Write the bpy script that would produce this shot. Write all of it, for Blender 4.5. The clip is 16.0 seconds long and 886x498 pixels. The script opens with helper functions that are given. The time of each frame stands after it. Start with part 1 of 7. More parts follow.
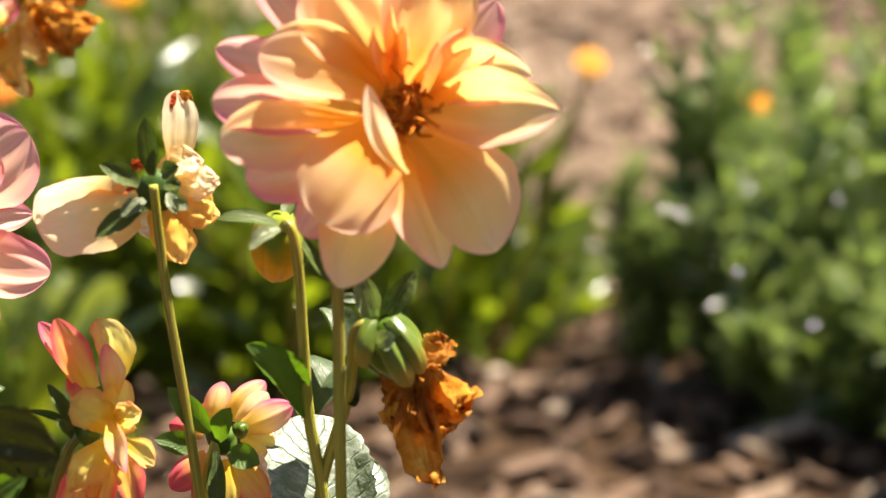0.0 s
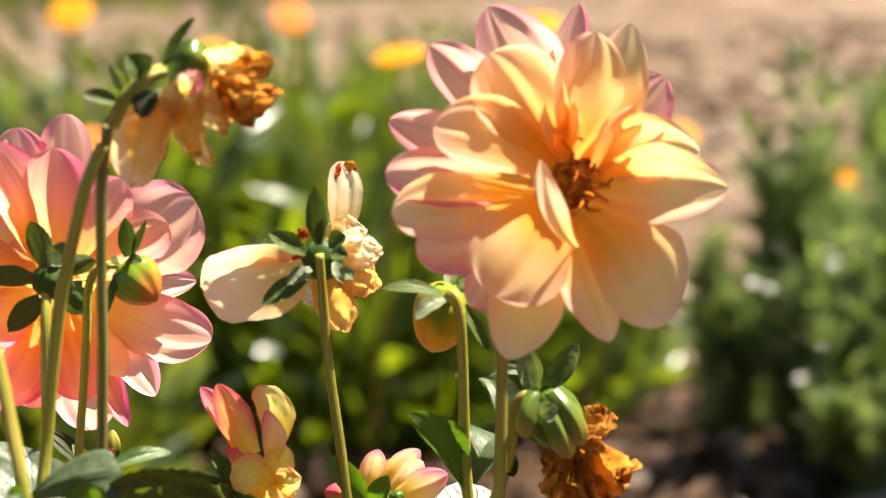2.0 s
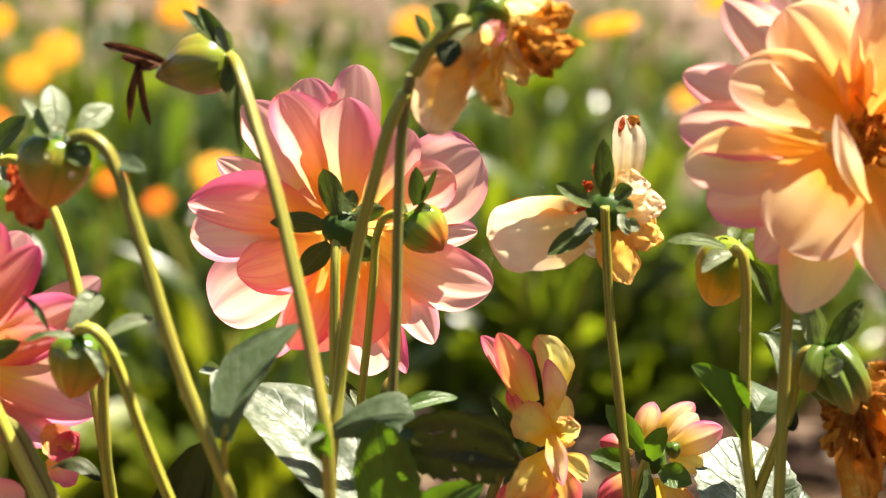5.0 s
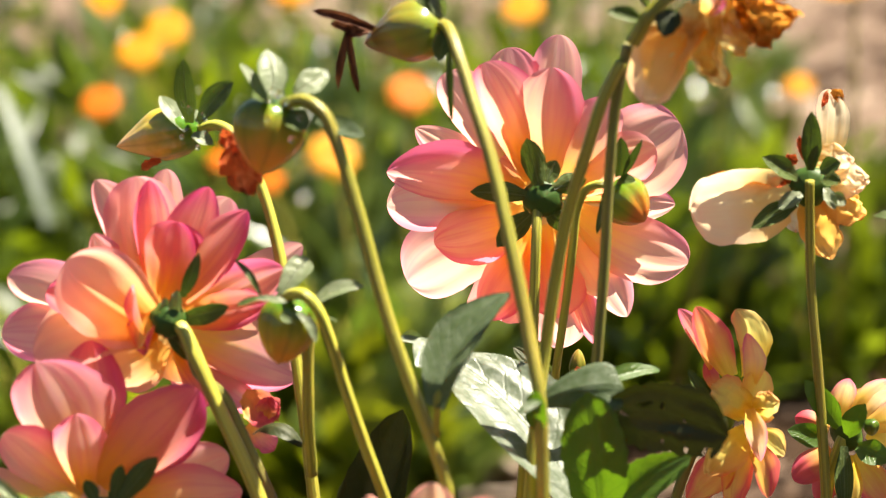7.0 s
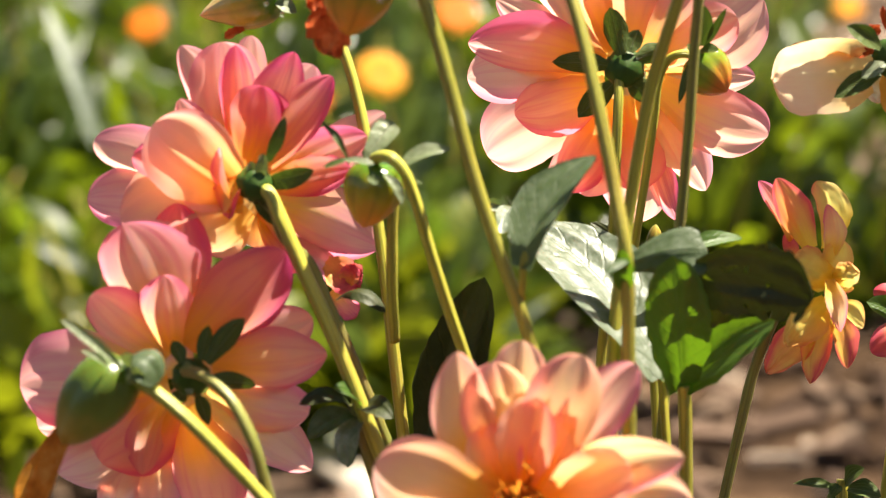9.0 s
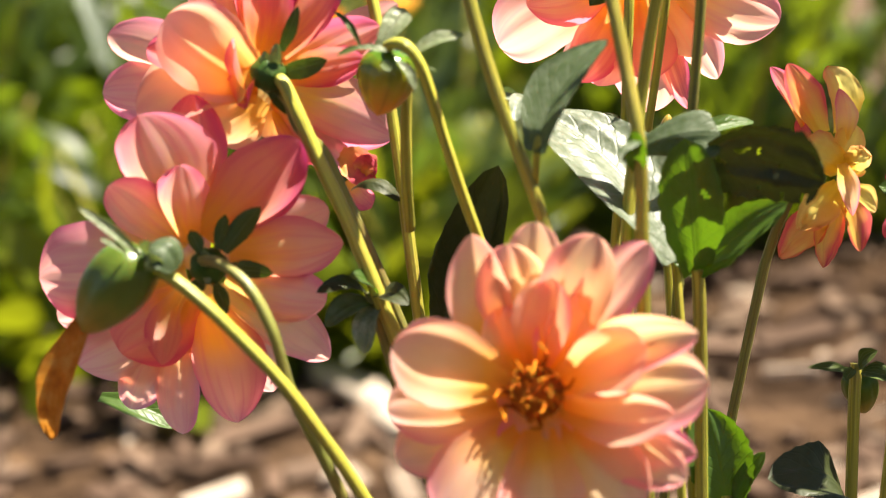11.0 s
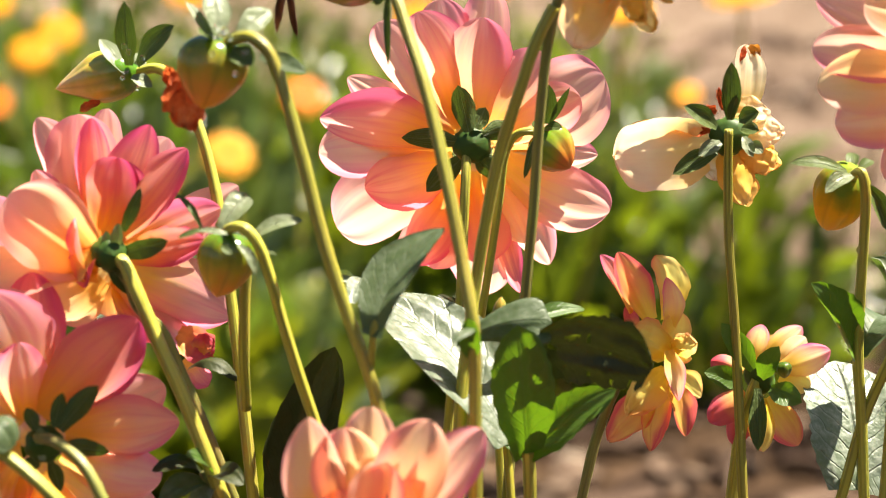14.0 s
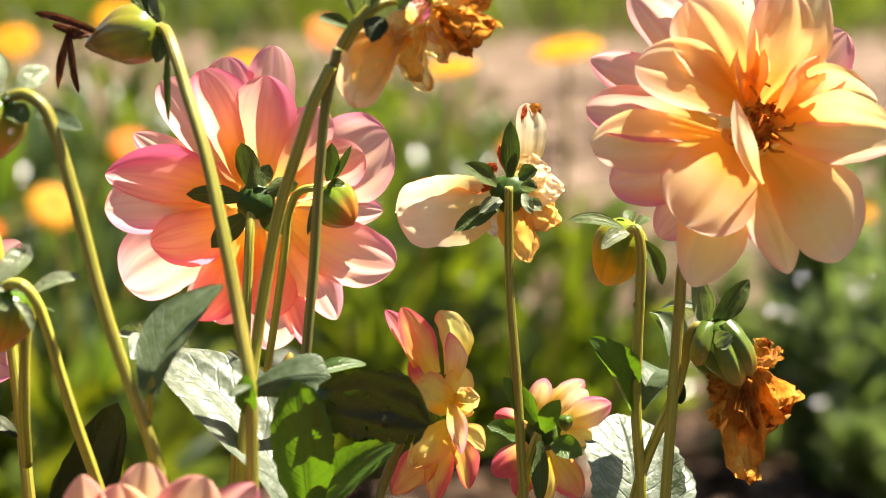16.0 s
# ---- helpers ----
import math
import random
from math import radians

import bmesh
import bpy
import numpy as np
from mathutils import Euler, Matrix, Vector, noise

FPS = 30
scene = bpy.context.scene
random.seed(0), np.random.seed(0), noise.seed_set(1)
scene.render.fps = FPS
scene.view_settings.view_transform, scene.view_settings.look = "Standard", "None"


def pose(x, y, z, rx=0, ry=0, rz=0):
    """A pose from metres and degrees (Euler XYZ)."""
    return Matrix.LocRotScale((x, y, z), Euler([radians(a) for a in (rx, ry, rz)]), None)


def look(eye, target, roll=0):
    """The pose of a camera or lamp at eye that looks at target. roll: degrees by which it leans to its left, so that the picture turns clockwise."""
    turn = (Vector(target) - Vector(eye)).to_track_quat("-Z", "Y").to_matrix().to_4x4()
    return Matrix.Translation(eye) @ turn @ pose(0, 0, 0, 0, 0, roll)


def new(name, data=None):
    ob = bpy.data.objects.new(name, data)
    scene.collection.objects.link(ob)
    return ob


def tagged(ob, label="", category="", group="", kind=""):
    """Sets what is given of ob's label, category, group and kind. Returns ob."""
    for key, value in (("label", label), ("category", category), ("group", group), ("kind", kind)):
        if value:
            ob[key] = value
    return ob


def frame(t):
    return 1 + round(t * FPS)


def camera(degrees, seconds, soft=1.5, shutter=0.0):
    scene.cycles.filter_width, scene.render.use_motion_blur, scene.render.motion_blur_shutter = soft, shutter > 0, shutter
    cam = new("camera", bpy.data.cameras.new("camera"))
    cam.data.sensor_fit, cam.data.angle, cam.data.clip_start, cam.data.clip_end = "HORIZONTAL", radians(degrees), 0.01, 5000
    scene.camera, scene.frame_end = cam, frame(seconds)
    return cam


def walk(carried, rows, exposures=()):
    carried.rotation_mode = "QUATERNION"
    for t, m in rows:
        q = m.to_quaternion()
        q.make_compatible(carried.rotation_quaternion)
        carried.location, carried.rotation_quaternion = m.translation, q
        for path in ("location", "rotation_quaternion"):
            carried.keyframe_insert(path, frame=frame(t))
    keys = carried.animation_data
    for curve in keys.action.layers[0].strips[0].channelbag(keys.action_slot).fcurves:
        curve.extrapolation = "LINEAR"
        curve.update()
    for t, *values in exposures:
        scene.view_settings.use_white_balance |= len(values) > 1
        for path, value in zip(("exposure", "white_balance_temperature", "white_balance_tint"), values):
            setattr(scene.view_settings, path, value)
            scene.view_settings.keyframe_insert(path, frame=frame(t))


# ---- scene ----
# ---- the camera and its path ----
cam = camera(24, 16.0, soft=1.05)
PATH = [
    (0, (.093, .077, .649), (.09, 2.0270, .203), -3.8),
    (0.5, (.086, .078, .652), (.076, 2.0290, .213), -3.8),
    (1, (.079, .077, .655), (.078, 2.0360, .255), -3.3),
    (1.5, (.071, .072, .656), (.061, 2.0350, .277), -3),
    (2, (.059, .07, .654), (.011, 2.0330, .274), -3.1),
    (2.5, (.055, .067, .648), (-.032, 2.0220, .238), -3.4),
    (3, (.049, .065, .646), (-.081, 2.0090, .196), -3.6),
    (3.5, (.043, .064, .65), (-.123, 2.0080, .208), -3.8),
    (3.7, (.043, .06, .653), (-.135, 2.0050, .221), -3.7),
    (5.8, (0, .058, .648), (-.224, 2.0070, .259), -2.4),
    (6, (-.005, .06, .648), (-.245, 2.0060, .254), -2.5),
    (6.5, (-.016, .06, .647), (-.281, 2.0010, .249), -2.6),
    (7, (-.02, .054, .646), (-.291, 1.9940, .244), -2.4),
    (7.5, (-.021, .046, .643), (-.304, 1.9850, .241), -2.4),
    (8, (-.029, .043, .641), (-.327, 1.9790, .239), -2.4),
    (8.5, (-.035, .041, .633), (-.34, 1.9740, .219), -2.4),
    (9, (-.036, .044, .624), (-.336, 1.9690, .171), -2.3),
    (9.5, (-.039, .053, .616), (-.336, 1.9660, .113), -2.7),
    (9.7, (-.041, .052, .611), (-.349, 1.9580, .089), -2.9),
    (11.8, (-.033, .031, .613), (-.346, 1.9440, .121), -3.2),
    (12, (-.037, .035, .614), (-.349, 1.9550, .149), -3),
    (12.5, (-.037, .028, .62), (-.307, 1.9660, .204), -2),
    (13, (-.035, .028, .622), (-.251, 1.9770, .231), -1.5),
    (13.5, (-.035, .027, .623), (-.21, 1.9820, .24), -1.3),
    (14, (-.036, .027, .623), (-.187, 1.9850, .246), -1.1),
    (14.5, (-.03, .026, .626), (-.166, 1.9880, .262), -1.1),
    (15, (-.023, .023, .627), (-.125, 1.9910, .284), -0.9),
    (15.5, (-.018, .022, .626), (-.064, 1.9940, .293), -0.5),
    (16, (-.014, .021, .626), (-.021, 1.9930, .294), -0.4),
]
walk(cam, [(t, look(eye, target, roll)) for t, eye, target, roll in PATH],
     exposures=[(0, 1.97, 6850, 8), (3.5, 1.93, 6850, 8), (7, 1.96, 6850, 8), (9.5, 1.90, 6850, 8), (12.3, 2.03, 6850, 8), (14.5, 2.05, 6850, 8), (16, 2.00, 6850, 8)])
# a long lens, wide open: only the flowers are sharp
cam.data.dof.use_dof = True
cam.data.dof.focus_distance = 0.69
cam.data.dof.aperture_fstop = 8.6

# ---- world and sun: bright late-morning sun from behind the flowers ----
SUN_AZ, SUN_EL = 70.0, 63.0      # degrees right of the +y axis, and above the horizon
world = bpy.data.worlds.new("world")
scene.world = world
world.use_nodes = True
wn = world.node_tree
sky = wn.nodes.new("ShaderNodeTexSky")
sky.sky_type, sky.sun_disc = "NISHITA", False
sky.sun_elevation, sky.sun_rotation = radians(SUN_EL), radians(SUN_AZ)
wn.links.new(sky.outputs[0], wn.nodes["Background"].inputs[0])
wn.nodes["Background"].inputs[1].default_value = 0.031
sun = new("sun", bpy.data.lights.new("sun", "SUN"))
sun.data.energy, sun.data.angle, sun.data.color = 5.0, radians(0.55), (1.0, 0.93, 0.80)
sun.matrix_world = look((4 * math.sin(radians(SUN_AZ)), 4 * math.cos(radians(SUN_AZ)), 4 * math.tan(radians(SUN_EL))), (0, 0, 0))


# ---- materials ----
class Nodes:
    """A short way to write node trees."""

    def __init__(self, name):
        self.mat = bpy.data.materials.new(name)
        self.mat.use_nodes = True
        self.tree = self.mat.node_tree
        self.tree.nodes.clear()

    def add(self, kind, *links, operation=""):
        node = self.tree.nodes.new("ShaderNode" + kind)
        if operation:
            node.operation = operation
        for socket, value in links:
            if isinstance(value, bpy.types.NodeSocket):
                self.tree.links.new(value, node.inputs[socket])
            else:
                node.inputs[socket].default_value = value
        return node.outputs[0] if len(node.outputs) else None

    def math(self, op, a, b=0.0, c=0.0):
        return self.add("Math", (0, a), (1, b), (2, c), operation=op)

    def ramp(self, fac, *stops):
        out = self.add("ValToRGB", (0, fac))
        ramp = out.node.color_ramp
        while len(ramp.elements) < len(stops):
            ramp.elements.new(0.5)
        for e, (at, col) in zip(ramp.elements, stops):
            e.position, e.color = at, (*col, 1) if len(col) == 3 else col
        return out

    def mix(self, fac, a, b, blend="MIX"):
        out = self.tree.nodes.new("ShaderNodeMix")
        out.data_type, out.blend_type = "RGBA", blend
        for i, v in ((0, fac), (6, a), (7, b)):
            if isinstance(v, bpy.types.NodeSocket):
                self.tree.links.new(v, out.inputs[i])
            elif i == 0:
                out.inputs[0].default_value = v
            else:
                out.inputs[i].default_value = (*v, 1)
        return out.outputs[2]

    def noise(self, vec, scale, detail=3.0, rough=0.55):
        return self.add("TexNoise", ("Vector", vec), ("Scale", scale), ("Detail", detail), ("Roughness", rough))

    def bump(self, height, strength, distance=0.001):
        return self.add("Bump", ("Strength", strength), ("Distance", distance), ("Height", height))

    def surface(self, shader):
        self.add("OutputMaterial", (0, shader))
        return self.mat

    def uv(self):
        sep = self.add("SeparateXYZ", (0, self.add("UVMap"))).node
        return sep.outputs[0], sep.outputs[1]

    def where(self):
        return self.add("TexCoord").node.outputs["Object"]

    def chance(self):
        return self.add("ObjectInfo").node.outputs["Random"]

    def island(self):
        return self.add("NewGeometry").node.outputs["Random Per Island"]


def thin(n, colour, glow, share, rough, normal, spec=0.3):
    """A thin living sheet: part of the light goes through it."""
    face = n.add("BsdfPrincipled", ("Base Color", colour), ("Roughness", rough), ("Normal", normal), ("Specular IOR Level", spec))
    back = n.add("BsdfTranslucent", ("Color", glow), ("Normal", normal))
    return n.add("MixShader", (0, share), (1, face), (2, back))


def petal_material(name, base, mid, tip, edge, vein, glow, share=0.5, edge_amount=0.8, vein_amount=0.35):
    n = Nodes(name)
    across, along = n.uv()
    spot = n.noise(n.where(), 55.0)
    u = n.math("ADD", along, n.math("MULTIPLY", n.math("SUBTRACT", spot, 0.5), 0.35))
    col = n.ramp(u, (0.25, base), (0.62, mid), (0.76, mid), (0.96, tip))
    # the margin, more coloured towards the tip, heavier on one side, uneven from petal to petal
    lean = n.math("MULTIPLY_ADD", n.chance(), 0.7, -0.35)
    off = n.math("ABSOLUTE", n.math("ADD", n.math("MULTIPLY_ADD", across, 2.0, -1.0), lean))
    rim = n.math("MULTIPLY", n.math("POWER", off, 2.6), n.math("POWER", along, 0.9))
    rim = n.math("MULTIPLY", rim, n.math("MULTIPLY_ADD", spot, 1.2, 0.25))
    flush = n.noise(n.add("CombineXYZ", (0, n.math("MULTIPLY", across, 1.7)), (1, n.math("MULTIPLY", along, 1.2)), (2, n.math("MULTIPLY", n.chance(), 71.0))), 1.0, 2.0)
    flush = n.math("MULTIPLY", n.ramp(flush, (0.48, (0, 0, 0)), (0.72, (1, 1, 1))), n.math("POWER", along, 1.6))
    rim = n.add("Clamp", (0, n.math("MULTIPLY", n.math("ADD", rim, n.math("MULTIPLY", flush, 0.5)), edge_amount)))
    col = n.mix(rim, col, edge)
    # fine veins that run the length of the petal
    line = n.add("CombineXYZ", (0, n.math("MULTIPLY", across, 13.0)), (1, n.math("MULTIPLY", along, 1.3)), (2, n.math("MULTIPLY", n.chance(), 37.0)))
    fine = n.noise(line, 1.0, 2.0, 0.5)
    veins = n.ramp(fine, (0.44, (0, 0, 0)), (0.72, (1, 1, 1)))
    col = n.mix(n.math("MULTIPLY", n.math("MULTIPLY", veins, vein_amount), n.math("MULTIPLY_ADD", along, 0.85, 0.10)), col, vein)
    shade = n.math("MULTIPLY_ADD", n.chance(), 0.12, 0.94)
    col = n.mix(1.0, col, n.add("CombineColor", (0, shade), (1, shade), (2, shade)), "MULTIPLY")
    thru = n.mix(0.12, n.mix(1.0, col, glow, "MULTIPLY"), (1.0, 0.86, 0.68))
    rough = n.bump(n.math("ADD", fine, n.math("MULTIPLY", n.noise(n.where(), 700.0), 0.25)), 0.16, 0.0006)
    return n.surface(thin(n, col, thru, share, 0.55, rough, 0.25))


def dry_material(name, dark, mid, light, share=0.4):
    n = Nodes(name)
    across, along = n.uv()
    spot = n.noise(n.where(), 120.0, 4.0, 0.65)
    col = n.ramp(spot, (0.3, dark), (0.5, mid), (0.72, light))
    line = n.add("CombineXYZ", (0, n.math("MULTIPLY", across, 18.0)), (1, along), (2, n.math("MULTIPLY", n.chance(), 20.0)))
    crease = n.noise(line, 1.0, 3.0)
    col = n.mix(n.math("MULTIPLY", crease, 0.45), col, dark)
    return n.surface(thin(n, col, col, share, 0.6, n.bump(n.math("ADD", crease, spot), 0.8, 0.0012), 0.3))


def leaf_material(name, top, low, vein, glow, share=0.35, rough=0.42, bloom=(0.5, 0.55, 0.5), bloom_amount=0.3, relief_amount=0.25, vein_amount=0.2, spec=0.5, ribs=0):
    """A leaf blade with a midrib, side veins, blistered relief and a dusty bloom."""
    n = Nodes(name)
    across, along = n.uv()
    off = n.math("ABSOLUTE", n.math("MULTIPLY_ADD", across, 2.0, -1.0))
    way = n.math("SUBTRACT", n.math("MULTIPLY", along, 8.0), n.math("MULTIPLY", off, 2.4))
    way = n.math("ADD", way, n.math("MULTIPLY", n.noise(n.where(), 140.0, 2.0), 0.9))
    if ribs:
        way = n.math("MULTIPLY", across, float(ribs))
    side = n.math("ABSOLUTE", n.math("SUBTRACT", n.math("FRACT", way), 0.5))
    side = n.ramp(side, (0.0, (1, 1, 1)), (0.12, (0, 0, 0)))
    rib = n.ramp(off, (0.015, (1, 1, 1)), (0.06, (0, 0, 0)))
    lines = n.math("MAXIMUM", rib, n.math("MULTIPLY", side, 0.6))
    blot = n.noise(n.where(), 90.0, 4.0)
    col = n.mix(blot, low, top)
    col = n.mix(n.math("MULTIPLY", lines, vein_amount), col, vein)
    dust = n.ramp(n.noise(n.where(), 260.0, 3.0, 0.7), (0.42, (0, 0, 0)), (0.7, (1, 1, 1)))
    col = n.mix(n.math("MULTIPLY", dust, bloom_amount), col, bloom)
    thru = n.mix(n.math("MULTIPLY", lines, 0.3), glow, low)
    relief = n.math("SUBTRACT", n.noise(n.where(), 300.0, 2.0), n.math("MULTIPLY", lines, 0.9))
    return n.surface(thin(n, col, thru, share, rough, n.bump(relief, relief_amount, 0.0012), spec))


def stem_material(name, light, dark, red, red_amount=0.3):
    n = Nodes(name)
    across, along = n.uv()
    line = n.add("CombineXYZ", (0, n.math("MULTIPLY", across, 10.0)), (1, n.math("MULTIPLY", along, 2.0)), (2, n.math("MULTIPLY", n.chance(), 9.0)))
    streak = n.ramp(n.noise(line, 1.0, 3.0), (0.36, (0, 0, 0)), (0.62, (1, 1, 1)))
    col = n.mix(streak, dark, light)
    blot = n.ramp(n.noise(n.where(), 28.0, 4.0), (0.45, (0, 0, 0)), (0.7, (1, 1, 1)))
    col = n.mix(n.math("MULTIPLY", blot, red_amount), col, red)
    normal = n.bump(n.math("ADD", streak, n.math("MULTIPLY", n.noise(n.where(), 900.0), 0.3)), 0.5, 0.0008)
    face = n.add("BsdfPrincipled", ("Base Color", col), ("Roughness", 0.42), ("Normal", normal), ("Specular IOR Level", 0.45), ("Subsurface Weight", 0.25), ("Subsurface Scale", 0.002))
    face.node.inputs["Subsurface Radius"].default_value = (0.8, 1.0, 0.2)
    return n.surface(face)


def bud_material(name, base, mid, tip, rough=0.3, lobes=6, groove=(0.035, 0.07, 0.012), spec=0.7):
    n = Nodes(name)
    across, along = n.uv()
    blot = n.noise(n.where(), 110.0, 4.0)
    col = n.ramp(n.math("ADD", along, n.math("MULTIPLY", n.math("SUBTRACT", blot, 0.5), 0.55)), (0.1, base), (0.5, mid), (0.9, tip))
    line = n.add("CombineXYZ", (0, n.math("MULTIPLY", across, 40.0)), (1, n.math("MULTIPLY", along, 2.0)), (2, 0.0))
    fine = n.noise(line, 1.0, 2.0)
    col = n.mix(n.math("MULTIPLY", fine, 0.18), col, base)
    turn = n.math("ADD", n.math("MULTIPLY", across, math.pi * lobes), n.math("MULTIPLY", along, 0.175 * lobes))
    seam = n.ramp(n.math("ABSOLUTE", n.math("SINE", turn)), (0.0, (1, 1, 1)), (0.5, (0, 0, 0)))
    col = n.mix(n.math("MULTIPLY", seam, 0.28), col, groove)
    face = n.add("BsdfPrincipled", ("Base Color", col), ("Roughness", rough), ("Normal", n.bump(n.math("ADD", fine, blot), 0.14, 0.0008)), ("Specular IOR Level", spec), ("Subsurface Weight", 0.2), ("Subsurface Scale", 0.003))
    return n.surface(face)


def blade_material(name, a, b, glow, share=0.45, rough=0.4, spec=0.6):
    """Foliage of many small leaves in one mesh, varied leaf by leaf."""
    n = Nodes(name)
    col = n.mix(n.island(), a, b)
    col = n.mix(n.math("MULTIPLY", n.noise(n.where(), 40.0), 0.4), col, a)
    thru = n.mix(n.island(), glow, b)
    return n.surface(thin(n, col, thru, share, rough, n.bump(n.noise(n.where(), 150.0), 0.12, 0.001), spec))


def chip_material(name, stops, rough=0.85, single=False):
    n = Nodes(name)
    col = n.ramp(n.chance() if single else n.island(), *stops)
    grain = n.noise(n.add("Mapping", ("Vector", n.where()), ("Scale", (60.0, 160.0, 90.0))), 1.0, 4.0)
    col = n.mix(n.math("MULTIPLY", grain, 0.5), col, (0.09, 0.06, 0.045))
    return n.surface(n.add("BsdfPrincipled", ("Base Color", col), ("Roughness", rough), ("Specular IOR Level", 0.12), ("Normal", n.bump(grain, 0.6, 0.002))))


def ground_material(name, dark, mid, light, scale):
    n = Nodes(name)
    at = n.where()
    big, small = n.noise(at, scale, 5.0, 0.75), n.noise(at, 55.0, 5.0, 0.65)
    col = n.ramp(n.math("ADD", n.math("MULTIPLY", big, 0.7), n.math("MULTIPLY", small, 0.3)), (0.38, dark), (0.50, mid), (0.61, light))
    patch = n.noise(at, 0.45, 4.0, 0.6)
    col = n.mix(n.ramp(patch, (0.40, (0, 0, 0)), (0.66, (0.75, 0.75, 0.75))), col, mid)
    return n.surface(n.add("BsdfPrincipled", ("Base Color", col), ("Roughness", 0.95), ("Specular IOR Level", 0.08), ("Normal", n.bump(small, 0.9, 0.02))))


PEACH = petal_material("peach_petal", (0.97, 0.48, 0.03), (0.99, 0.74, 0.33), (0.98, 0.74, 0.50), (0.93, 0.50, 0.46), (0.94, 0.62, 0.36), (1.0, 0.93, 0.68), 0.62, 0.75, 0.25)
APRICOT = petal_material("apricot_petal", (0.96, 0.54, 0.05), (0.98, 0.69, 0.42), (0.96, 0.58, 0.53), (0.91, 0.34, 0.42), (0.95, 0.55, 0.28), (1.0, 0.92, 0.70), 0.62, 1.1, 0.25)
PINK = petal_material("pink_petal", (0.97, 0.60, 0.07), (0.96, 0.60, 0.48), (0.94, 0.48, 0.48), (0.80, 0.15, 0.36), (0.80, 0.18, 0.33), (1.0, 0.91, 0.83), 0.70, 1.5, 0.85)
BLUSH = petal_material("blush_petal", (0.98, 0.62, 0.10), (0.96, 0.61, 0.46), (0.95, 0.53, 0.50), (0.84, 0.24, 0.42), (0.85, 0.27, 0.36), (1.0, 0.92, 0.82), 0.70, 1.1, 0.7)
SHELL = petal_material("shell_pink_petal", (0.98, 0.64, 0.14), (0.96, 0.61, 0.46), (0.95, 0.53, 0.49), (0.86, 0.25, 0.42), (0.85, 0.28, 0.38), (1.0, 0.93, 0.84), 0.70, 1.0, 0.7)
ROSE = petal_material("rose_petal", (0.97, 0.56, 0.06), (0.93, 0.42, 0.33), (0.85, 0.19, 0.31), (0.70, 0.06, 0.29), (0.70, 0.08, 0.24), (1.0, 0.88, 0.76), 0.70, 1.5, 0.85)
CREAM = petal_material("cream_petal", (0.96, 0.70, 0.24), (0.99, 0.88, 0.62), (0.98, 0.84, 0.66), (0.92, 0.62, 0.48), (0.90, 0.58, 0.42), (1.0, 0.96, 0.82), 0.64, 0.6, 0.5)
AMBER = petal_material("amber_petal", (0.92, 0.52, 0.06), (0.94, 0.58, 0.12), (0.95, 0.66, 0.22), (0.80, 0.36, 0.08), (0.86, 0.44, 0.08), (1.0, 0.86, 0.5), 0.5, 0.8, 0.5)
GOLD = petal_material("yellow_petal", (0.96, 0.70, 0.05), (0.99, 0.86, 0.24), (0.98, 0.80, 0.30), (0.86, 0.26, 0.16), (0.94, 0.58, 0.10), (1.0, 0.96, 0.62), 0.64, 0.9, 0.4)
FLAME = petal_material("flame_petal", (0.96, 0.70, 0.05), (0.96, 0.62, 0.13), (0.90, 0.32, 0.14), (0.76, 0.06, 0.12), (0.86, 0.28, 0.10), (1.0, 0.94, 0.66), 0.64, 2.3, 0.8)
TIPPED = petal_material("red_tipped_petal", (0.95, 0.70, 0.10), (0.95, 0.74, 0.38), (0.82, 0.22, 0.34), (0.74, 0.09, 0.32), (0.86, 0.38, 0.32), (1.0, 0.92, 0.76), 0.55, 1.2, 0.6)
CRIMSON = petal_material("crimson_petal", (0.85, 0.45, 0.10), (0.68, 0.10, 0.12), (0.60, 0.06, 0.12), (0.66, 0.12, 0.22), (0.50, 0.03, 0.08), (1.0, 0.6, 0.5), 0.35, 0.6, 0.3)
DRY = dry_material("withered_petal", (0.344, 0.095, 0.012), (0.688, 0.292, 0.039), (0.817, 0.516, 0.138), 0.62)
DRY_PALE = dry_material("pale_withered_petal", (0.86, 0.50, 0.10), (0.97, 0.76, 0.30), (0.97, 0.86, 0.48), 0.75)
DRY_RED = dry_material("red_withered_petal", (0.40, 0.04, 0.01), (0.76, 0.17, 0.04), (0.86, 0.34, 0.12), 0.5)
DRY_DARK = dry_material("dead_petal", (0.05, 0.018, 0.01), (0.18, 0.06, 0.025), (0.36, 0.14, 0.06), 0.2)
BRACT = leaf_material("bract_green", (0.088, 0.120, 0.028), (0.050, 0.076, 0.014), (0.26, 0.31, 0.16), (0.12, 0.20, 0.02), 0.15, 0.5, (0.30, 0.34, 0.22), 0.05, 0.7, 0.5, spec=0.25, ribs=8)
BRACT_PALE = leaf_material("bract_pale", (0.19, 0.22, 0.115), (0.105, 0.14, 0.06), (0.40, 0.43, 0.29), (0.28, 0.38, 0.06), 0.2, 0.45, (0.55, 0.57, 0.48), 0.15, 0.7, 0.6, spec=0.5, ribs=8)
LEAF = leaf_material("leaf_grey_green", (0.066, 0.094, 0.042), (0.042, 0.066, 0.025), (0.14, 0.18, 0.09), (0.14, 0.24, 0.02), 0.2, 0.48, (0.32, 0.35, 0.28), 0.18, 0.2, 0.10, spec=0.35)
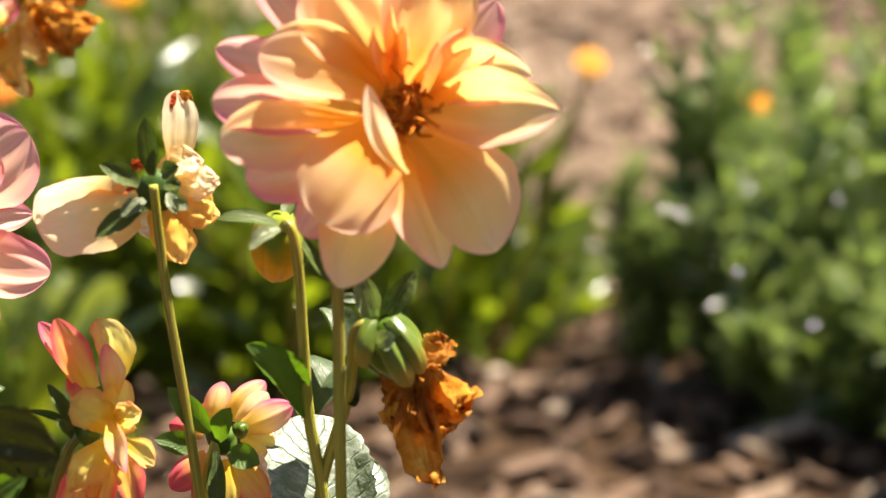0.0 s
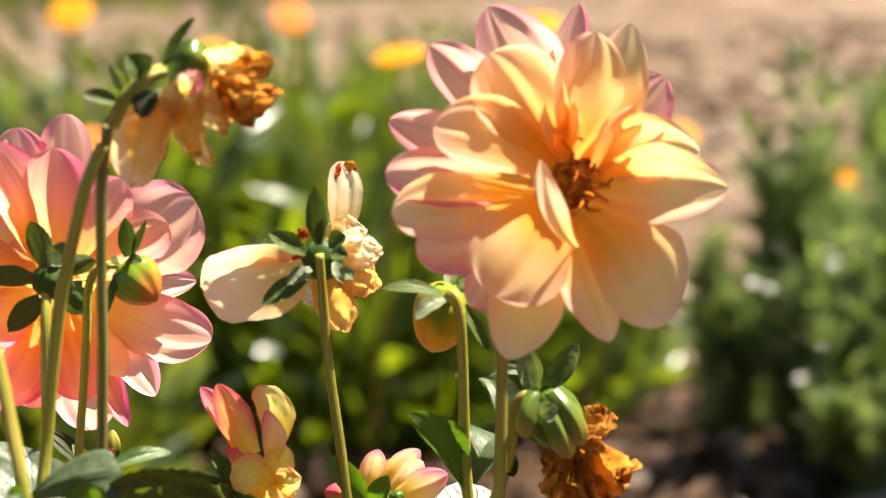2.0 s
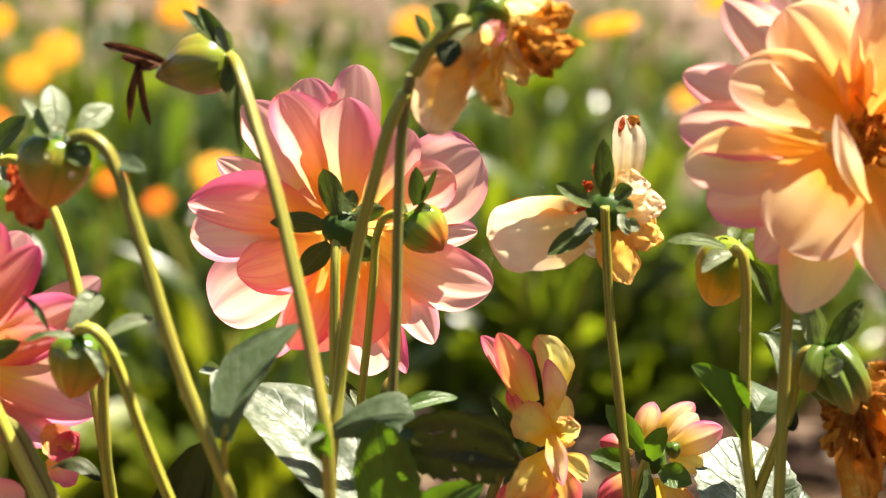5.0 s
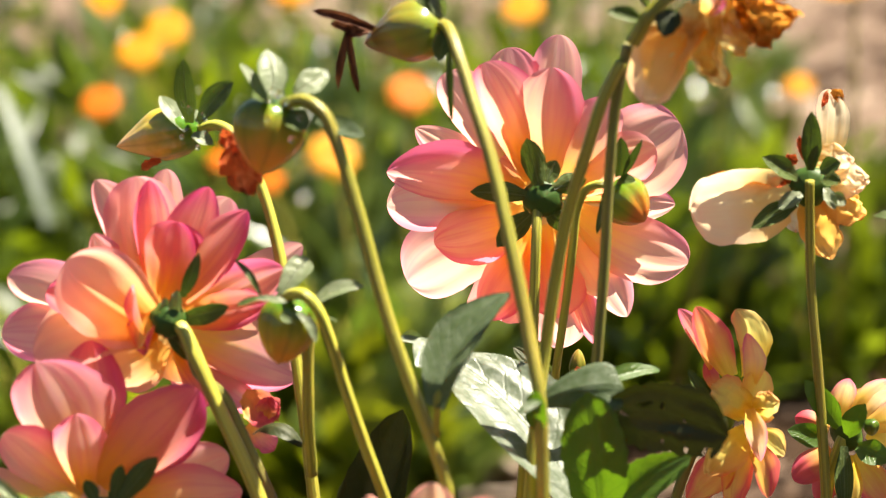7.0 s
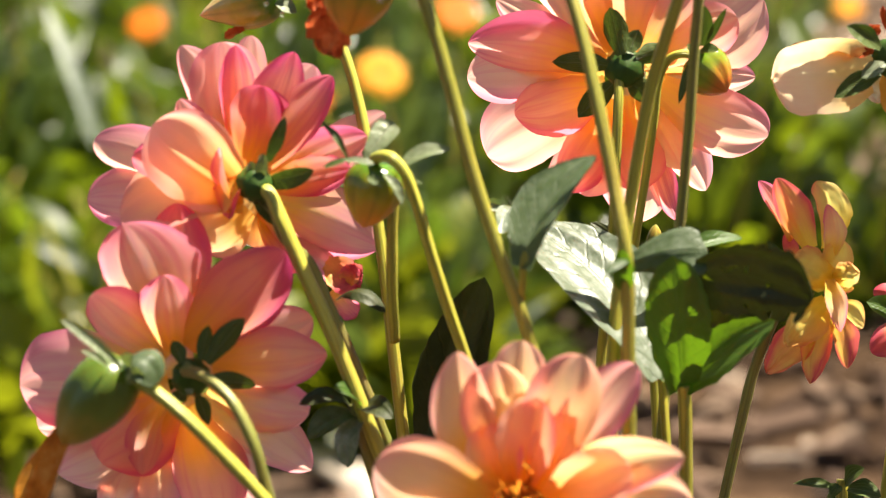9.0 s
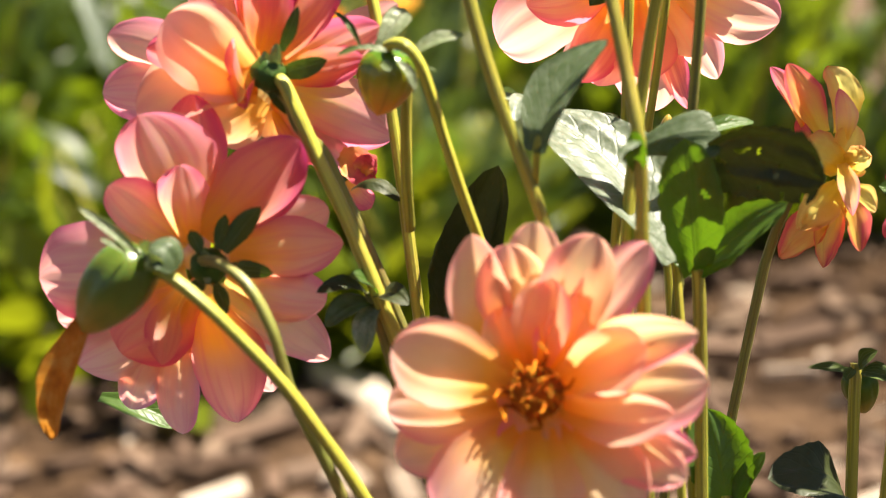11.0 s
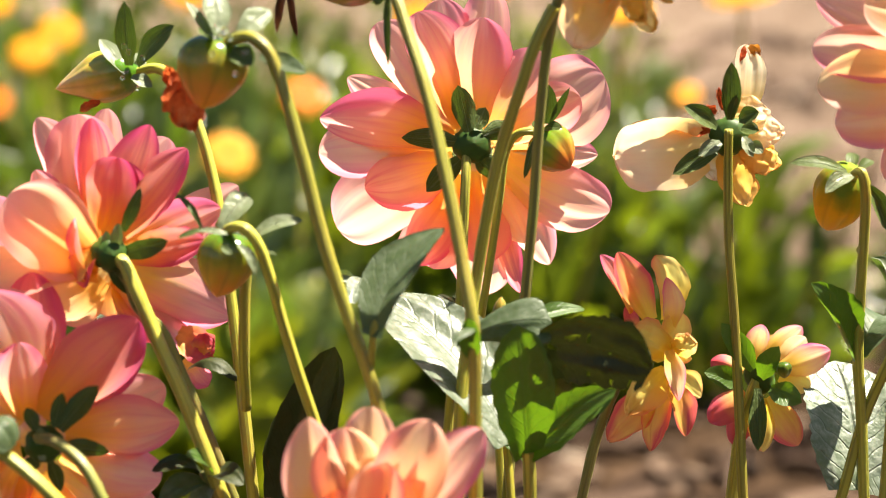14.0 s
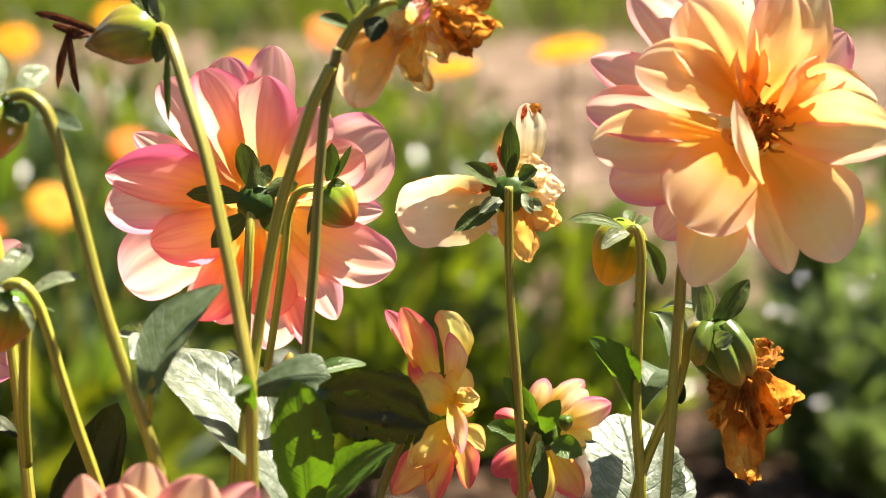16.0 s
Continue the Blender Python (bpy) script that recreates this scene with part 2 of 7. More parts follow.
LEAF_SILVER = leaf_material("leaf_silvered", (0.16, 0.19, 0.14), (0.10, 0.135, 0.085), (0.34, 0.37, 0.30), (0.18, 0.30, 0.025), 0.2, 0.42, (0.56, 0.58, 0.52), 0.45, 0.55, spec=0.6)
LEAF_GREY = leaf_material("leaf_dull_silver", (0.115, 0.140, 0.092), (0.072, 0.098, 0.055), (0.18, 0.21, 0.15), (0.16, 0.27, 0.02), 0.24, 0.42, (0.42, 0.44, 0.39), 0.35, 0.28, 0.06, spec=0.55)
LEAF_FRESH = leaf_material("leaf_fresh_green", (0.065, 0.125, 0.018), (0.038, 0.085, 0.010), (0.16, 0.25, 0.05), (0.13, 0.26, 0.008), 0.40, 0.4, (0.26, 0.31, 0.17), 0.1)
# for leaves in shade: the shade is put into a darker green
LEAF_SHADED = leaf_material("leaf_shaded_green", (0.034, 0.042, 0.011), (0.020, 0.027, 0.006), (0.05, 0.06, 0.018), (0.035, 0.045, 0.004), 0.10, 0.5, (0.2, 0.2, 0.13), 0.05, 0.2, 0.06, spec=0.3)
STEM = stem_material("stem_green", (0.42, 0.38, 0.055), (0.18, 0.175, 0.026), (0.28, 0.13, 0.03), 0.35)
# darker copy of the stem green, with shade put into the colour
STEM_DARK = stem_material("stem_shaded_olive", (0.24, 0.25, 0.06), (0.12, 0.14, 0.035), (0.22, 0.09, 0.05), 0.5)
STEM_LIGHT = stem_material("stem_yellow_green", (0.48, 0.44, 0.065), (0.24, 0.24, 0.036), (0.30, 0.15, 0.05), 0.3)
CALYX = bud_material("calyx_green", (0.035, 0.075, 0.010), (0.06, 0.11, 0.016), (0.09, 0.15, 0.025), rough=0.5, spec=0.25)
BUD_GREEN = bud_material("bud_green", (0.042, 0.088, 0.006), (0.115, 0.145, 0.014), (0.34, 0.26, 0.05), 0.34, 5, (0.03, 0.055, 0.006), spec=0.25)
BUD_LOBE = bud_material("bud_lobe", (0.065, 0.105, 0.012), (0.125, 0.16, 0.02), (0.34, 0.23, 0.04), 0.3, 1, (0.05, 0.09, 0.012), spec=0.4)
BUD_RED = bud_material("bud_blushed", (0.08, 0.19, 0.01), (0.25, 0.26, 0.022), (0.56, 0.14, 0.03), 0.18, 7, spec=0.5)
BUD_GOLD = bud_material("bud_golden", (0.16, 0.22, 0.02), (0.82, 0.38, 0.012), (0.92, 0.42, 0.015), 0.4, 7, (0.34, 0.16, 0.01), spec=0.15)
BUD_FADED = bud_material("bud_faded", (0.07, 0.18, 0.01), (0.52, 0.38, 0.05), (0.95, 0.58, 0.20), 0.16)
BUD_WARM = bud_material("bud_ripening", (0.07, 0.14, 0.008), (0.36, 0.27, 0.018), (0.74, 0.25, 0.03), 0.2, 7, spec=0.5)
BUD_OLIVE = bud_material("bud_olive", (0.20, 0.24, 0.02), (0.26, 0.17, 0.02), (0.15, 0.05, 0.015), 0.25)
# orange-brown florets, their colour darkened further for the shade the disc lies in
DISC = bud_material("disc_floret", (0.30, 0.060, 0.005), (0.47, 0.125, 0.008), (0.62, 0.22, 0.012), 0.8, 1, (0.40, 0.10, 0.007), spec=0.15)
DISC_DARK = bud_material("disc_heart", (0.24, 0.045, 0.006), (0.34, 0.075, 0.01), (0.46, 0.13, 0.012), 0.7, 2, (0.3, 0.06, 0.006), spec=0.1)
BLADES = blade_material("bed_leaves", (0.010, 0.025, 0.002), (0.100, 0.150, 0.011), (0.220, 0.29, 0.006), 0.45, 0.42, 0.45)
BLADES_COOL = blade_material("bed_leaves_cool", (0.022, 0.042, 0.007), (0.095, 0.130, 0.028), (0.125, 0.20, 0.014), 0.34, 0.3, 0.8)
BLADES_DEEP = blade_material("bed_leaves_deep", (0.012, 0.030, 0.003), (0.115, 0.160, 0.013), (0.26, 0.33, 0.009), 0.42, 0.3, 0.7)
NEEDLES = blade_material("shrub_leaves", (0.036, 0.066, 0.014), (0.26, 0.33, 0.115), (0.28, 0.40, 0.06), 0.38, 0.25, 1.0)
MARIGOLD = petal_material("marigold_petal", (0.78, 0.24, 0.004), (0.82, 0.33, 0.005), (0.84, 0.38, 0.008), (0.84, 0.38, 0.012), (0.80, 0.32, 0.01), (1.0, 0.85, 0.4), 0.35, 0.2, 0.2)
ORANGE = petal_material("orange_petal", (0.75, 0.14, 0.006), (0.84, 0.20, 0.006), (0.86, 0.24, 0.010), (0.86, 0.25, 0.015), (0.8, 0.2, 0.01), (1.0, 0.8, 0.4), 0.35, 0.2, 0.2)
LIME = blade_material("lime_leaves", (0.087, 0.126, 0.007), (0.191, 0.217, 0.011), (0.339, 0.374, 0.009), 0.5, 0.4)
CHIPS = chip_material("wood_chips", ((0.0, (0.040, 0.022, 0.014)), (0.50, (0.108, 0.065, 0.045)), (0.90, (0.21, 0.145, 0.105)), (1.0, (0.52, 0.42, 0.34))))
SINGLE_CHIP = chip_material("wood_chip", ((0.0, (0.040, 0.022, 0.014)), (0.50, (0.11, 0.066, 0.046)), (0.90, (0.21, 0.145, 0.105)), (1.0, (0.52, 0.42, 0.34))), single=True)
SPLIT_WOOD = chip_material("split_wood", ((0.0, (0.46, 0.38, 0.31)), (1.0, (0.54, 0.45, 0.37))), single=True)
SOIL = ground_material("mulched_soil", (0.012, 0.0065, 0.004), (0.046, 0.026, 0.015), (0.16, 0.095, 0.056), 9.0)
DIRT = ground_material("dry_path", (0.045, 0.027, 0.018), (0.15, 0.10, 0.072), (0.38, 0.285, 0.22), 3.0)
n = Nodes("water_drop")
WATER = n.surface(n.add("BsdfPrincipled", ("Base Color", (1, 1, 1, 1)), ("Roughness", 0.0), ("IOR", 1.33), ("Transmission Weight", 1.0)))


# ---- building blocks ----
def part(name, bm, material, parent, label=""):
    """Links a bmesh as one mesh object under a thing or a part."""
    mesh = bpy.data.meshes.new(name)
    bm.to_mesh(mesh)
    bm.free()
    for p in mesh.polygons:
        p.use_smooth = True
    mesh.materials.append(material)
    ob = new(name, mesh)
    ob.parent = parent
    if parent is not None:
        ob.matrix_parent_inverse = parent.matrix_world.inverted()
    return tagged(ob, label)


def thing(name, label, category, group=""):
    return tagged(new(name), label, category, group)


def sheet(bm, rows, uv, along=None):
    """Joins rows of points into a skin; u runs along the rows, v across. along: where each row lies, from 0 to 1."""
    along = along or [i / (len(rows) - 1) for i in range(len(rows))]
    verts = [[bm.verts.new(p) for p in row] for row in rows]
    nu, nv = len(rows) - 1, len(rows[0]) - 1
    for i in range(nu):
        for j in range(nv):
            f = bm.faces.new((verts[i][j], verts[i][j + 1], verts[i + 1][j + 1], verts[i + 1][j]))
            for loop, (a, b) in zip(f.loops, ((i, j), (i, j + 1), (i + 1, j + 1), (i + 1, j))):
                loop[uv].uv = (b / nv, along[a])


def outline(u, base, blunt, full):
    """Half width along a petal: base width, fullness, roundness of the end."""
    body = base + (1 - base) * math.sin(min(1.0, u / full) * math.pi / 2) ** 1.3
    end = max(0.0, 1 - max(0.0, (u - 0.45) / 0.55) ** blunt)
    return body * end ** (0.62 if blunt < 2.9 else 0.54)


def petal(parent, base, tip, width, material, face, name="petal", bow=0.08, cup=0.22, twist=0.0, base_w=0.42, blunt=2.8, full=0.5,
          crumple=0.0, ridge=0.025, hook=0.0, sway=0.0, teeth=0.0, eaten=0.0, steps=20, across=16, label=""):
    """A petal, bract or leaf from base to tip. face: the way its upper side looks; bow: how far its middle arches that way; cup: how far its
    sides curl up; sway: how far it bends sideways; hook: how far its end bends back; crumple: withered folds; teeth: a toothed margin;
    eaten: how much of it insects have bitten away."""
    base, tip, face = Vector(base), Vector(tip), Vector(face)
    run = tip - base
    length = run.length
    a = run / length
    s = a.cross(face).normalized()
    nrm = s.cross(a).normalized()
    seed = Vector((base.x * 91 + tip.z * 57, tip.x * 73, base.z * 61 + tip.y * 37)) * 10
    bm = bmesh.new()
    uv = bm.loops.layers.uv.new("UVMap")
    rows = []
    # rows lie closer together towards a petal's rounded end
    along = [1 - (1 - i / steps) ** (1.6 if name == "petal" else 1.0) for i in range(steps + 1)]
    for u in along:
        half = max(0.012, outline(u, base_w, blunt, full)) * width / 2
        if teeth and 0.12 < u < 0.95:
            half *= 1 + teeth * (((u * 9) % 1.0) - 0.5)
        mid = base + run * u + nrm * length * (bow * 4 * u * (1 - u) - hook * max(0.0, u - 0.55) ** 2 * 4)
        mid += s * length * sway * 4 * u * (1 - u)
        turn = twist * u
        side = s * math.cos(turn) + nrm * math.sin(turn)
        lift = nrm * math.cos(turn) - s * math.sin(turn)
        row = []
        for j in range(across + 1):
            v = j / across * 2 - 1
            wave = noise.noise(seed + Vector((u * 2.2, v * 1.3, 0))) * 0.15 * abs(v) ** 1.5
            fold = (math.cos(v * 8.2 + seed.x) + 0.5 * math.cos(v * 15.0 + seed.z)) * ridge * (0.2 + u) * (1 - u ** 6)
            rim = 1 + 0.045 * v * v * noise.noise(seed + Vector((u * 9.0, 3.0 if v > 0 else -3.0, 7.0)))
            p = mid + side * half * rim * v * (1 - 0.12 * abs(cup) * v * v) + lift * (half * 2 * (cup * v * v * (0.5 + 0.5 * math.sin(math.pi * min(1, u * 1.1))) + wave) + width * fold)
            if crumple:
                q = seed + Vector((u * 5.5, v * 3.2, 0.5))
                p += noise.noise_vector(q) * width * crumple * (0.3 + u) + noise.noise_vector(q * 2.7) * width * crumple * 0.4
            row.append(p)
        rows.append(row)
    sheet(bm, rows, uv, along)
    if eaten:
        gone = [f for f in bm.faces if noise.noise(f.calc_center_median() * 210 + seed) > 1 - eaten]
        bmesh.ops.delete(bm, geom=gone, context="FACES")
    return part(name, bm, material, parent, label)


def spline(points, steps):
    """A smooth line through points at uneven distances."""
    pts = [Vector(p) for p in points]
    pts = [pts[0] * 2 - pts[1]] + pts + [pts[-1] * 2 - pts[-2]]
    out = []
    for i in range(1, len(pts) - 2):
        a, b, c, d = pts[i - 1:i + 3]
        ta = 0.0
        tb = ta + max(1e-5, (b - a).length) ** 0.5
        tc = tb + max(1e-5, (c - b).length) ** 0.5
        td = tc + max(1e-5, (d - c).length) ** 0.5
        for k in range(steps):
            t = tb + (tc - tb) * k / steps
            p = a.lerp(b, (t - ta) / (tb - ta))
            q = b.lerp(c, (t - tb) / (tc - tb))
            r = c.lerp(d, (t - tc) / (td - tc))
            out.append(p.lerp(q, (t - ta) / (tc - ta)).lerp(q.lerp(r, (t - tb) / (td - tb)), (t - tb) / (tc - tb)))
    return out + [pts[-2]]


def tube(bm, uv, line, radius, sides=10):
    """A round skin along a line; radius is a function of 0 to 1. Closed at both ends."""
    up = Vector((0.3, -0.8, 0.52))
    rows = []
    for i, p in enumerate(line):
        a = (line[min(i + 1, len(line) - 1)] - line[max(i - 1, 0)]).normalized()
        s = a.cross(up).normalized()
        q = s.cross(a)
        r = radius(i / (len(line) - 1))
        rows.append([p + (s * math.cos(k * math.tau / sides) + q * math.sin(k * math.tau / sides)) * r * (1 + 0.05 * math.cos(3 * k * math.tau / sides)) for k in range(sides + 1)])
    mid = lambda row: [sum(row[:-1], Vector()) / (len(row) - 1)] * len(row)
    sheet(bm, [mid(rows[0])] + rows + [mid(rows[-1])], uv)
    bmesh.ops.remove_doubles(bm, verts=bm.verts, dist=1e-6)


def stem(parent, points, low, high, material, name="stem", label=""):
    """A stalk through the points, low radius to high radius, with slight knots."""
    bm = bmesh.new()
    uv = bm.loops.layers.uv.new("UVMap")
    line = spline(points, 9)
    seed = points[-1][0] * 300
    tube(bm, uv, line, lambda u: (low + (high - low) * u) * (1 + 0.07 * noise.noise(Vector((u * 14, seed, 0)))))
    return part(name, bm, material, parent, label)


def bud(parent, base, tip, radius, material, lobes=7, name="bud", depth=0.14, point=1.0, label=""):
    """A closed flower head: overlapping lobes that run from the stalk to the tip."""
    base, tip = Vector(base), Vector(tip)
    a = (tip - base).normalized()
    s = a.cross(Vector((0.2, -0.9, 0.4))).normalized()
    q = s.cross(a)
    bm = bmesh.new()
    uv = bm.loops.layers.uv.new("UVMap")
    rows = []
    sides = 36
    for i in range(15):
        u = i / 14
        swell = math.sin(math.pi * u ** (0.72 if point >= 1 else 0.9)) ** 0.62 if 0 < u < 1 else 0.02
        if point > 1 and u > 0.5:
            swell *= 1 - (u - 0.5) * (point - 1)
        row = []
        for k in range(sides + 1):
            ang = k * math.tau / sides + 0.35 * u
            lobe = 1 - depth * (1 - abs(math.sin(ang * lobes / 2)) ** 0.6) * min(1, u * 3)
            lump = 1 + 0.06 * noise.noise(Vector((math.cos(ang) * 1.6, math.sin(ang) * 1.6, u * 2 + base.x * 99)))
            row.append(base + (tip - base) * u + (s * math.cos(ang) + q * math.sin(ang)) * radius * swell * lobe * lump)
        rows.append(row)
    sheet(bm, rows, uv)
    bmesh.ops.remove_doubles(bm, verts=bm.verts, dist=1e-6)
    return part(name, bm, material, parent, label)


def disc(parent, centre, face, radius, count):
    """The heart of an open flower: a dark dome with many small curled florets."""
    centre, face = Vector(centre), Vector(face).normalized()
    heart = bud(parent, centre - face * radius * 0.5, centre + face * radius * 0.35, radius * 0.9, DISC_DARK, 12, "heart")
    s = face.cross(Vector((0, 0, 1))).normalized()
    q = s.cross(face)
    rnd = random.Random(count)
    for k in range(count):
        bm = bmesh.new()
        uv = bm.loops.layers.uv.new("UVMap")
        ang, r = k * 2.39996, radius * math.sqrt((k + 0.5) / count)
        foot = centre + (s * math.cos(ang) + q * math.sin(ang)) * r * 0.8 + face * radius * (0.1 - 0.3 * (r / radius) ** 2)
        out = (s * math.cos(ang) + q * math.sin(ang)) * rnd.uniform(-0.2, 0.9) + face
        h = radius * rnd.uniform(0.4, 1.15)
        bend = Vector((rnd.uniform(-1, 1), rnd.uniform(-1, 1), rnd.uniform(-1, 1))) * h * 0.25
        line = spline([foot, foot + out * h * 0.55 + bend, foot + out * h * 0.8 - bend * 0.6], 3)
        rows = []
        for i, p in enumerate(line):
            rr = radius * 0.085 * (1 - 0.5 * i / (len(line) - 1))
            rows.append([p + (s * math.cos(j * math.tau / 5) + q * math.sin(j * math.tau / 5)) * rr for j in range(6)])
        sheet(bm, rows, uv)
        part("floret", bm, DISC, heart)


def drop(parent, at, r):
    bm = bmesh.new()
    bmesh.ops.create_icosphere(bm, subdivisions=2, radius=r)
    for v in bm.verts:
        v.co.z *= 1.25 if v.co.z > 0 else 1.0
        v.co += Vector(at)
    return part("water_drop", bm, WATER, parent, "clear hanging water drop")


# ---- ground ----
bm = bmesh.new()
rows = []
edges = [-400, -120, -40, -14, -6] + [-3 + 0.15 * i for i in range(41)] + [6, 14, 40, 120, 400]
for gy in edges:
    rows.append([Vector((gx, gy + 2, 0.014 * noise.noise(Vector((gx * 1.7, gy * 1.7, 0))) * (1 if abs(gx) < 3 and abs(gy) < 3 else 0))) for gx in edges])
uvl = bm.loops.layers.uv.new("UVMap")
sheet(bm, rows, uvl)
GROUND = tagged(part("ground", bm, SOIL, None), "brown soil covered with wood-chip mulch", "ground", kind="structure")

bm = bmesh.new()
uvl = bm.loops.layers.uv.new("UVMap")
rows = []
for gy in [0.28 * i for i in range(22)]:
    row = []
    for gx in [-8.0 + 0.28 * i for i in range(64)]:
        u = min(1.0, max(0.0, (-0.1 - gx) / 0.9))
        near = 3.05 + 2.4 * u * u * (3 - 2 * u) + 0.18 * noise.noise(Vector((gx * 0.9, 0, 5)))
        row.append(Vector((gx, near + (9.4 - near) * gy / 5.88, 0.014 + 0.006 * noise.noise(Vector((gx * 2.1, gy * 2.1, 3))))))
    rows.append(row)
sheet(bm, rows, uvl)
tagged(part("path", bm, DIRT, None), "pale dry dirt path beyond the bed", "path", kind="structure")

# ---- the dahlias, each stalk a thing of its own ----
# open peach dahlia 

peach = thing("dahlia", "open peach dahlia with pink-tinged petal tips on a green stalk", "dahlia", "dahlia stalks in the clump")
stem(peach, [(.0428, .7, -.012), (.0432, .6939, .067), (.0445, .6889, .146), (.0465, .685, .2249), (.0494, .6822, .3039), (.0531, .6806, .3829), (.0576, .68, .4619), (.0596, .68, .4941), (.0611, .681, .5113), (.0683, .69, .5264), (.0795, .694, .5425), (.0851, .69, .555)], 0.002, 0.0018, STEM)
bud(peach, (.0829, .7008, .5460), (.0827, .6859, .5486), 0.008, CALYX, 8, "calyx")
petal(peach, (.0798, .6920, .5678), (.0611, .6910, .6063), 0.0262, SHELL, (.05, -.96, .26), bow=0.06, cup=0.2, full=0.62, base_w=0.34, blunt=2.2)
petal(peach, (.0703, .6898, .5652), (.0432, .6856, .5960), 0.0183, SHELL, (.05, -.96, .26), bow=0.06, cup=0.32, full=0.62, base_w=0.34, blunt=3.2)
petal(peach, (.0665, .6862, .5566), (.0304, .6773, .5757), 0.0176, SHELL, (.05, -.96, .26), bow=0.06, cup=0.35, full=0.62, base_w=0.34, blunt=2.6)
petal(peach, (.0713, .6823, .5527), (.0286, .6705, .5611), 0.0191, SHELL, (.05, -.96, .26), bow=0.06, cup=0.2, full=0.7, base_w=0.34, blunt=3.4)
petal(peach, (.0707, .6829, .5398), (.0362, .6724, .5372), 0.0208, SHELL, (.05, -.96, .26), bow=0.06, cup=0.22, full=0.7, base_w=0.34, blunt=3.6)
petal(peach, (.0724, .6820, .5399), (.0513, .6686, .5205), 0.0173, SHELL, (.05, -.96, .26), bow=0.06, cup=0.15, full=0.62, base_w=0.34, blunt=3)
petal(peach, (.0805, .6843, .5390), (.0832, .6730, .5179), 0.0120, SHELL, (.05, -.96, .26), bow=0.06, cup=0.15, full=0.62, base_w=0.34, blunt=2.4)
petal(peach, (.0879, .6863, .5451), (.1091, .6791, .5358), 0.0136, SHELL, (.05, -.96, .26), bow=0.06, cup=0.15, full=0.62, base_w=0.34, blunt=2.4)
petal(peach, (.0807, .6911, .5679), (.0883, .6941, .6057), 0.0140, SHELL, (.05, -.96, .26), bow=0.06, cup=0.35, full=0.62, base_w=0.34, blunt=1.6)
petal(peach, (.0885, .6868, .5584), (.1125, .6869, .5829), 0.0214, SHELL, (.05, -.96, .26), bow=0.06, cup=0.2, full=0.62, base_w=0.34, blunt=3)
petal(peach, (.0892, .6833, .5567), (.1210, .6767, .5617), 0.0215, PEACH, (.05, -.96, .26), bow=0.06, cup=0.3, full=0.62, base_w=0.34, blunt=2.8, sway=-0.1)
petal(peach, (.0860, .6843, .5610), (.1030, .6862, .5995), 0.0208, PEACH, (.05, -.96, .26), bow=0.06, cup=0.22, full=0.62, base_w=0.34, blunt=1.8, sway=0.05)
petal(peach, (.0757, .6781, .5401), (.0615, .6621, .5056), 0.0245, PEACH, (.05, -.96, .26), bow=0.06, cup=0.12, full=0.7, base_w=0.34, blunt=2)
petal(peach, (.0719, .6782, .5491), (.0300, .6667, .5497), 0.0213, PEACH, (.05, -.96, .26), bow=0.06, cup=0.2, full=0.7, base_w=0.34, blunt=3.4)
petal(peach, (.0792, .6762, .5440), (.0917, .6618, .5095), 0.0183, PEACH, (.05, -.96, .26), bow=0.06, cup=0.14, full=0.62, base_w=0.34, blunt=1.9)
petal(peach, (.0868, .6761, .5462), (.1076, .6612, .5136), 0.0297, PEACH, (.05, -.96, .26), bow=0.06, cup=0.1, full=0.66, base_w=0.34, blunt=2.6, sway=-0.09)
petal(peach, (.0877, .6782, .5534), (.1282, .6685, .5519), 0.0244, PEACH, (.05, -.96, .26), bow=0.06, cup=0.24, full=0.6, base_w=0.34, blunt=1.9)
petal(peach, (.0821, .6791, .5620), (.0920, .6789, .5981), 0.0214, PEACH, (.05, -.96, .26), bow=0.06, cup=0.24, full=0.66, base_w=0.34, blunt=3.4, sway=0.04)
petal(peach, (.0798, .6791, .5621), (.0605, .6762, .5938), 0.0285, PEACH, (.05, -.96, .26), bow=0.06, cup=0.16, full=0.72, base_w=0.34, blunt=3.6)
petal(peach, (.0779, .6760, .5590), (.0437, .6668, .5748), 0.0230, PEACH, (.05, -.96, .26), bow=0.06, cup=0.16, full=0.66, base_w=0.34, blunt=3.4, sway=0.08)
petal(peach, (.0763, .6737, .5470), (.0580, .6589, .5258), 0.0314, PEACH, (.05, -.96, .26), bow=0.1, cup=0.08, full=0.7, base_w=0.5, blunt=4.2)
petal(peach, (.0902, .6773, .5576), (.1040, .6794, .5759), 0.0127, PEACH, (.05, -.96, .26), bow=0.06, cup=0.4, full=0.62, base_w=0.34, blunt=1.8)
petal(peach, (.0803, .6776, .5603), (.0805, .6802, .5827), 0.0119, PEACH, (.05, -.96, .26), bow=0.06, cup=0.4, full=0.62, base_w=0.34, blunt=2.2)
petal(peach, (.0832, .6642, .5374), (.0737, .6612, .5642), 0.0082, CREAM, (.45, -.86, .22), bow=0.05, cup=0.35, blunt=2.1, full=0.5, base_w=0.2, sway=-0.14)
petal(peach, (.0826, .6849, .5488), (.0689, .6791, .5389), 0.0214, PEACH, (.05, -.96, .26), bow=0.06, cup=0.15, full=0.62, base_w=0.34, blunt=3)
petal(peach, (.0826, .6849, .5488), (.0718, .6856, .5615), 0.0215, PEACH, (.05, -.96, .26), bow=0.06, cup=0.15, full=0.62, base_w=0.34, blunt=3)
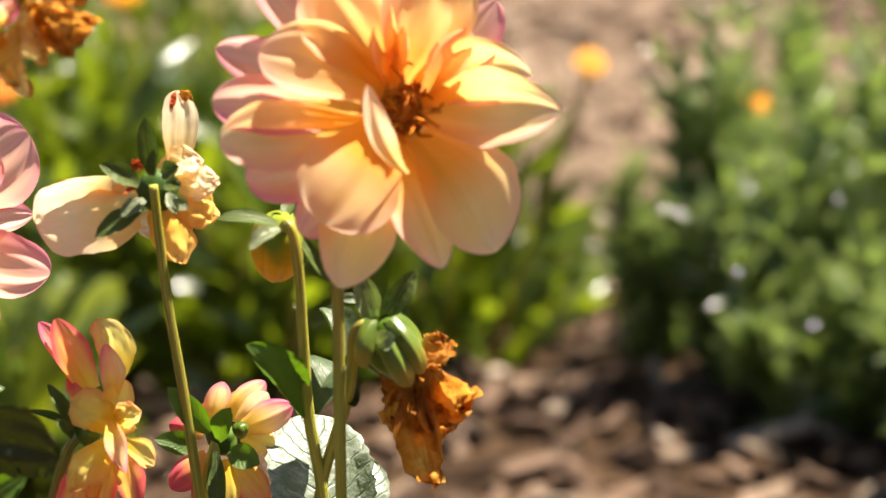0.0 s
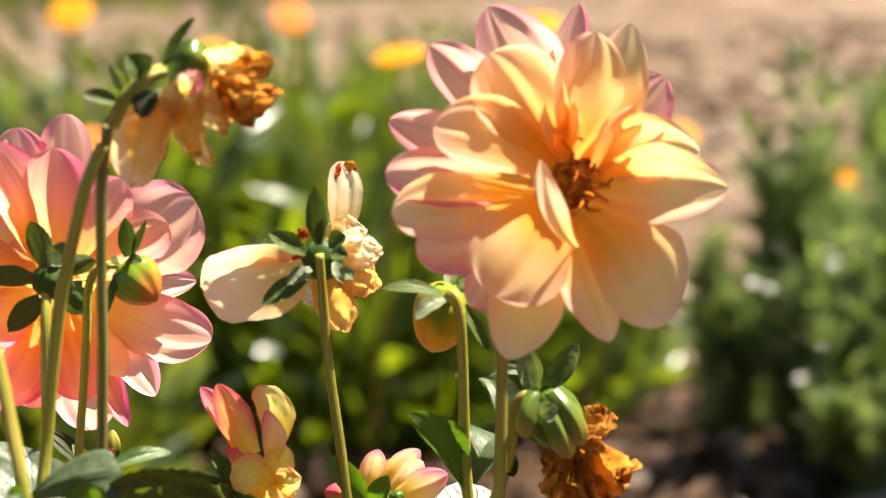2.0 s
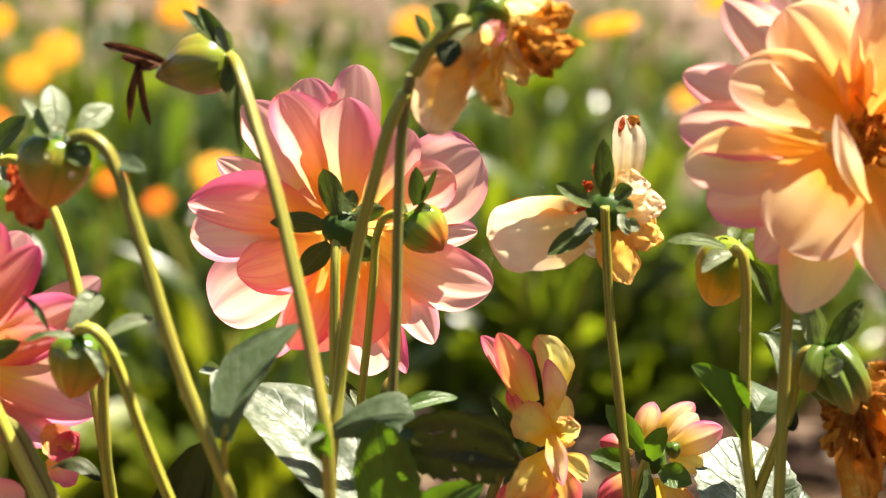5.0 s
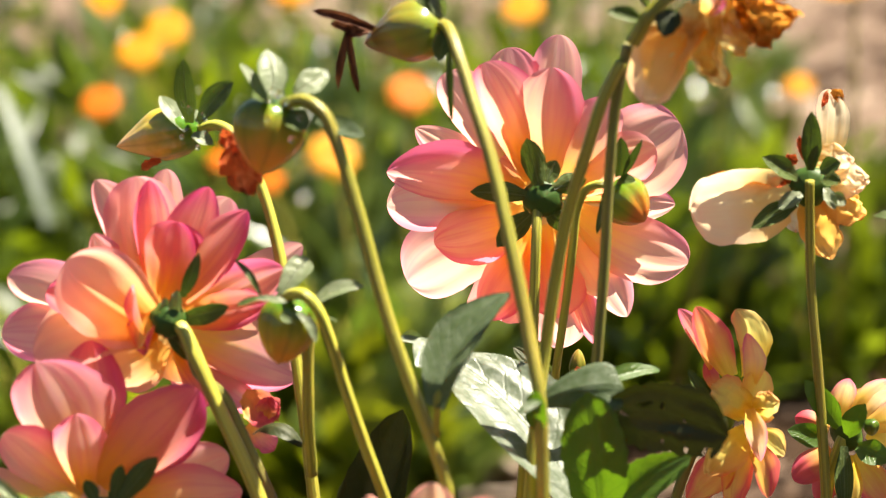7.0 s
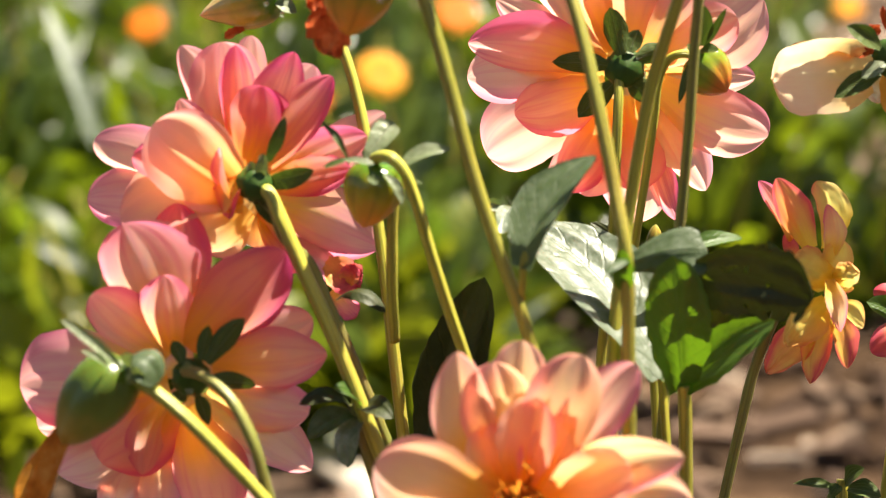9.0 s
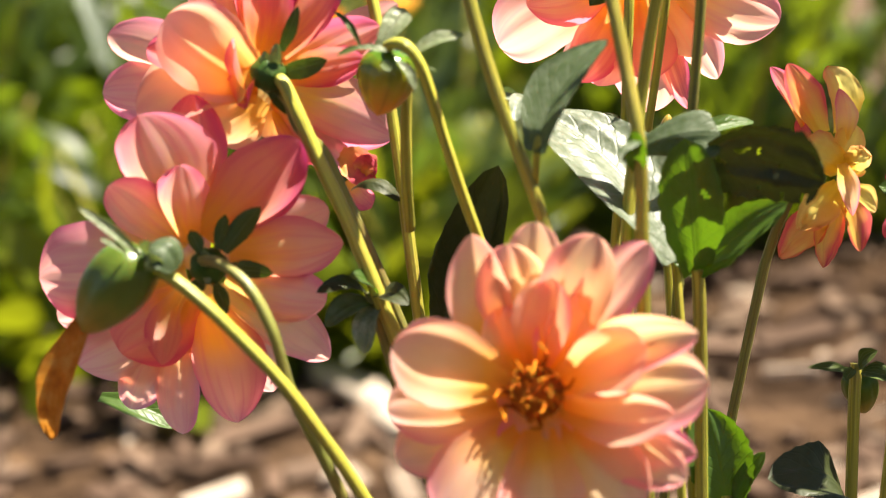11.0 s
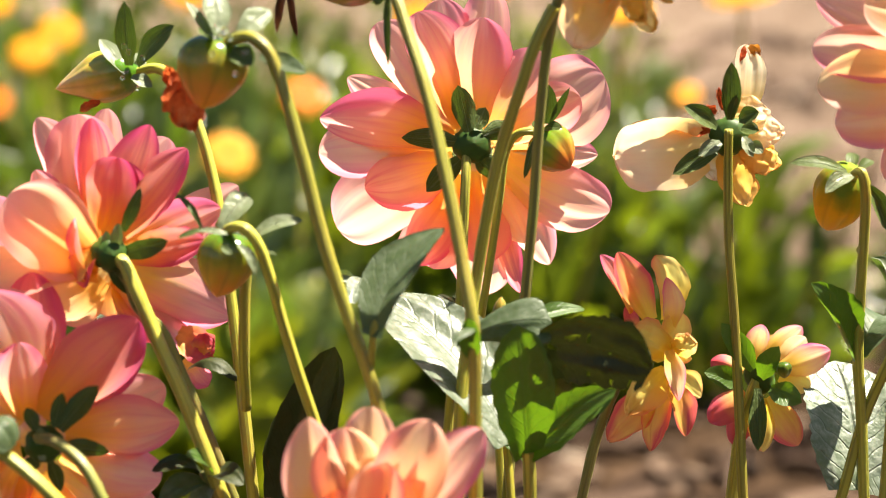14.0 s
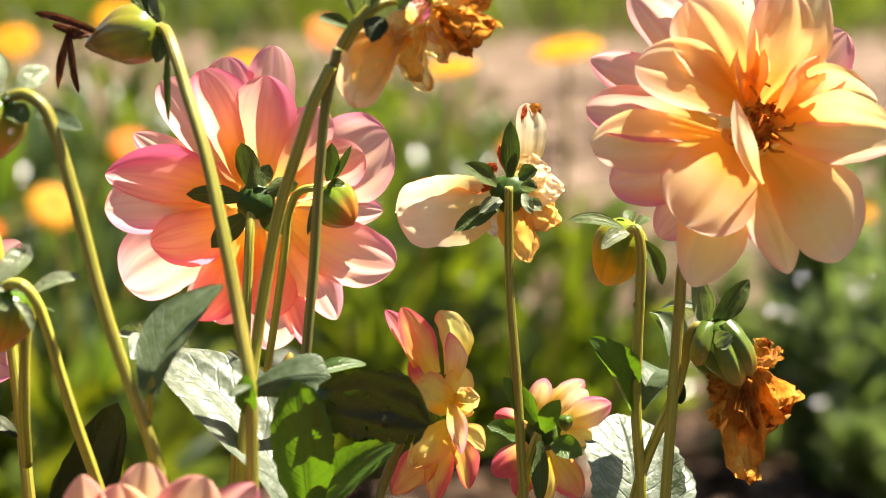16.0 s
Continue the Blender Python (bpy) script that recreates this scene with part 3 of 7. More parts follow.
petal(peach, (.0826, .6849, .5488), (.0920, .6866, .5603), 0.0195, PEACH, (.05, -.96, .26), bow=0.06, cup=0.15, full=0.62, base_w=0.34, blunt=3)
petal(peach, (.0826, .6849, .5488), (.0925, .6810, .5390), 0.0215, PEACH, (.05, -.96, .26), bow=0.06, cup=0.15, full=0.62, base_w=0.34, blunt=3)
disc(peach, (.0834, .6793, .5545), (.05, -.96, .26), 0.0092, 46)
# pink dahlia seen from behind, with its dark bracts

pink = thing("dahlia", "salmon-pink dahlia turned away, with dark green bracts", "dahlia", "dahlia stalks in the clump")
stem(pink, [(-.1098, .71, -.012), (-.1092, .7039, .0616), (-.1073, .6989, .1352), (-.1042, .695, .2089), (-.0998, .6922, .2825), (-.0941, .6906, .3561), (-.0872, .69, .4297), (-.0848, .69, .4524), (-.0821, .69, .4747), (-.0809, .692, .4962), (-.0797, .694, .5175), (-.0794, .7, .5286)], 0.0019, 0.0016, STEM)
petal(pink, (-.0772, .7140, .5352), (-.0722, .7156, .5780), 0.0181, SHELL, (-.05, .99, .15), bow=-0.06, cup=0.3, full=0.66, base_w=0.36, blunt=3.6)
petal(pink, (-.0821, .7130, .5338), (-.0886, .7130, .5746), 0.0202, SHELL, (-.05, .99, .15), bow=-0.06, cup=0.25, full=0.66, base_w=0.36, blunt=4)
petal(pink, (-.0872, .7134, .5294), (-.1090, .7124, .5672), 0.0203, SHELL, (-.05, .99, .15), bow=-0.06, cup=0.3, full=0.66, base_w=0.36, blunt=4, sway=-0.06)
petal(pink, (-.0874, .7157, .5277), (-.1201, .7172, .5486), 0.0147, BLUSH, (-.05, .99, .15), bow=-0.06, cup=0.2, full=0.66, base_w=0.36, blunt=2.4)
petal(pink, (-.0721, .7154, .5283), (-.0345, .7201, .5476), 0.0330, BLUSH, (-.05, .99, .15), bow=-0.06, cup=0.14, full=0.75, base_w=0.36, blunt=4.2, sway=-0.06)
petal(pink, (-.0717, .7169, .5252), (-.0369, .7254, .5206), 0.0183, SHELL, (-.05, .99, .15), bow=-0.06, cup=0.2, full=0.66, base_w=0.36, blunt=1.7)
petal(pink, (-.0722, .7159, .5180), (-.0536, .7238, .4988), 0.0128, SHELL, (-.05, .99, .15), bow=-0.06, cup=0.3, full=0.66, base_w=0.36, blunt=2.4)
petal(pink, (-.0731, .7151, .5163), (-.0535, .7275, .4826), 0.0173, BLUSH, (-.05, .99, .15), bow=-0.06, cup=0.25, full=0.66, base_w=0.36, blunt=2, sway=0.05)
petal(pink, (-.0753, .7163, .5143), (-.0636, .7290, .4723), 0.0109, ROSE, (-.05, .99, .15), bow=-0.06, cup=0.5, full=0.66, base_w=0.36, blunt=2.2)
petal(pink, (-.0786, .7164, .5126), (-.0757, .7301, .4714), 0.0244, BLUSH, (-.05, .99, .15), bow=-0.06, cup=0.15, full=0.66, base_w=0.36, blunt=3)
petal(pink, (-.0855, .7160, .5131), (-.1076, .7260, .4794), 0.0122, PINK, (-.05, .99, .15), bow=-0.06, cup=0.4, full=0.66, base_w=0.36, blunt=1.8)
petal(pink, (-.0872, .7153, .5170), (-.1254, .7209, .4966), 0.0283, BLUSH, (-.05, .99, .15), bow=-0.06, cup=0.14, full=0.72, base_w=0.36, blunt=4.2, sway=-0.05)
petal(pink, (-.0856, .7114, .5229), (-.1303, .7149, .5237), 0.0224, BLUSH, (-.05, .99, .15), bow=-0.06, cup=0.18, full=0.7, base_w=0.36, blunt=3.8, sway=-0.04)
petal(pink, (-.0683, .7117, .5205), (-.0331, .7220, .5016), 0.0238, BLUSH, (-.05, .99, .15), bow=-0.06, cup=0.16, full=0.62, base_w=0.36, blunt=3, sway=-0.06)
petal(pink, (-.0719, .7092, .5289), (-.0424, .7124, .5417), 0.0203, SHELL, (-.05, .99, .15), bow=-0.06, cup=0.22, full=0.66, base_w=0.36, blunt=3.6)
petal(pink, (-.0733, .7078, .5307), (-.0554, .7092, .5576), 0.0189, BLUSH, (-.05, .99, .15), bow=-0.06, cup=0.3, full=0.7, base_w=0.36, blunt=3)
petal(pink, (-.0841, .7066, .5284), (-.1285, .7072, .5362), 0.0233, PINK, (-.05, .99, .15), bow=-0.06, cup=0.28, full=0.62, base_w=0.36, blunt=1.9, sway=-0.06)
petal(pink, (-.0809, .7060, .5332), (-.0951, .7031, .5712), 0.0220, PINK, (-.05, .99, .15), bow=-0.06, cup=0.34, full=0.66, base_w=0.36, blunt=3.4, sway=-0.05)
petal(pink, (-.0749, .7107, .5183), (-.0611, .7177, .4919), 0.0140, CREAM, (-.05, .99, .15), bow=-0.06, cup=0.3, full=0.66, base_w=0.36, blunt=2.6)
petal(pink, (-.0817, .7110, .5139), (-.0929, .7185, .4830), 0.0210, BLUSH, (-.05, .99, .15), bow=-0.06, cup=0.18, full=0.66, base_w=0.36, blunt=3.4)
petal(pink, (-.0819, .7085, .5167), (-.0995, .7152, .4850), 0.0196, PINK, (-.05, .99, .15), bow=-0.06, cup=0.3, full=0.66, base_w=0.36, blunt=2.8, sway=0.05)
petal(pink, (-.0778, .7086, .5180), (-.0748, .7163, .4850), 0.0230, PINK, (-.05, .99, .15), bow=-0.06, cup=0.24, full=0.66, base_w=0.36, blunt=3.4)
petal(pink, (-.0839, .7067, .5214), (-.1141, .7080, .5121), 0.0218, PINK, (-.05, .99, .15), bow=-0.06, cup=0.28, full=0.62, base_w=0.36, blunt=2.8, sway=0.08)
petal(pink, (-.0778, .7041, .5334), (-.0735, .7008, .5693), 0.0247, SHELL, (-.05, .99, .15), bow=-0.06, cup=0.42, full=0.62, base_w=0.36, blunt=2.6)
petal(pink, (-.0819, .7097, .5289), (-.0919, .7102, .5394), 0.0187, SHELL, (-.05, .99, .15), bow=-0.06, cup=0.2, full=0.66, base_w=0.36)
petal(pink, (-.0759, .7111, .5283), (-.0648, .7132, .5347), 0.0188, SHELL, (-.05, .99, .15), bow=-0.06, cup=0.2, full=0.66, base_w=0.36)
petal(pink, (-.0804, .7120, .5210), (-.0827, .7170, .5052), 0.0233, SHELL, (-.05, .99, .15), bow=-0.06, cup=0.2, full=0.66, base_w=0.36)
pink_calyx = bud(pink, (-.0768, .6958, .5290), (-.0797, .7102, .5263), 0.0066, CALYX, 8, "calyx")
petal(pink_calyx, (-.0785, .6961, .5328), (-.0817, .6946, .5481), 0.0080, BRACT, (.05, -.99, -.15), name="bract", bow=-0.06, cup=-0.18, steps=8, across=6, blunt=1.8, base_w=0.42)
petal(pink_calyx, (-.0823, .6974, .5293), (-.1008, .6993, .5306), 0.0074, BRACT, (.05, -.99, -.15), name="bract", bow=-0.06, cup=-0.18, steps=8, across=6, blunt=1.8, base_w=0.42)
petal(pink_calyx, (-.0814, .6974, .5235), (-.0929, .6995, .5126), 0.0085, BRACT, (.05, -.99, -.15), name="bract", bow=-0.06, cup=-0.18, steps=8, across=6, blunt=1.8, base_w=0.42)
petal(pink_calyx, (-.0759, .6986, .5239), (-.0692, .7021, .5167), 0.0078, BRACT, (.05, -.99, -.15), name="bract", bow=-0.06, cup=-0.18, steps=8, across=6, blunt=1.8, base_w=0.42)
petal(pink_calyx, (-.0740, .6976, .5312), (-.0639, .7008, .5337), 0.0071, BRACT, (.05, -.99, -.15), name="bract", bow=-0.06, cup=-0.18, steps=8, across=6, blunt=1.8, base_w=0.42)
petal(pink_calyx, (-.0761, .6971, .5337), (-.0731, .6993, .5403), 0.0063, BRACT, (.05, -.99, -.15), name="bract", bow=-0.06, cup=-0.18, steps=8, across=6, blunt=1.8, base_w=0.42)
# fading cream-yellow dahlia that has lost most of its petals

fading = thing("dahlia", "fading cream-yellow dahlia with only a few limp petals", "dahlia", "dahlia stalks in the clump")
stem(fading, [(.0216, .723, -.012), (.0213, .7169, .0601), (.0204, .7119, .1323), (.0189, .708, .2044), (.0167, .7052, .2765), (.0139, .7036, .3487), (.0105, .703, .4208), (.0093, .703, .4442), (.0077, .703, .4707), (.0058, .703, .4967), (.0054, .702, .5188), (.0054, .7, .5322)], 0.002, 0.0015, STEM)
fading_calyx = bud(fading, (.005, .702, .5297), (.0071, .716, .5283), 0.0067, CALYX, 9, "calyx")
petal(fading, (-.0006, .7068, .5255), (-.0316, .7005, .5240), 0.0242, CREAM, (-.62, -.78, -.06), bow=0.06, cup=0.16, full=0.32, base_w=0.6, blunt=5.5, crumple=0.035, steps=20, across=14)
petal(fading, (.0110, .7155, .5353), (.0129, .7242, .5572), 0.0120, CREAM, (.35, -.85, .40), bow=0.06, cup=0.25, full=0.45, base_w=0.5, blunt=3.6, crumple=0.03, ridge=0.05, steps=20, across=16)
petal(fading, (.0056, .7128, .5341), (.0190, .7153, .5368), 0.0101, CREAM, (.40, -.60, .70), bow=0.06, cup=0.25, full=0.45, base_w=0.5, blunt=4, crumple=0.12)
petal(fading, (.0103, .7108, .5300), (.0234, .7126, .5302), 0.0110, CREAM, (.50, -.70, .45), bow=0.06, cup=-0.25, full=0.45, base_w=0.5, blunt=4, crumple=0.14)
petal(fading, (.0097, .7108, .5267), (.0222, .7113, .5189), 0.0136, AMBER, (.50, -.75, .35), bow=0.06, cup=-0.2, full=0.45, base_w=0.5, blunt=4, crumple=0.1)
petal(fading, (.0070, .7090, .5245), (.0117, .7040, .5068), 0.0144, AMBER, (.35, -.90, .20), bow=0.06, cup=-0.2, full=0.45, base_w=0.7, blunt=2.6, crumple=0.07)
petal(fading, (.0040, .7101, .5215), (.0010, .7089, .5145), 0.0118, CREAM, (.00, -.95, .30), bow=0.06, cup=0.2, full=0.45, base_w=0.5, blunt=3, crumple=0.08)
petal(fading, (-.0053, .7047, .5300), (-.0252, .7027, .5338), 0.0032, DRY, (-.50, -.60, .60), name="withered_edge", bow=0.06, cup=0.6, full=0.45, base_w=0.5, blunt=3, crumple=0.2)
petal(fading, (.0132, .7231, .5569), (.0167, .7235, .5542), 0.0035, DRY, (.05, -.96, .28), name="withered_edge", bow=0.06, cup=0.2, full=0.45, base_w=0.5, blunt=3, crumple=0.2)
petal(fading, (.0095, .7204, .5523), (.0117, .7229, .5566), 0.0031, DRY_RED, (.05, -.96, .28), name="withered_edge", bow=0.06, cup=0.2, full=0.45, base_w=0.5, blunt=3, crumple=0.2)
petal(fading_calyx, (.0019, .708, .5368), (-.0012, .708, .5379), 0.0039, DRY_RED, (.05, -.95, .3), name="withered_petal", crumple=0.2)
petal(fading_calyx, (.0041, .708, .5376), (.0024, .708, .5445), 0.0029, DRY_RED, (.05, -.95, .3), name="withered_petal", crumple=0.2)
petal(fading_calyx, (-.0001, .706, .531), (-.0112, .706, .5301), 0.0036, DRY_RED, (.05, -.95, .3), name="withered_petal", crumple=0.15)
petal(fading_calyx, (.0015, .698, .5333), (-.0093, .694, .5408), 0.0067, BRACT, (0, -.86, .51), name="bract", bow=0.06, cup=0.2, steps=8, across=6, blunt=1.8, base_w=0.35)
petal(fading_calyx, (.0057, .698, .5357), (.0058, .694, .5547), 0.0067, BRACT, (0, -.86, .51), name="bract", bow=0.06, cup=0.2, steps=8, across=6, blunt=1.8, base_w=0.35)
petal(fading_calyx, (.0014, .698, .5256), (-.0128, .694, .5186), 0.007, BRACT, (0, -.86, .51), name="bract", bow=0.06, cup=0.2, steps=8, across=6, blunt=1.8, base_w=0.35)
petal(fading_calyx, (.0028, .698, .5284), (-.0046, .694, .5246), 0.0056, BRACT_PALE, (0, -.86, .51), name="bract", bow=0.06, cup=0.2, steps=8, across=6, blunt=1.8, base_w=0.35)
petal(fading_calyx, (.01, .698, .5302), (.0127, .694, .5241), 0.0042, BRACT_PALE, (0, -.86, .51), name="bract", bow=0.06, cup=0.2, steps=8, across=6, blunt=1.8, base_w=0.35)
petal(fading_calyx, (.0116, .698, .528), (.0159, .694, .5253), 0.0046, BRACT_PALE, (0, -.86, .51), name="bract", bow=0.06, cup=0.2, steps=8, across=6, blunt=1.8, base_w=0.35)
petal(fading_calyx, (.0085, .698, .5356), (.0146, .694, .5386), 0.0063, BRACT, (0, -.86, .51), name="bract", bow=0.06, cup=0.2, steps=8, across=6, blunt=1.8, base_w=0.35)
petal(fading_calyx, (.0055, .698, .5357), (.0075, .694, .5443), 0.0035, BRACT, (0, -.86, .51), name="bract", bow=0.06, cup=0.2, steps=8, across=6, blunt=1.8, base_w=0.35)
petal(fading_calyx, (.0092, .698, .5329), (.0146, .694, .5325), 0.0053, BRACT, (0, -.86, .51), name="bract", bow=0.06, cup=0.2, steps=8, across=6, blunt=1.8, base_w=0.35)
drop(fading_calyx, (.0118, .713, .5068), .0013)
# nodding golden bud

nodding = thing("dahlia_bud", "nodding golden dahlia bud with grey-green bracts", "dahlia bud", "dahlia stalks in the clump")
stem(nodding, [(.0629, .729, -.012), (.0624, .7214, .0744), (.0609, .7143, .1608), (.0583, .7079, .2471), (.0547, .7021, .3335), (.05, .697, .4199), (.049, .696, .4373), (.0472, .694, .4586), (.0475, .692, .4829), (.048, .69, .4996), (.0478, .688, .514), (.0465, .688, .5197), (.0448, .692, .5186), (.0451, .7, .5151)], 0.002, 0.0016, STEM_LIGHT)
nodding_bud = bud(nodding, (.0445, .697, .5197), (.0383, .712, .4974), 0.0095, BUD_GOLD, 7, "bud", depth=0.16, point=1)
petal(nodding_bud, (.0426, .694, .519), (.0242, .692, .5223), 0.0059, BRACT, (0, -.6, .8), name="bract", bow=0.1, cup=0.25, steps=8, across=6, blunt=1.8, base_w=0.35)
petal(nodding_bud, (.0437, .688, .5188), (.0345, .682, .5142), 0.0062, BRACT_PALE, (0, -.6, .8), name="bract", bow=0.1, cup=0.25, steps=8, across=6, blunt=1.8, base_w=0.35)
petal(nodding_bud, (.0471, .697, .5156), (.0563, .7, .499), 0.007, BRACT, (0, -.6, .8), name="bract", bow=0.1, cup=0.25, steps=8, across=6, blunt=1.8, base_w=0.35)
petal(nodding_bud, (.0449, .7, .5187), (.0459, .708, .5232), 0.0046, BRACT, (0, -.6, .8), name="bract", bow=0.1, cup=0.25, steps=8, across=6, blunt=1.8, base_w=0.35)
petal(nodding_bud, (.0418, .7, .5192), (.041, .7, .5214), 0.0035, BRACT, (0, -.6, .8), name="bract", bow=0.1, cup=0.25, steps=8, across=6, blunt=1.8, base_w=0.35)
petal(nodding_bud, (.047, .7, .5186), (.0524, .705, .5209), 0.0039, BRACT, (0, -.6, .8), name="bract", bow=0.1, cup=0.25, steps=8, across=6, blunt=1.8, base_w=0.35)
petal(nodding_bud, (.0459, .697, .5143), (.0495, .7, .5044), 0.0049, BRACT, (0, -.6, .8), name="bract", bow=0.1, cup=0.25, steps=8, across=6, blunt=1.8, base_w=0.35)
petal(nodding, (.0459, .694, .4582), (.0308, .684, .4848), 0.0135, LEAF_FRESH, (.5, -.7, .5), name="leaf", bow=0.05, cup=0.5, teeth=0.12)
petal(nodding, (.0474, .698, .4577), (.0587, .715, .4707), 0.0164, LEAF, (-.2, -.74, .64), name="leaf", bow=0.12, cup=0.2, teeth=0.1, hook=0.3)
petal(nodding, (.0478, .7, .466), (.041, .712, .4708), 0.0071, LEAF, (0, -.3, .95), name="leaf", bow=0.1, cup=0.2)
drop(nodding_bud, (.0464, .69, .4943), .0010)
# spent green head with brown petals hanging from it

spent = thing("dahlia_bud", "spent green dahlia head with withered brown petals hanging", "dahlia bud", "dahlia stalks in the clump")
stem(spent, [(-.0067, .7302, -.012), (-.0046, .7225, .0743), (.0017, .7154, .1607), (.0122, .709, .247), (.0269, .7032, .3333), (.0457, .698, .4197), (.05, .697, .4369), (.0548, .695, .4505), (.0599, .692, .4641), (.0623, .688, .4761), (.0636, .686, .4852), (.0664, .686, .488), (.0692, .688, .4857)], 0.002, 0.0017, STEM)
spent_bud = bud(spent, (.0677, .69, .4883), (.0845, .688, .4664), 0.0101, BUD_GREEN, 5, "bud", depth=0.34, point=1.2)
petal(spent_bud, (.069, .69, .487), (.0659, .69, .5041), 0.0083, BRACT_PALE, (.21, -.88, .42), name="bract", bow=0.05, cup=0.3, blunt=1.8, base_w=0.35)
petal(spent_bud, (.0721, .688, .4883), (.0835, .69, .5026), 0.008, BRACT, (.3, -.81, .51), name="bract", bow=0.06, cup=0.3, blunt=1.8, base_w=0.35)
petal(spent_bud, (.0709, .676, .484), (.076, .674, .4875), 0.0068, BRACT_PALE, (0, -.91, .41), name="bract", bow=0.1, cup=0.2, blunt=1.8, base_w=0.35)
petal(spent_bud, (.0750, .681, .4905), (.0838, .680, .4730), 0.0092, BUD_LOBE, (.3, -.83, .46), name="lobe", bow=0.24, cup=-0.5, blunt=3, base_w=0.6)
petal(spent_bud, (.0690, .682, .4905), (.0655, .680, .4760), 0.0078, BUD_LOBE, (-.35, -.80, .48), name="lobe", bow=0.3, cup=-0.5, blunt=3, base_w=0.6)
petal(spent_bud, (.0725, .679, .4870), (.0795, .677, .4700), 0.0085, BUD_LOBE, (.1, -.95, .30), name="lobe", bow=0.2, cup=-0.5, blunt=3, base_w=0.6)
petal(spent, (.0595, .7, .4747), (.0533, .71, .4881), 0.0124, LEAF, (.54, -.65, .54), name="leaf", bow=0.1, cup=0.5)
petal(spent, (.056, .704, .49), (.0677, .694, .4927), 0.0046, LEAF_SILVER, (0, -.49, .87), name="leaf", bow=0.1, cup=0.2)
petal(spent, (.0592, .7, .4655), (.0618, .69, .461), 0.0063, LEAF_SHADED, (0, -.71, .71), name="leaf", bow=0.1, cup=0.3)
petal(spent_bud, (.0805, .684, .471), (.0843, .69, .4351), 0.0145, DRY, (-.21, -.95, .21), name="withered_petal", bow=0.1, cup=0.4, crumple=0.14, base_w=0.5, steps=20, across=16)
petal(spent_bud, (.0819, .684, .4727), (.0951, .69, .4577), 0.0207, DRY, (-.21, -.95, .21), name="withered_petal", bow=0.1, cup=0.4, crumple=0.16, base_w=0.5, steps=20, across=16)
petal(spent_bud, (.0794, .684, .4692), (.071, .69, .4664), 0.0104, DRY, (-.21, -.95, .21), name="withered_petal", bow=0.1, cup=0.4, crumple=0.18, base_w=0.5, steps=20, across=16)
petal(spent_bud, (.0835, .684, .4745), (.0916, .69, .4804), 0.0111, DRY, (-.21, -.95, .21), name="withered_petal", bow=0.1, cup=0.4, crumple=0.2, base_w=0.5, steps=20, across=16)
petal(spent_bud, (.0791, .684, .4693), (.0765, .69, .4521), 0.0131, DRY, (-.21, -.95, .21), name="withered_petal", bow=0.1, cup=0.4, crumple=0.18, base_w=0.5, steps=20, across=16)
petal(spent_bud, (.0826, .684, .4727), (.0897, .69, .4515), 0.0155, DRY, (-.21, -.95, .21), name="withered_petal", bow=0.1, cup=0.4, crumple=0.15, base_w=0.5, steps=20, across=16)
petal(spent_bud, (.0817, .684, .4691), (.0823, .69, .4491), 0.0121, DRY, (-.21, -.95, .21), name="withered_petal", bow=0.1, cup=0.4, crumple=0.2, base_w=0.5, steps=20, across=16)
# half-open yellow and red dahlia seen from the side

flame = thing("dahlia", "half-open yellow and red dahlia seen from the side", "dahlia", "dahlia stalks in the clump")
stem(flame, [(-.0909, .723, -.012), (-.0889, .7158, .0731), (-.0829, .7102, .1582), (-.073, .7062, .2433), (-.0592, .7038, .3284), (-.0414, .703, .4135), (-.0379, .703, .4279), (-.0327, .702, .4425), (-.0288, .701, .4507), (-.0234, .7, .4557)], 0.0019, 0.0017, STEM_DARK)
flame_calyx = bud(flame, (-.0258, .7, .4552), (-.0184, .7, .4577), 0.006, CALYX, 7, "calyx")
petal(flame, (-.0255, .7061, .4704), (-.0361, .7115, .4890), 0.0089, ROSE, (.45, -.80, .40), bow=0.06, cup=0.4, full=0.6, base_w=0.4, blunt=1.7)
petal(flame, (-.0143, .7056, .4681), (-.0174, .7113, .4887), 0.0137, GOLD, (.45, -.80, .40), bow=0.06, cup=0.22, full=0.6, base_w=0.4, blunt=3.4, sway=0.12, crumple=0.04)
petal(flame, (-.0197, .7030, .4684), (-.0304, .7084, .4905), 0.0123, FLAME, (.10, -.95, .28), bow=0.06, cup=0.3, full=0.6, base_w=0.4, blunt=1.7)
petal(flame, (-.0240, .7040, .4627), (-.0277, .7075, .4724), 0.0053, CRIMSON, (.10, -.95, .28), bow=0.06, cup=0.22, full=0.6, base_w=0.4, blunt=2)
petal(flame, (-.0172, .7003, .4480), (-.0340, .6952, .4296), 0.0136, FLAME, (.10, -.95, .28), bow=0.06, cup=0.3, full=0.6, base_w=0.4, blunt=1.6, crumple=0.05)
petal(flame, (-.0127, .7026, .4505), (-.0030, .7023, .4425), 0.0102, GOLD, (.45, -.80, .40), bow=0.06, cup=0.22, full=0.6, base_w=0.4, blunt=1.8)
petal(flame, (-.0142, .6983, .4505), (-.0200, .6918, .4270), 0.0109, FLAME, (.10, -.95, .28), bow=0.06, cup=0.4, full=0.6, base_w=0.4, blunt=1.6, crumple=0.05, sway=0.06)
petal(flame, (-.0138, .6972, .4503), (-.0085, .6913, .4321), 0.0105, FLAME, (.45, -.80, .40), bow=0.06, cup=0.35, full=0.6, base_w=0.4, blunt=1.8)
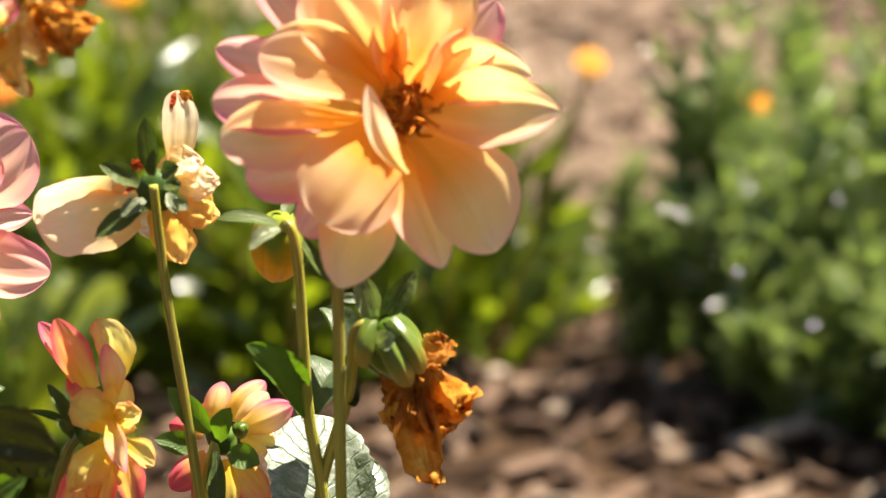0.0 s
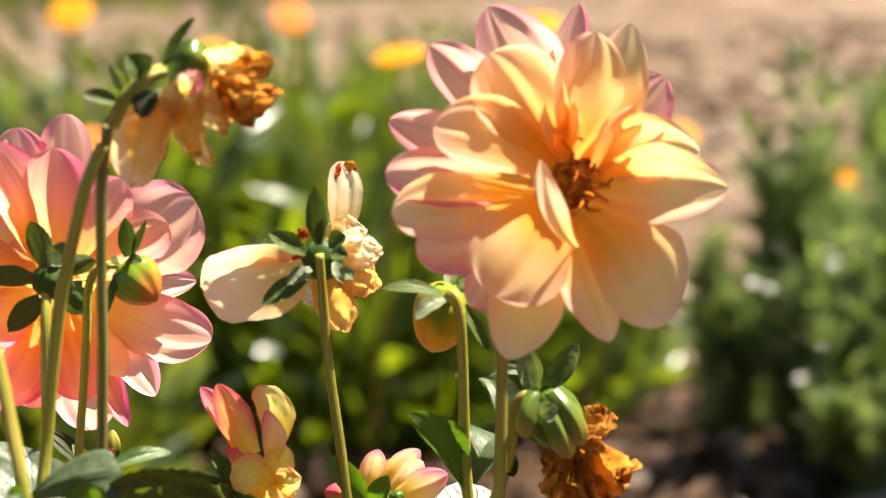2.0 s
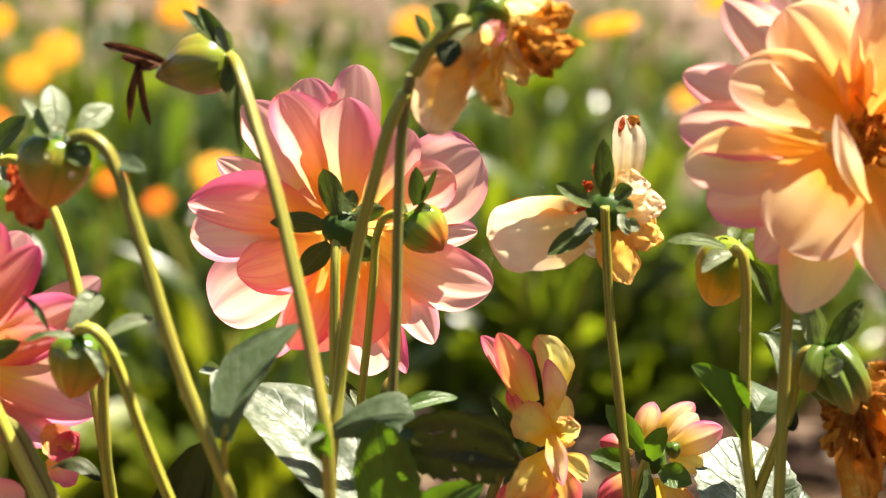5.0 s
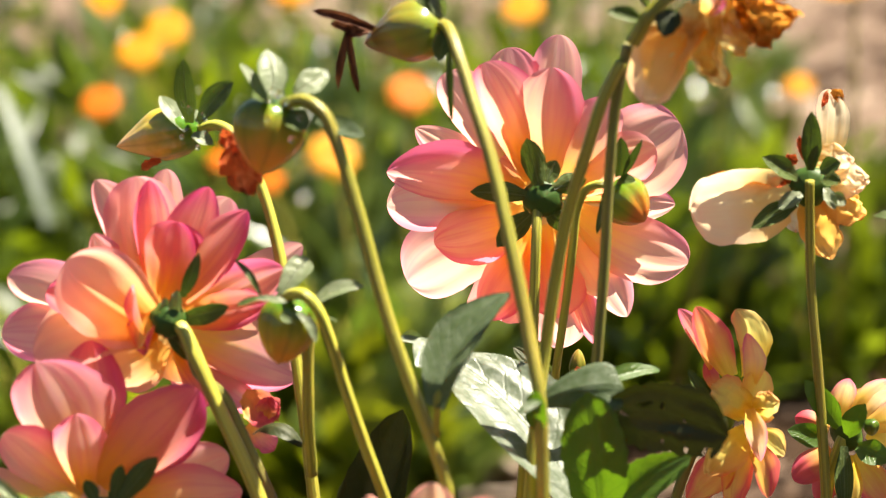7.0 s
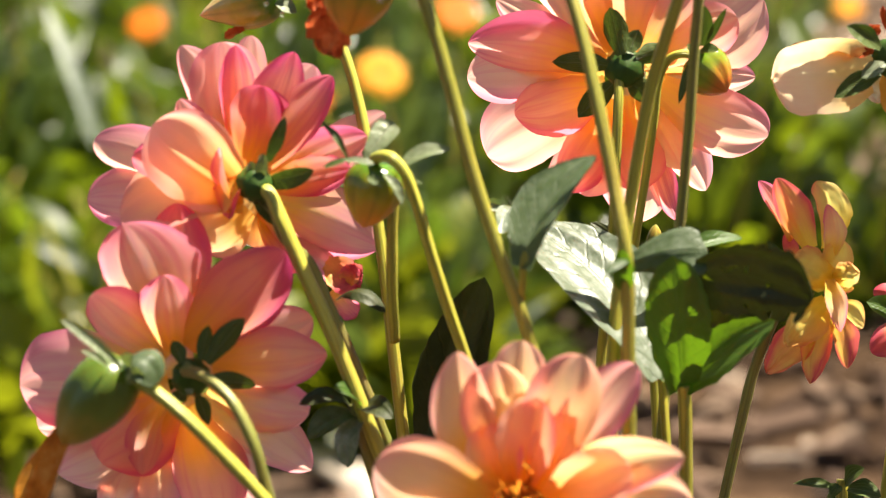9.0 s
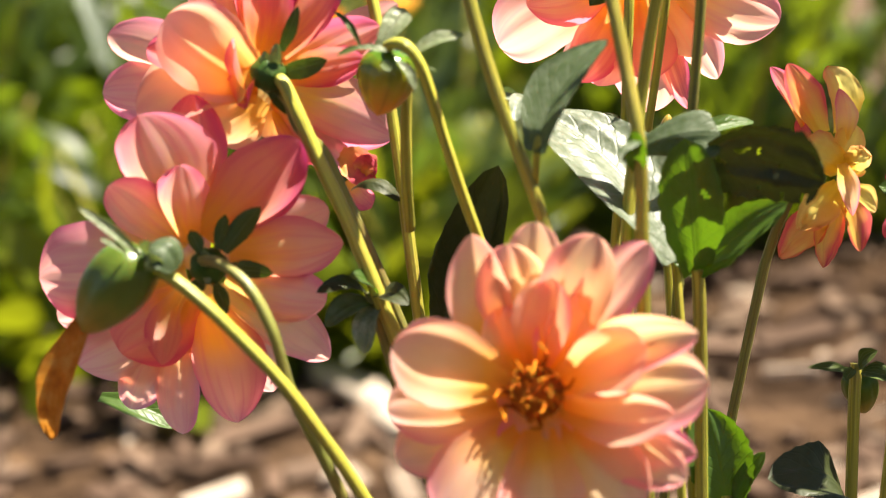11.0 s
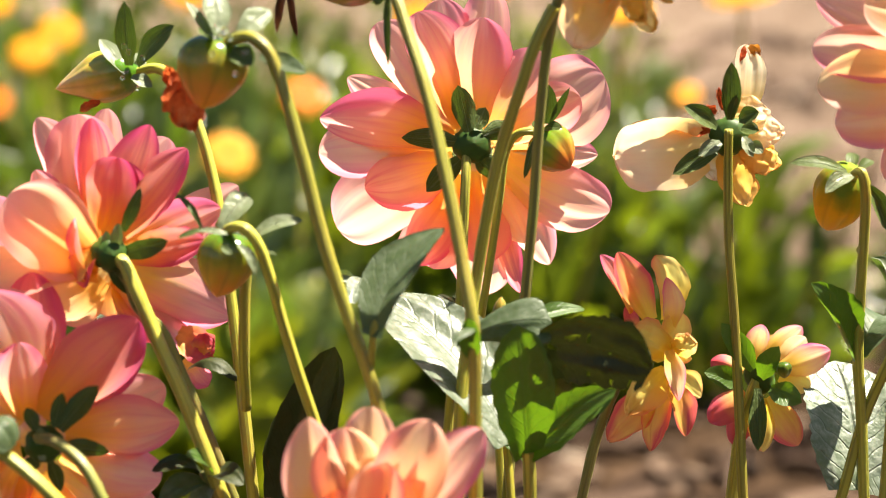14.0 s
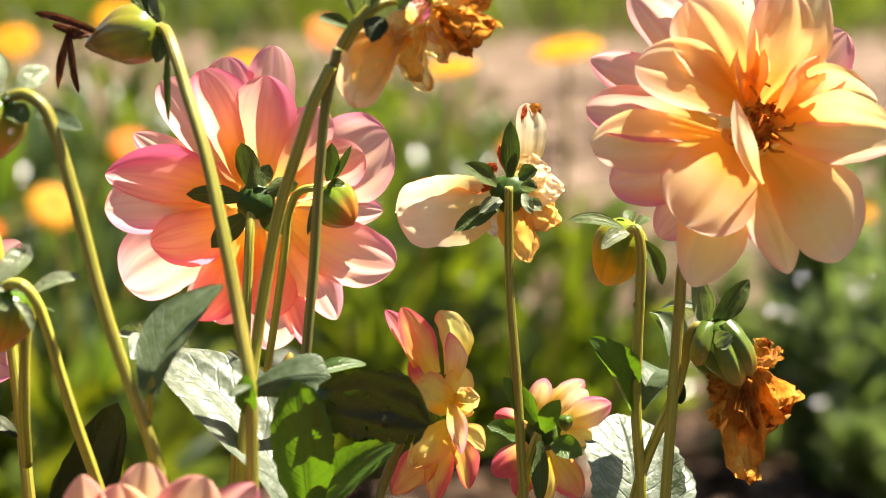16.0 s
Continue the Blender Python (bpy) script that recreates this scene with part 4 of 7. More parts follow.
petal(flame, (-.0138, .6995, .4579), (-.0103, .7018, .4717), 0.0105, GOLD, (.10, -.95, .28), bow=0.06, cup=0.3, full=0.6, base_w=0.4, blunt=3)
petal(flame, (-.0144, .6969, .4531), (-.0277, .6896, .4401), 0.0130, GOLD, (.10, -.95, .28), bow=0.12, cup=0.2, full=0.6, base_w=0.4, blunt=1.8, crumple=0.07)
petal(flame, (-.0143, .7005, .4650), (-.0145, .7016, .4833), 0.0092, TIPPED, (.45, -.80, .40), bow=0.06, cup=0.4, full=0.6, base_w=0.4, blunt=1.7)
petal(flame, (-.0130, .6968, .4593), (-.0253, .6949, .4680), 0.0139, GOLD, (.10, -.95, .28), bow=0.16, cup=-0.3, full=0.6, base_w=0.4, blunt=3.2, crumple=0.08)
petal(flame, (-.0137, .6971, .4604), (-.0047, .6965, .4625), 0.0087, GOLD, (.10, -.95, .28), bow=0.14, cup=0.35, full=0.6, base_w=0.4, blunt=3.4, crumple=0.08)
petal(flame, (-.0141, .6965, .4587), (-.0066, .6957, .4569), 0.0052, GOLD, (.10, -.95, .28), bow=0.06, cup=0.4, full=0.6, base_w=0.4, blunt=3, crumple=0.08)
petal(flame, (-.0157, .6976, .4559), (-.0175, .6983, .4625), 0.0109, GOLD, (.10, -.95, .28), bow=0.06, cup=0.2, full=0.6, base_w=0.4, blunt=3)
petal(flame, (-.0141, .6958, .4600), (-.0105, .6880, .4462), 0.0078, TIPPED, (.10, -.95, .28), bow=0.06, cup=0.5, full=0.6, base_w=0.4, blunt=1.6, hook=0.35)
petal(flame_calyx, (-.0274, .7, .4581), (-.0332, .7, .4719), 0.0046, BRACT, (.35, -.8, .5), name="bract", cup=0.3, blunt=1.8, base_w=0.35)
petal(flame_calyx, (-.0256, .7, .458), (-.0401, .7, .4639), 0.0028, BRACT, (.35, -.8, .5), name="bract", cup=0.3, blunt=1.8, base_w=0.35)
petal(flame_calyx, (-.0269, .698, .4549), (-.0301, .69, .4631), 0.0052, BRACT, (.35, -.8, .5), name="bract", cup=0.3, blunt=1.8, base_w=0.35)
# opening red and yellow bud

opening = thing("dahlia", "opening dahlia bud with yellow petals tipped in red", "dahlia", "dahlia stalks in the clump")
stem(opening, [(-.0172, .732, -.012), (-.0162, .7248, .0732), (-.013, .7192, .1584), (-.0077, .7152, .2436), (-.0004, .7128, .3289), (.0091, .712, .4141), (.0111, .712, .4296), (.0139, .712, .4401), (.0161, .712, .4458)], 0.0024, 0.002, STEM_LIGHT)
opening_calyx = bud(opening, (.0145, .712, .4449), (.021, .718, .4476), 0.0061, CALYX, 7, "calyx")
petal(opening, (.0144, .7172, .4507), (.0187, .7222, .4625), 0.0090, TIPPED, (.10, -.95, .28), bow=0.12, cup=-0.3, full=0.55, base_w=0.5, blunt=2.2)
petal(opening, (.0196, .7181, .4519), (.0320, .7233, .4614), 0.0095, TIPPED, (.10, -.95, .28), bow=0.12, cup=-0.3, full=0.55, base_w=0.5, blunt=2.2)
petal(opening, (.0230, .7159, .4504), (.0329, .7194, .4587), 0.0081, CREAM, (.10, -.95, .28), bow=0.12, cup=-0.3, full=0.55, base_w=0.5, blunt=2.6)
petal(opening, (.0248, .7136, .4490), (.0408, .7160, .4551), 0.0112, TIPPED, (.10, -.95, .28), bow=0.12, cup=-0.3, full=0.55, base_w=0.5, blunt=2)
petal(opening, (.0239, .7140, .4469), (.0342, .7139, .4429), 0.0090, GOLD, (.10, -.95, .28), bow=0.12, cup=-0.3, full=0.55, base_w=0.5, blunt=2.6)
petal(opening, (.0118, .7151, .4479), (.0008, .7160, .4513), 0.0081, CRIMSON, (.10, -.95, .28), bow=0.12, cup=-0.3, full=0.55, base_w=0.5, blunt=2.8)
petal(opening, (.0127, .7131, .4409), (-.0000, .7101, .4318), 0.0107, CRIMSON, (.10, -.95, .28), bow=0.12, cup=-0.3, full=0.55, base_w=0.5, blunt=2.6)
petal(opening, (.0195, .7143, .4389), (.0302, .7118, .4231), 0.0121, FLAME, (.10, -.95, .28), bow=0.12, cup=-0.3, full=0.55, base_w=0.5, blunt=2.4)
petal(opening, (.0171, .7121, .4395), (.0180, .7071, .4222), 0.0098, GOLD, (.10, -.95, .28), bow=0.12, cup=-0.3, full=0.55, base_w=0.5, blunt=2)
petal(opening, (.0143, .7159, .4391), (.0083, .7116, .4233), 0.0099, CRIMSON, (.10, -.95, .28), bow=0.12, cup=-0.3, full=0.55, base_w=0.5, blunt=2.4)
petal(opening, (.0154, .7189, .4489), (.0126, .7219, .4566), 0.0077, FLAME, (.10, -.95, .28), bow=0.12, cup=-0.3, full=0.55, base_w=0.5, blunt=3)
petal(opening, (.0203, .7198, .4501), (.0254, .7237, .4581), 0.0100, GOLD, (.10, -.95, .28), bow=0.12, cup=-0.3, full=0.55, base_w=0.5, blunt=3)
petal(opening_calyx, (.0146, .708, .4504), (.0035, .702, .4678), 0.0085, LEAF_FRESH, (-.1, -.86, .5), name="bract", bow=0.06, cup=0.2, steps=8, across=6, blunt=1.8, base_w=0.35)
petal(opening_calyx, (.0096, .708, .4455), (-.0021, .702, .4511), 0.0082, LEAF_FRESH, (-.1, -.86, .5), name="bract", bow=0.06, cup=0.2, steps=8, across=6, blunt=1.8, base_w=0.35)
petal(opening_calyx, (.017, .708, .4476), (.0225, .702, .4598), 0.0078, LEAF_FRESH, (-.1, -.86, .5), name="bract", bow=0.06, cup=0.2, steps=8, across=6, blunt=1.8, base_w=0.35)
petal(opening_calyx, (.0201, .708, .4437), (.0301, .702, .4406), 0.0089, LEAF_FRESH, (-.1, -.86, .5), name="bract", bow=0.06, cup=0.2, steps=8, across=6, blunt=1.8, base_w=0.35)
petal(opening_calyx, (.0161, .708, .4439), (.0159, .702, .424), 0.0064, BRACT, (-.1, -.86, .5), name="bract", bow=0.06, cup=0.2, steps=8, across=6, blunt=1.8, base_w=0.35)
bud(opening, (.0243, .706, .4536), (.0247, .706, .4479), 0.0027, BUD_GREEN, 6, "knob")
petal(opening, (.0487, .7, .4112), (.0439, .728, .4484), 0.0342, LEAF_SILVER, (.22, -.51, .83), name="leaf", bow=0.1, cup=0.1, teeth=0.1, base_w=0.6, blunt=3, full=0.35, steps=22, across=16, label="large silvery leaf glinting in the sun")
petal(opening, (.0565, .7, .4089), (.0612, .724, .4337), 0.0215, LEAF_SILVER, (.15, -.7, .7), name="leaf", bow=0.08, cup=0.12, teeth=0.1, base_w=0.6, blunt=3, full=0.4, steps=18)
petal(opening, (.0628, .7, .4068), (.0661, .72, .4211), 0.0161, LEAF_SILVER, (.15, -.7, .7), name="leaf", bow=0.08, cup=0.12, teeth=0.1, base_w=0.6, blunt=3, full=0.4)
# small blushed bud on a hooked stalk

blushed = thing("dahlia_bud", "round green dahlia bud blushed with red on hooked stalk", "dahlia bud", "dahlia stalks in the clump")
stem(blushed, [(-.1102, .747, -.012), (-.1094, .7404, .0644), (-.1068, .7338, .1408), (-.1025, .7273, .2172), (-.0964, .7208, .2935), (-.0886, .7144, .3699), (-.0791, .708, .4463), (-.0759, .706, .4698), (-.0719, .704, .4928), (-.0689, .702, .5116), (-.0667, .7, .5256), (-.0634, .698, .5314), (-.0588, .698, .5326), (-.0555, .702, .5306)], 0.0015, 0.0013, STEM_LIGHT)
blushed_bud = bud(blushed, (-.0567, .704, .5315), (-.0458, .7, .52), 0.0083, BUD_RED, 7, "bud", depth=0.14, point=1)
petal(blushed_bud, (-.0535, .698, .5349), (-.0523, .692, .5483), 0.0059, BRACT, (.21, -.83, .52), name="bract", bow=0.05, cup=0.2, steps=8, across=6, blunt=1.8, base_w=0.35)
petal(blushed_bud, (-.052, .698, .5352), (-.0457, .692, .5473), 0.0026, BRACT, (.21, -.83, .52), name="bract", bow=0.05, cup=0.2, steps=8, across=6, blunt=1.8, base_w=0.35)
petal(blushed_bud, (-.0561, .698, .5332), (-.0578, .692, .5348), 0.0042, BRACT, (.21, -.83, .52), name="bract", bow=0.05, cup=0.2, steps=8, across=6, blunt=1.8, base_w=0.35)
petal(blushed_bud, (-.0572, .698, .5304), (-.0606, .692, .5179), 0.0028, BRACT, (.21, -.83, .52), name="bract", bow=0.05, cup=0.2, steps=8, across=6, blunt=1.8, base_w=0.35)
petal(blushed_bud, (-.054, .698, .5335), (-.0481, .692, .5343), 0.0045, BRACT, (.21, -.83, .52), name="bract", bow=0.05, cup=0.2, steps=8, across=6, blunt=1.8, base_w=0.35)
# withered head high up, on two joined stalks

withered = thing("dahlia_bud", "withered dahlia head with brown crumpled petals", "dahlia bud", "dahlia stalks in the clump")
stem(withered, [(-.0463, .65, .5819), (-.041, .648, .5899), (-.0354, .65, .5949), (-.0298, .655, .5962), (-.0229, .662, .5961)], 0.0021, 0.0019, STEM, "flower_stalk")
stem(withered, [(-.0984, .6421, -.012), (-.0979, .6368, .0636), (-.0964, .6343, .1391), (-.0939, .6346, .2147), (-.0904, .6376, .2902), (-.0859, .6434, .3658), (-.0805, .652, .4413), (-.0787, .655, .4635), (-.0754, .66, .4866), (-.0719, .66, .5074), (-.0667, .658, .5316), (-.0604, .654, .5506), (-.0552, .652, .5655), (-.0497, .652, .5763)], 0.0022, 0.0018, STEM_LIGHT)
stem(withered, [(-.0866, .7018, -.012), (-.086, .6953, .0665), (-.0839, .6889, .1451), (-.0806, .6829, .2236), (-.0759, .677, .3022), (-.0699, .6714, .3807), (-.0625, .666, .4592), (-.0594, .664, .4883), (-.0566, .662, .5148), (-.0545, .66, .5408), (-.0514, .656, .5663), (-.0476, .652, .5813)], 0.0018, 0.0016, STEM_DARK, "side_stem")
withered_bud = bud(withered, (-.029, .66, .6001), (-.0176, .664, .5939), 0.0066, BUD_GREEN, 6, "bud", depth=0.12)
petal(withered, (-.028, .66, .5856), (-.0433, .656, .5636), 0.0211, PEACH, (-.65, -.7, -.3), bow=0.08, cup=0.35, crumple=0.05, base_w=0.5, blunt=3, steps=20, across=14)
petal(withered, (-.0225, .66, .5882), (-.0202, .656, .568), 0.0138, DRY_PALE, (-.65, -.7, -.3), bow=0.08, cup=0.35, crumple=0.12, base_w=0.5, blunt=3, steps=20, across=14)
petal(withered_bud, (-.019, .66, .5912), (.0004, .656, .5875), 0.0152, DRY, (-.65, -.7, -.3), name="withered_petal", bow=0.08, cup=0.35, crumple=0.2, base_w=0.5, blunt=3, steps=20, across=14)
petal(withered, (-.0246, .66, .5923), (-.0296, .656, .5823), 0.0109, DRY_PALE, (-.65, -.7, -.3), bow=0.08, cup=0.35, crumple=0.12, base_w=0.5, blunt=3, steps=20, across=14)
petal(withered, (-.0202, .66, .5969), (-.0059, .656, .599), 0.0115, DRY_PALE, (-.65, -.7, -.3), bow=0.08, cup=0.35, crumple=0.16, base_w=0.5, blunt=3, steps=20, across=14)
petal(withered_bud, (-.0166, .66, .5911), (-.0074, .656, .5799), 0.0115, DRY, (-.65, -.7, -.3), name="withered_petal", bow=0.08, cup=0.35, crumple=0.2, base_w=0.5, blunt=3, steps=20, across=14)
petal(withered_bud, (-.0189, .66, .5928), (-.0146, .656, .577), 0.0132, DRY_PALE, (-.65, -.7, -.3), name="withered_petal", bow=0.08, cup=0.35, crumple=0.16, base_w=0.5, blunt=3, steps=20, across=14)
petal(withered_bud, (-.0123, .66, .5957), (-0, .656, .5971), 0.0076, DRY, (-.65, -.7, -.3), name="withered_petal", bow=0.08, cup=0.35, crumple=0.2, base_w=0.5, blunt=3, steps=20, across=14)
petal(withered, (-.0175, .66, .5904), (-.0159, .656, .5827), 0.0082, CREAM, (-.65, -.7, -.3), bow=0.08, cup=0.35, crumple=0.1, base_w=0.5, blunt=3, steps=20, across=14)
petal(withered, (-.0274, .66, .5869), (-.0389, .656, .567), 0.0181, DRY_PALE, (-.65, -.7, -.3), bow=0.08, cup=0.35, crumple=0.06, base_w=0.5, blunt=3, steps=20, across=14)
petal(withered_bud, (-.0227, .66, .585), (-.0233, .656, .571), 0.0148, DRY_PALE, (-.65, -.7, -.3), name="withered_petal", bow=0.08, cup=0.35, crumple=0.12, base_w=0.5, blunt=3, steps=20, across=14)
petal(withered, (-.0258, .654, .5891), (-.0203, .652, .5951), 0.0072, PINK, (.1, -.93, .36), bow=0.08, cup=0.35, crumple=0.08)
petal(withered_bud, (-.0351, .65, .5948), (-.0401, .646, .6015), 0.0091, BRACT, (0, -.85, .53), name="bract", bow=0.08, cup=0.25, steps=8, across=6, blunt=1.8, base_w=0.35)
petal(withered_bud, (-.0417, .65, .5917), (-.045, .646, .5993), 0.0042, BRACT_PALE, (0, -.85, .53), name="bract", bow=0.08, cup=0.25, steps=8, across=6, blunt=1.8, base_w=0.35)
petal(withered_bud, (-.0436, .65, .5877), (-.0532, .646, .5915), 0.0049, BRACT, (0, -.85, .53), name="bract", bow=0.08, cup=0.25, steps=8, across=6, blunt=1.8, base_w=0.35)
petal(withered_bud, (-.0305, .65, .5974), (-.0199, .646, .6114), 0.0039, BRACT, (0, -.85, .53), name="bract", bow=0.08, cup=0.25, steps=8, across=6, blunt=1.8, base_w=0.35)
petal(withered_bud, (-.0291, .65, .5945), (-.0248, .646, .5976), 0.0097, LEAF, (0, -.85, .53), name="bract", bow=0.08, cup=0.25, steps=8, across=6, blunt=1.8, base_w=0.35)
petal(withered_bud, (-.0342, .65, .5908), (-.0372, .646, .5836), 0.0081, LEAF_SHADED, (0, -.85, .53), name="bract", bow=0.08, cup=0.25, steps=8, across=6, blunt=1.8, base_w=0.35)
petal(withered_bud, (-.0287, .65, .5992), (-.0214, .646, .6043), 0.0026, BRACT_PALE, (0, -.85, .53), name="bract", bow=0.08, cup=0.25, steps=8, across=6, blunt=1.8, base_w=0.35)
petal(withered, (-.0593, .664, .4769), (-.0413, .676, .4784), 0.0064, LEAF_FRESH, (0, -.6, .8), name="leaf", bow=0.06, cup=0.3)
# olive head with a dead brown tail

tailed = thing("dahlia_bud", "olive dahlia head with dead brown petals trailing from it", "dahlia bud", "dahlia stalks in the clump")
stem(tailed, [(-.0756, .637, -.012), (-.0756, .6309, .0672), (-.0753, .6259, .1465), (-.075, .622, .2257), (-.0745, .6192, .305), (-.0738, .6176, .3842), (-.073, .617, .4635), (-.0729, .617, .4784), (-.0736, .618, .4897), (-.0768, .624, .5062), (-.0811, .63, .5278), (-.0868, .6389, .5508), (-.0931, .6479, .5686), (-.0974, .6549, .5803), (-.1007, .6620, .5864), (-.1050, .6701, .5870)], 0.0022, 0.0018, STEM)
tailed_bud = bud(tailed, (-.1024, .6670, .5873), (-.1282, .6752, .5810), 0.0095, BUD_OLIVE, 6, "bud", depth=0.12, point=1.7)
petal(tailed_bud, (-.1236, .6732, .5849), (-.1430, .6732, .5916), 0.0033, DRY_DARK, (0, -.91, .41), name="withered_petal", bow=0.08, cup=0.5, crumple=0.12, base_w=0.7)
petal(tailed_bud, (-.1262, .6732, .5853), (-.1334, .6732, .5841), 0.0056, DRY_DARK, (0, -.91, .41), name="withered_petal", bow=0.08, cup=0.5, crumple=0.12, base_w=0.7)
petal(tailed_bud, (-.1324, .6732, .5851), (-.1366, .6732, .5678), 0.0028, DRY_DARK, (0, -.91, .41), name="withered_petal", bow=0.08, cup=0.5, crumple=0.12, base_w=0.7)
petal(tailed_bud, (-.1324, .6732, .5844), (-.1304, .6732, .5666), 0.0025, DRY_DARK, (0, -.91, .41), name="withered_petal", bow=0.08, cup=0.5, crumple=0.12, base_w=0.7)
petal(tailed_bud, (-.1310, .6732, .5847), (-.1377, .6732, .5877), 0.0026, DRY_DARK, (0, -.91, .41), name="withered_petal", bow=0.08, cup=0.5, crumple=0.12, base_w=0.7)
petal(tailed_bud, (-.1026, .6630, .5890), (-.1105, .6609, .6031), 0.0055, BRACT, (0, -.85, .53), name="bract", bow=0.06, cup=0.25, steps=9, across=6, blunt=1.8, base_w=0.35)
petal(tailed_bud, (-.1035, .6630, .5898), (-.1156, .6609, .6022), 0.0042, BRACT, (0, -.85, .53), name="bract", bow=0.06, cup=0.25, steps=9, across=6, blunt=1.8, base_w=0.35)
petal(tailed_bud, (-.1005, .6630, .5846), (-.1006, .6609, .5578), 0.0023, BRACT, (0, -.85, .53), name="bract", bow=0.06, cup=0.25, steps=9, across=6, blunt=1.8, base_w=0.35)
petal(tailed_bud, (-.1019, .6630, .5896), (-.1054, .6609, .5966), 0.0049, BRACT_PALE, (0, -.85, .53), name="bract", bow=0.06, cup=0.25, steps=9, across=6, blunt=1.8, base_w=0.35)
petal(tailed_bud, (-.1008, .6630, .5864), (-.1039, .6609, .5766), 0.0058, BRACT, (0, -.85, .53), name="bract", bow=0.06, cup=0.25, steps=9, across=6, blunt=1.8, base_w=0.35)
petal(tailed, (-.0800, .6462, .4740), (-.0510, .6462, .4812), 0.0161, LEAF, (-.15, -.90, .40), name="leaf", bow=0.1, cup=-0.12, sway=-0.07, base_w=0.08, blunt=12, full=0.96, steps=20, across=12)
petal(tailed, (-.0721, .615, .4859), (-.0777, .604, .485), 0.0046, LEAF, (-.2, -.4, .9), name="leaf", bow=0.15, cup=-0.2)
petal(tailed, (-.0738, .617, .4771), (-.0739, .612, .49), 0.0067, LEAF_FRESH, (0, -.91, .41), name="leaf", bow=0.05, cup=0.3)
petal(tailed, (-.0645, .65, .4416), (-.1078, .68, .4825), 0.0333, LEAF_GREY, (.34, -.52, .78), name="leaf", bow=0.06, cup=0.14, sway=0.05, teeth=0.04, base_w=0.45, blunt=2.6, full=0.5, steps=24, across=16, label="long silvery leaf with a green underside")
# round bud with a torn red petal

hooked = thing("dahlia_bud", "round green dahlia bud on hooked stalk with torn red petal", "dahlia bud", "dahlia stalks in the clump")
stem(hooked, [(-.0509, .644, -.012), (-.0522, .6379, .0646), (-.0563, .6329, .1413), (-.063, .629, .2179), (-.0724, .6262, .2945), (-.0845, .6246, .3712), (-.0993, .624, .4478), (-.1015, .624, .4581), (-.1058, .624, .4734), (-.1113, .624, .4902), (-.1174, .625, .5108), (-.1229, .626, .5345), (-.1285, .627, .5564), (-.1327, .628, .5668), (-.1381, .63, .5702), (-.1447, .634, .5686), (-.1487, .64, .5646)], 0.0022, 0.0018, STEM)
hooked_bud = bud(hooked, (-.1487, .64, .5694), (-.1536, .634, .5487), 0.0111, BUD_WARM, 6, "bud", depth=0.1, point=1)
petal(hooked_bud, (-.1476, .632, .5659), (-.1581, .6374, .5804), 0.0041, BRACT_PALE, (.41, -.67, .62), name="bract", bow=0.06, cup=0.12, steps=9, across=6, blunt=1.8, base_w=0.35)
petal(hooked_bud, (-.1473, .632, .5706), (-.1503, .6403, .5838), 0.0091, BRACT_PALE, (.41, -.67, .62), name="bract", bow=0.06, cup=0.12, steps=9, across=6, blunt=1.8, base_w=0.35)
petal(hooked_bud, (-.1413, .632, .5716), (-.1331, .6404, .5771), 0.0079, BRACT_PALE, (.41, -.67, .62), name="bract", bow=0.06, cup=0.12, steps=9, across=6, blunt=1.8, base_w=0.35)
petal(hooked_bud, (-.1355, .632, .5643), (-.1207, .626, .5601), 0.0061, LEAF, (0, -.76, .65), name="bract", bow=0.06, cup=0.12, steps=9, across=6, blunt=1.8, base_w=0.35)
petal(hooked_bud, (-.1436, .632, .5664), (-.1369, .626, .5623), 0.0073, BRACT, (0, -.76, .65), name="bract", bow=0.06, cup=0.12, steps=9, across=6, blunt=1.8, base_w=0.35)
petal(hooked_bud, (-.15, .632, .5698), (-.1518, .626, .5715), 0.0061, BRACT, (0, -.76, .65), name="bract", bow=0.06, cup=0.12, steps=9, across=6, blunt=1.8, base_w=0.35)
petal(hooked_bud, (-.1599, .644, .5593), (-.159, .644, .5413), 0.0135, DRY_RED, (-.21, -.95, .21), name="withered_petal", bow=0.05, cup=0.3, crumple=0.14, base_w=0.6, blunt=3)
petal(hooked_bud, (-.1622, .646, .5565), (-.1658, .646, .5546), 0.0097, DRY_RED, (-.21, -.95, .21), name="withered_petal", bow=0.05, cup=0.3, crumple=0.14, base_w=0.6)
for at, r in (((-.1466, .628, .5735), .0011), ((-.1409, .622, .5601), .0009), ((-.1477, .622, .5661), .0008), ((-.1445, .627, .5723), .0012), ((-.1429, .626, .5702), .0009), ((-.1473, .626, .5709), .0008), ((-.1384, .624, .5662), .0008)):
    drop(hooked_bud, at, r)
petal(hooked, (-.1039, .624, .4725), (-.1023, .622, .4874), 0.0022, STEM_LIGHT, (0, -.91, .41), name="leaf_stalk", base_w=0.9, blunt=6)
petal(hooked, (-.1031, .621, .4823), (-.0829, .642, .5111), 0.0190, LEAF, (-.6, -.78, .15), name="leaf", bow=0.05, cup=0.22, sway=-0.1, teeth=0.05, blunt=1.7, full=0.45, steps=20, across=12)
petal(hooked, (-.1134, .66, .4839), (-.1122, .675, .4889), 0.0067, LEAF_SILVER, (0, -.71, .71), name="leaf", bow=0.1, cup=0.3)
petal(hooked, (-.1131, .675, .4871), (-.1222, .68, .4881), 0.0048, LEAF_SILVER, (0, -.71, .71), name="leaf", bow=0.1, cup=0.3)
# pointed faded bud

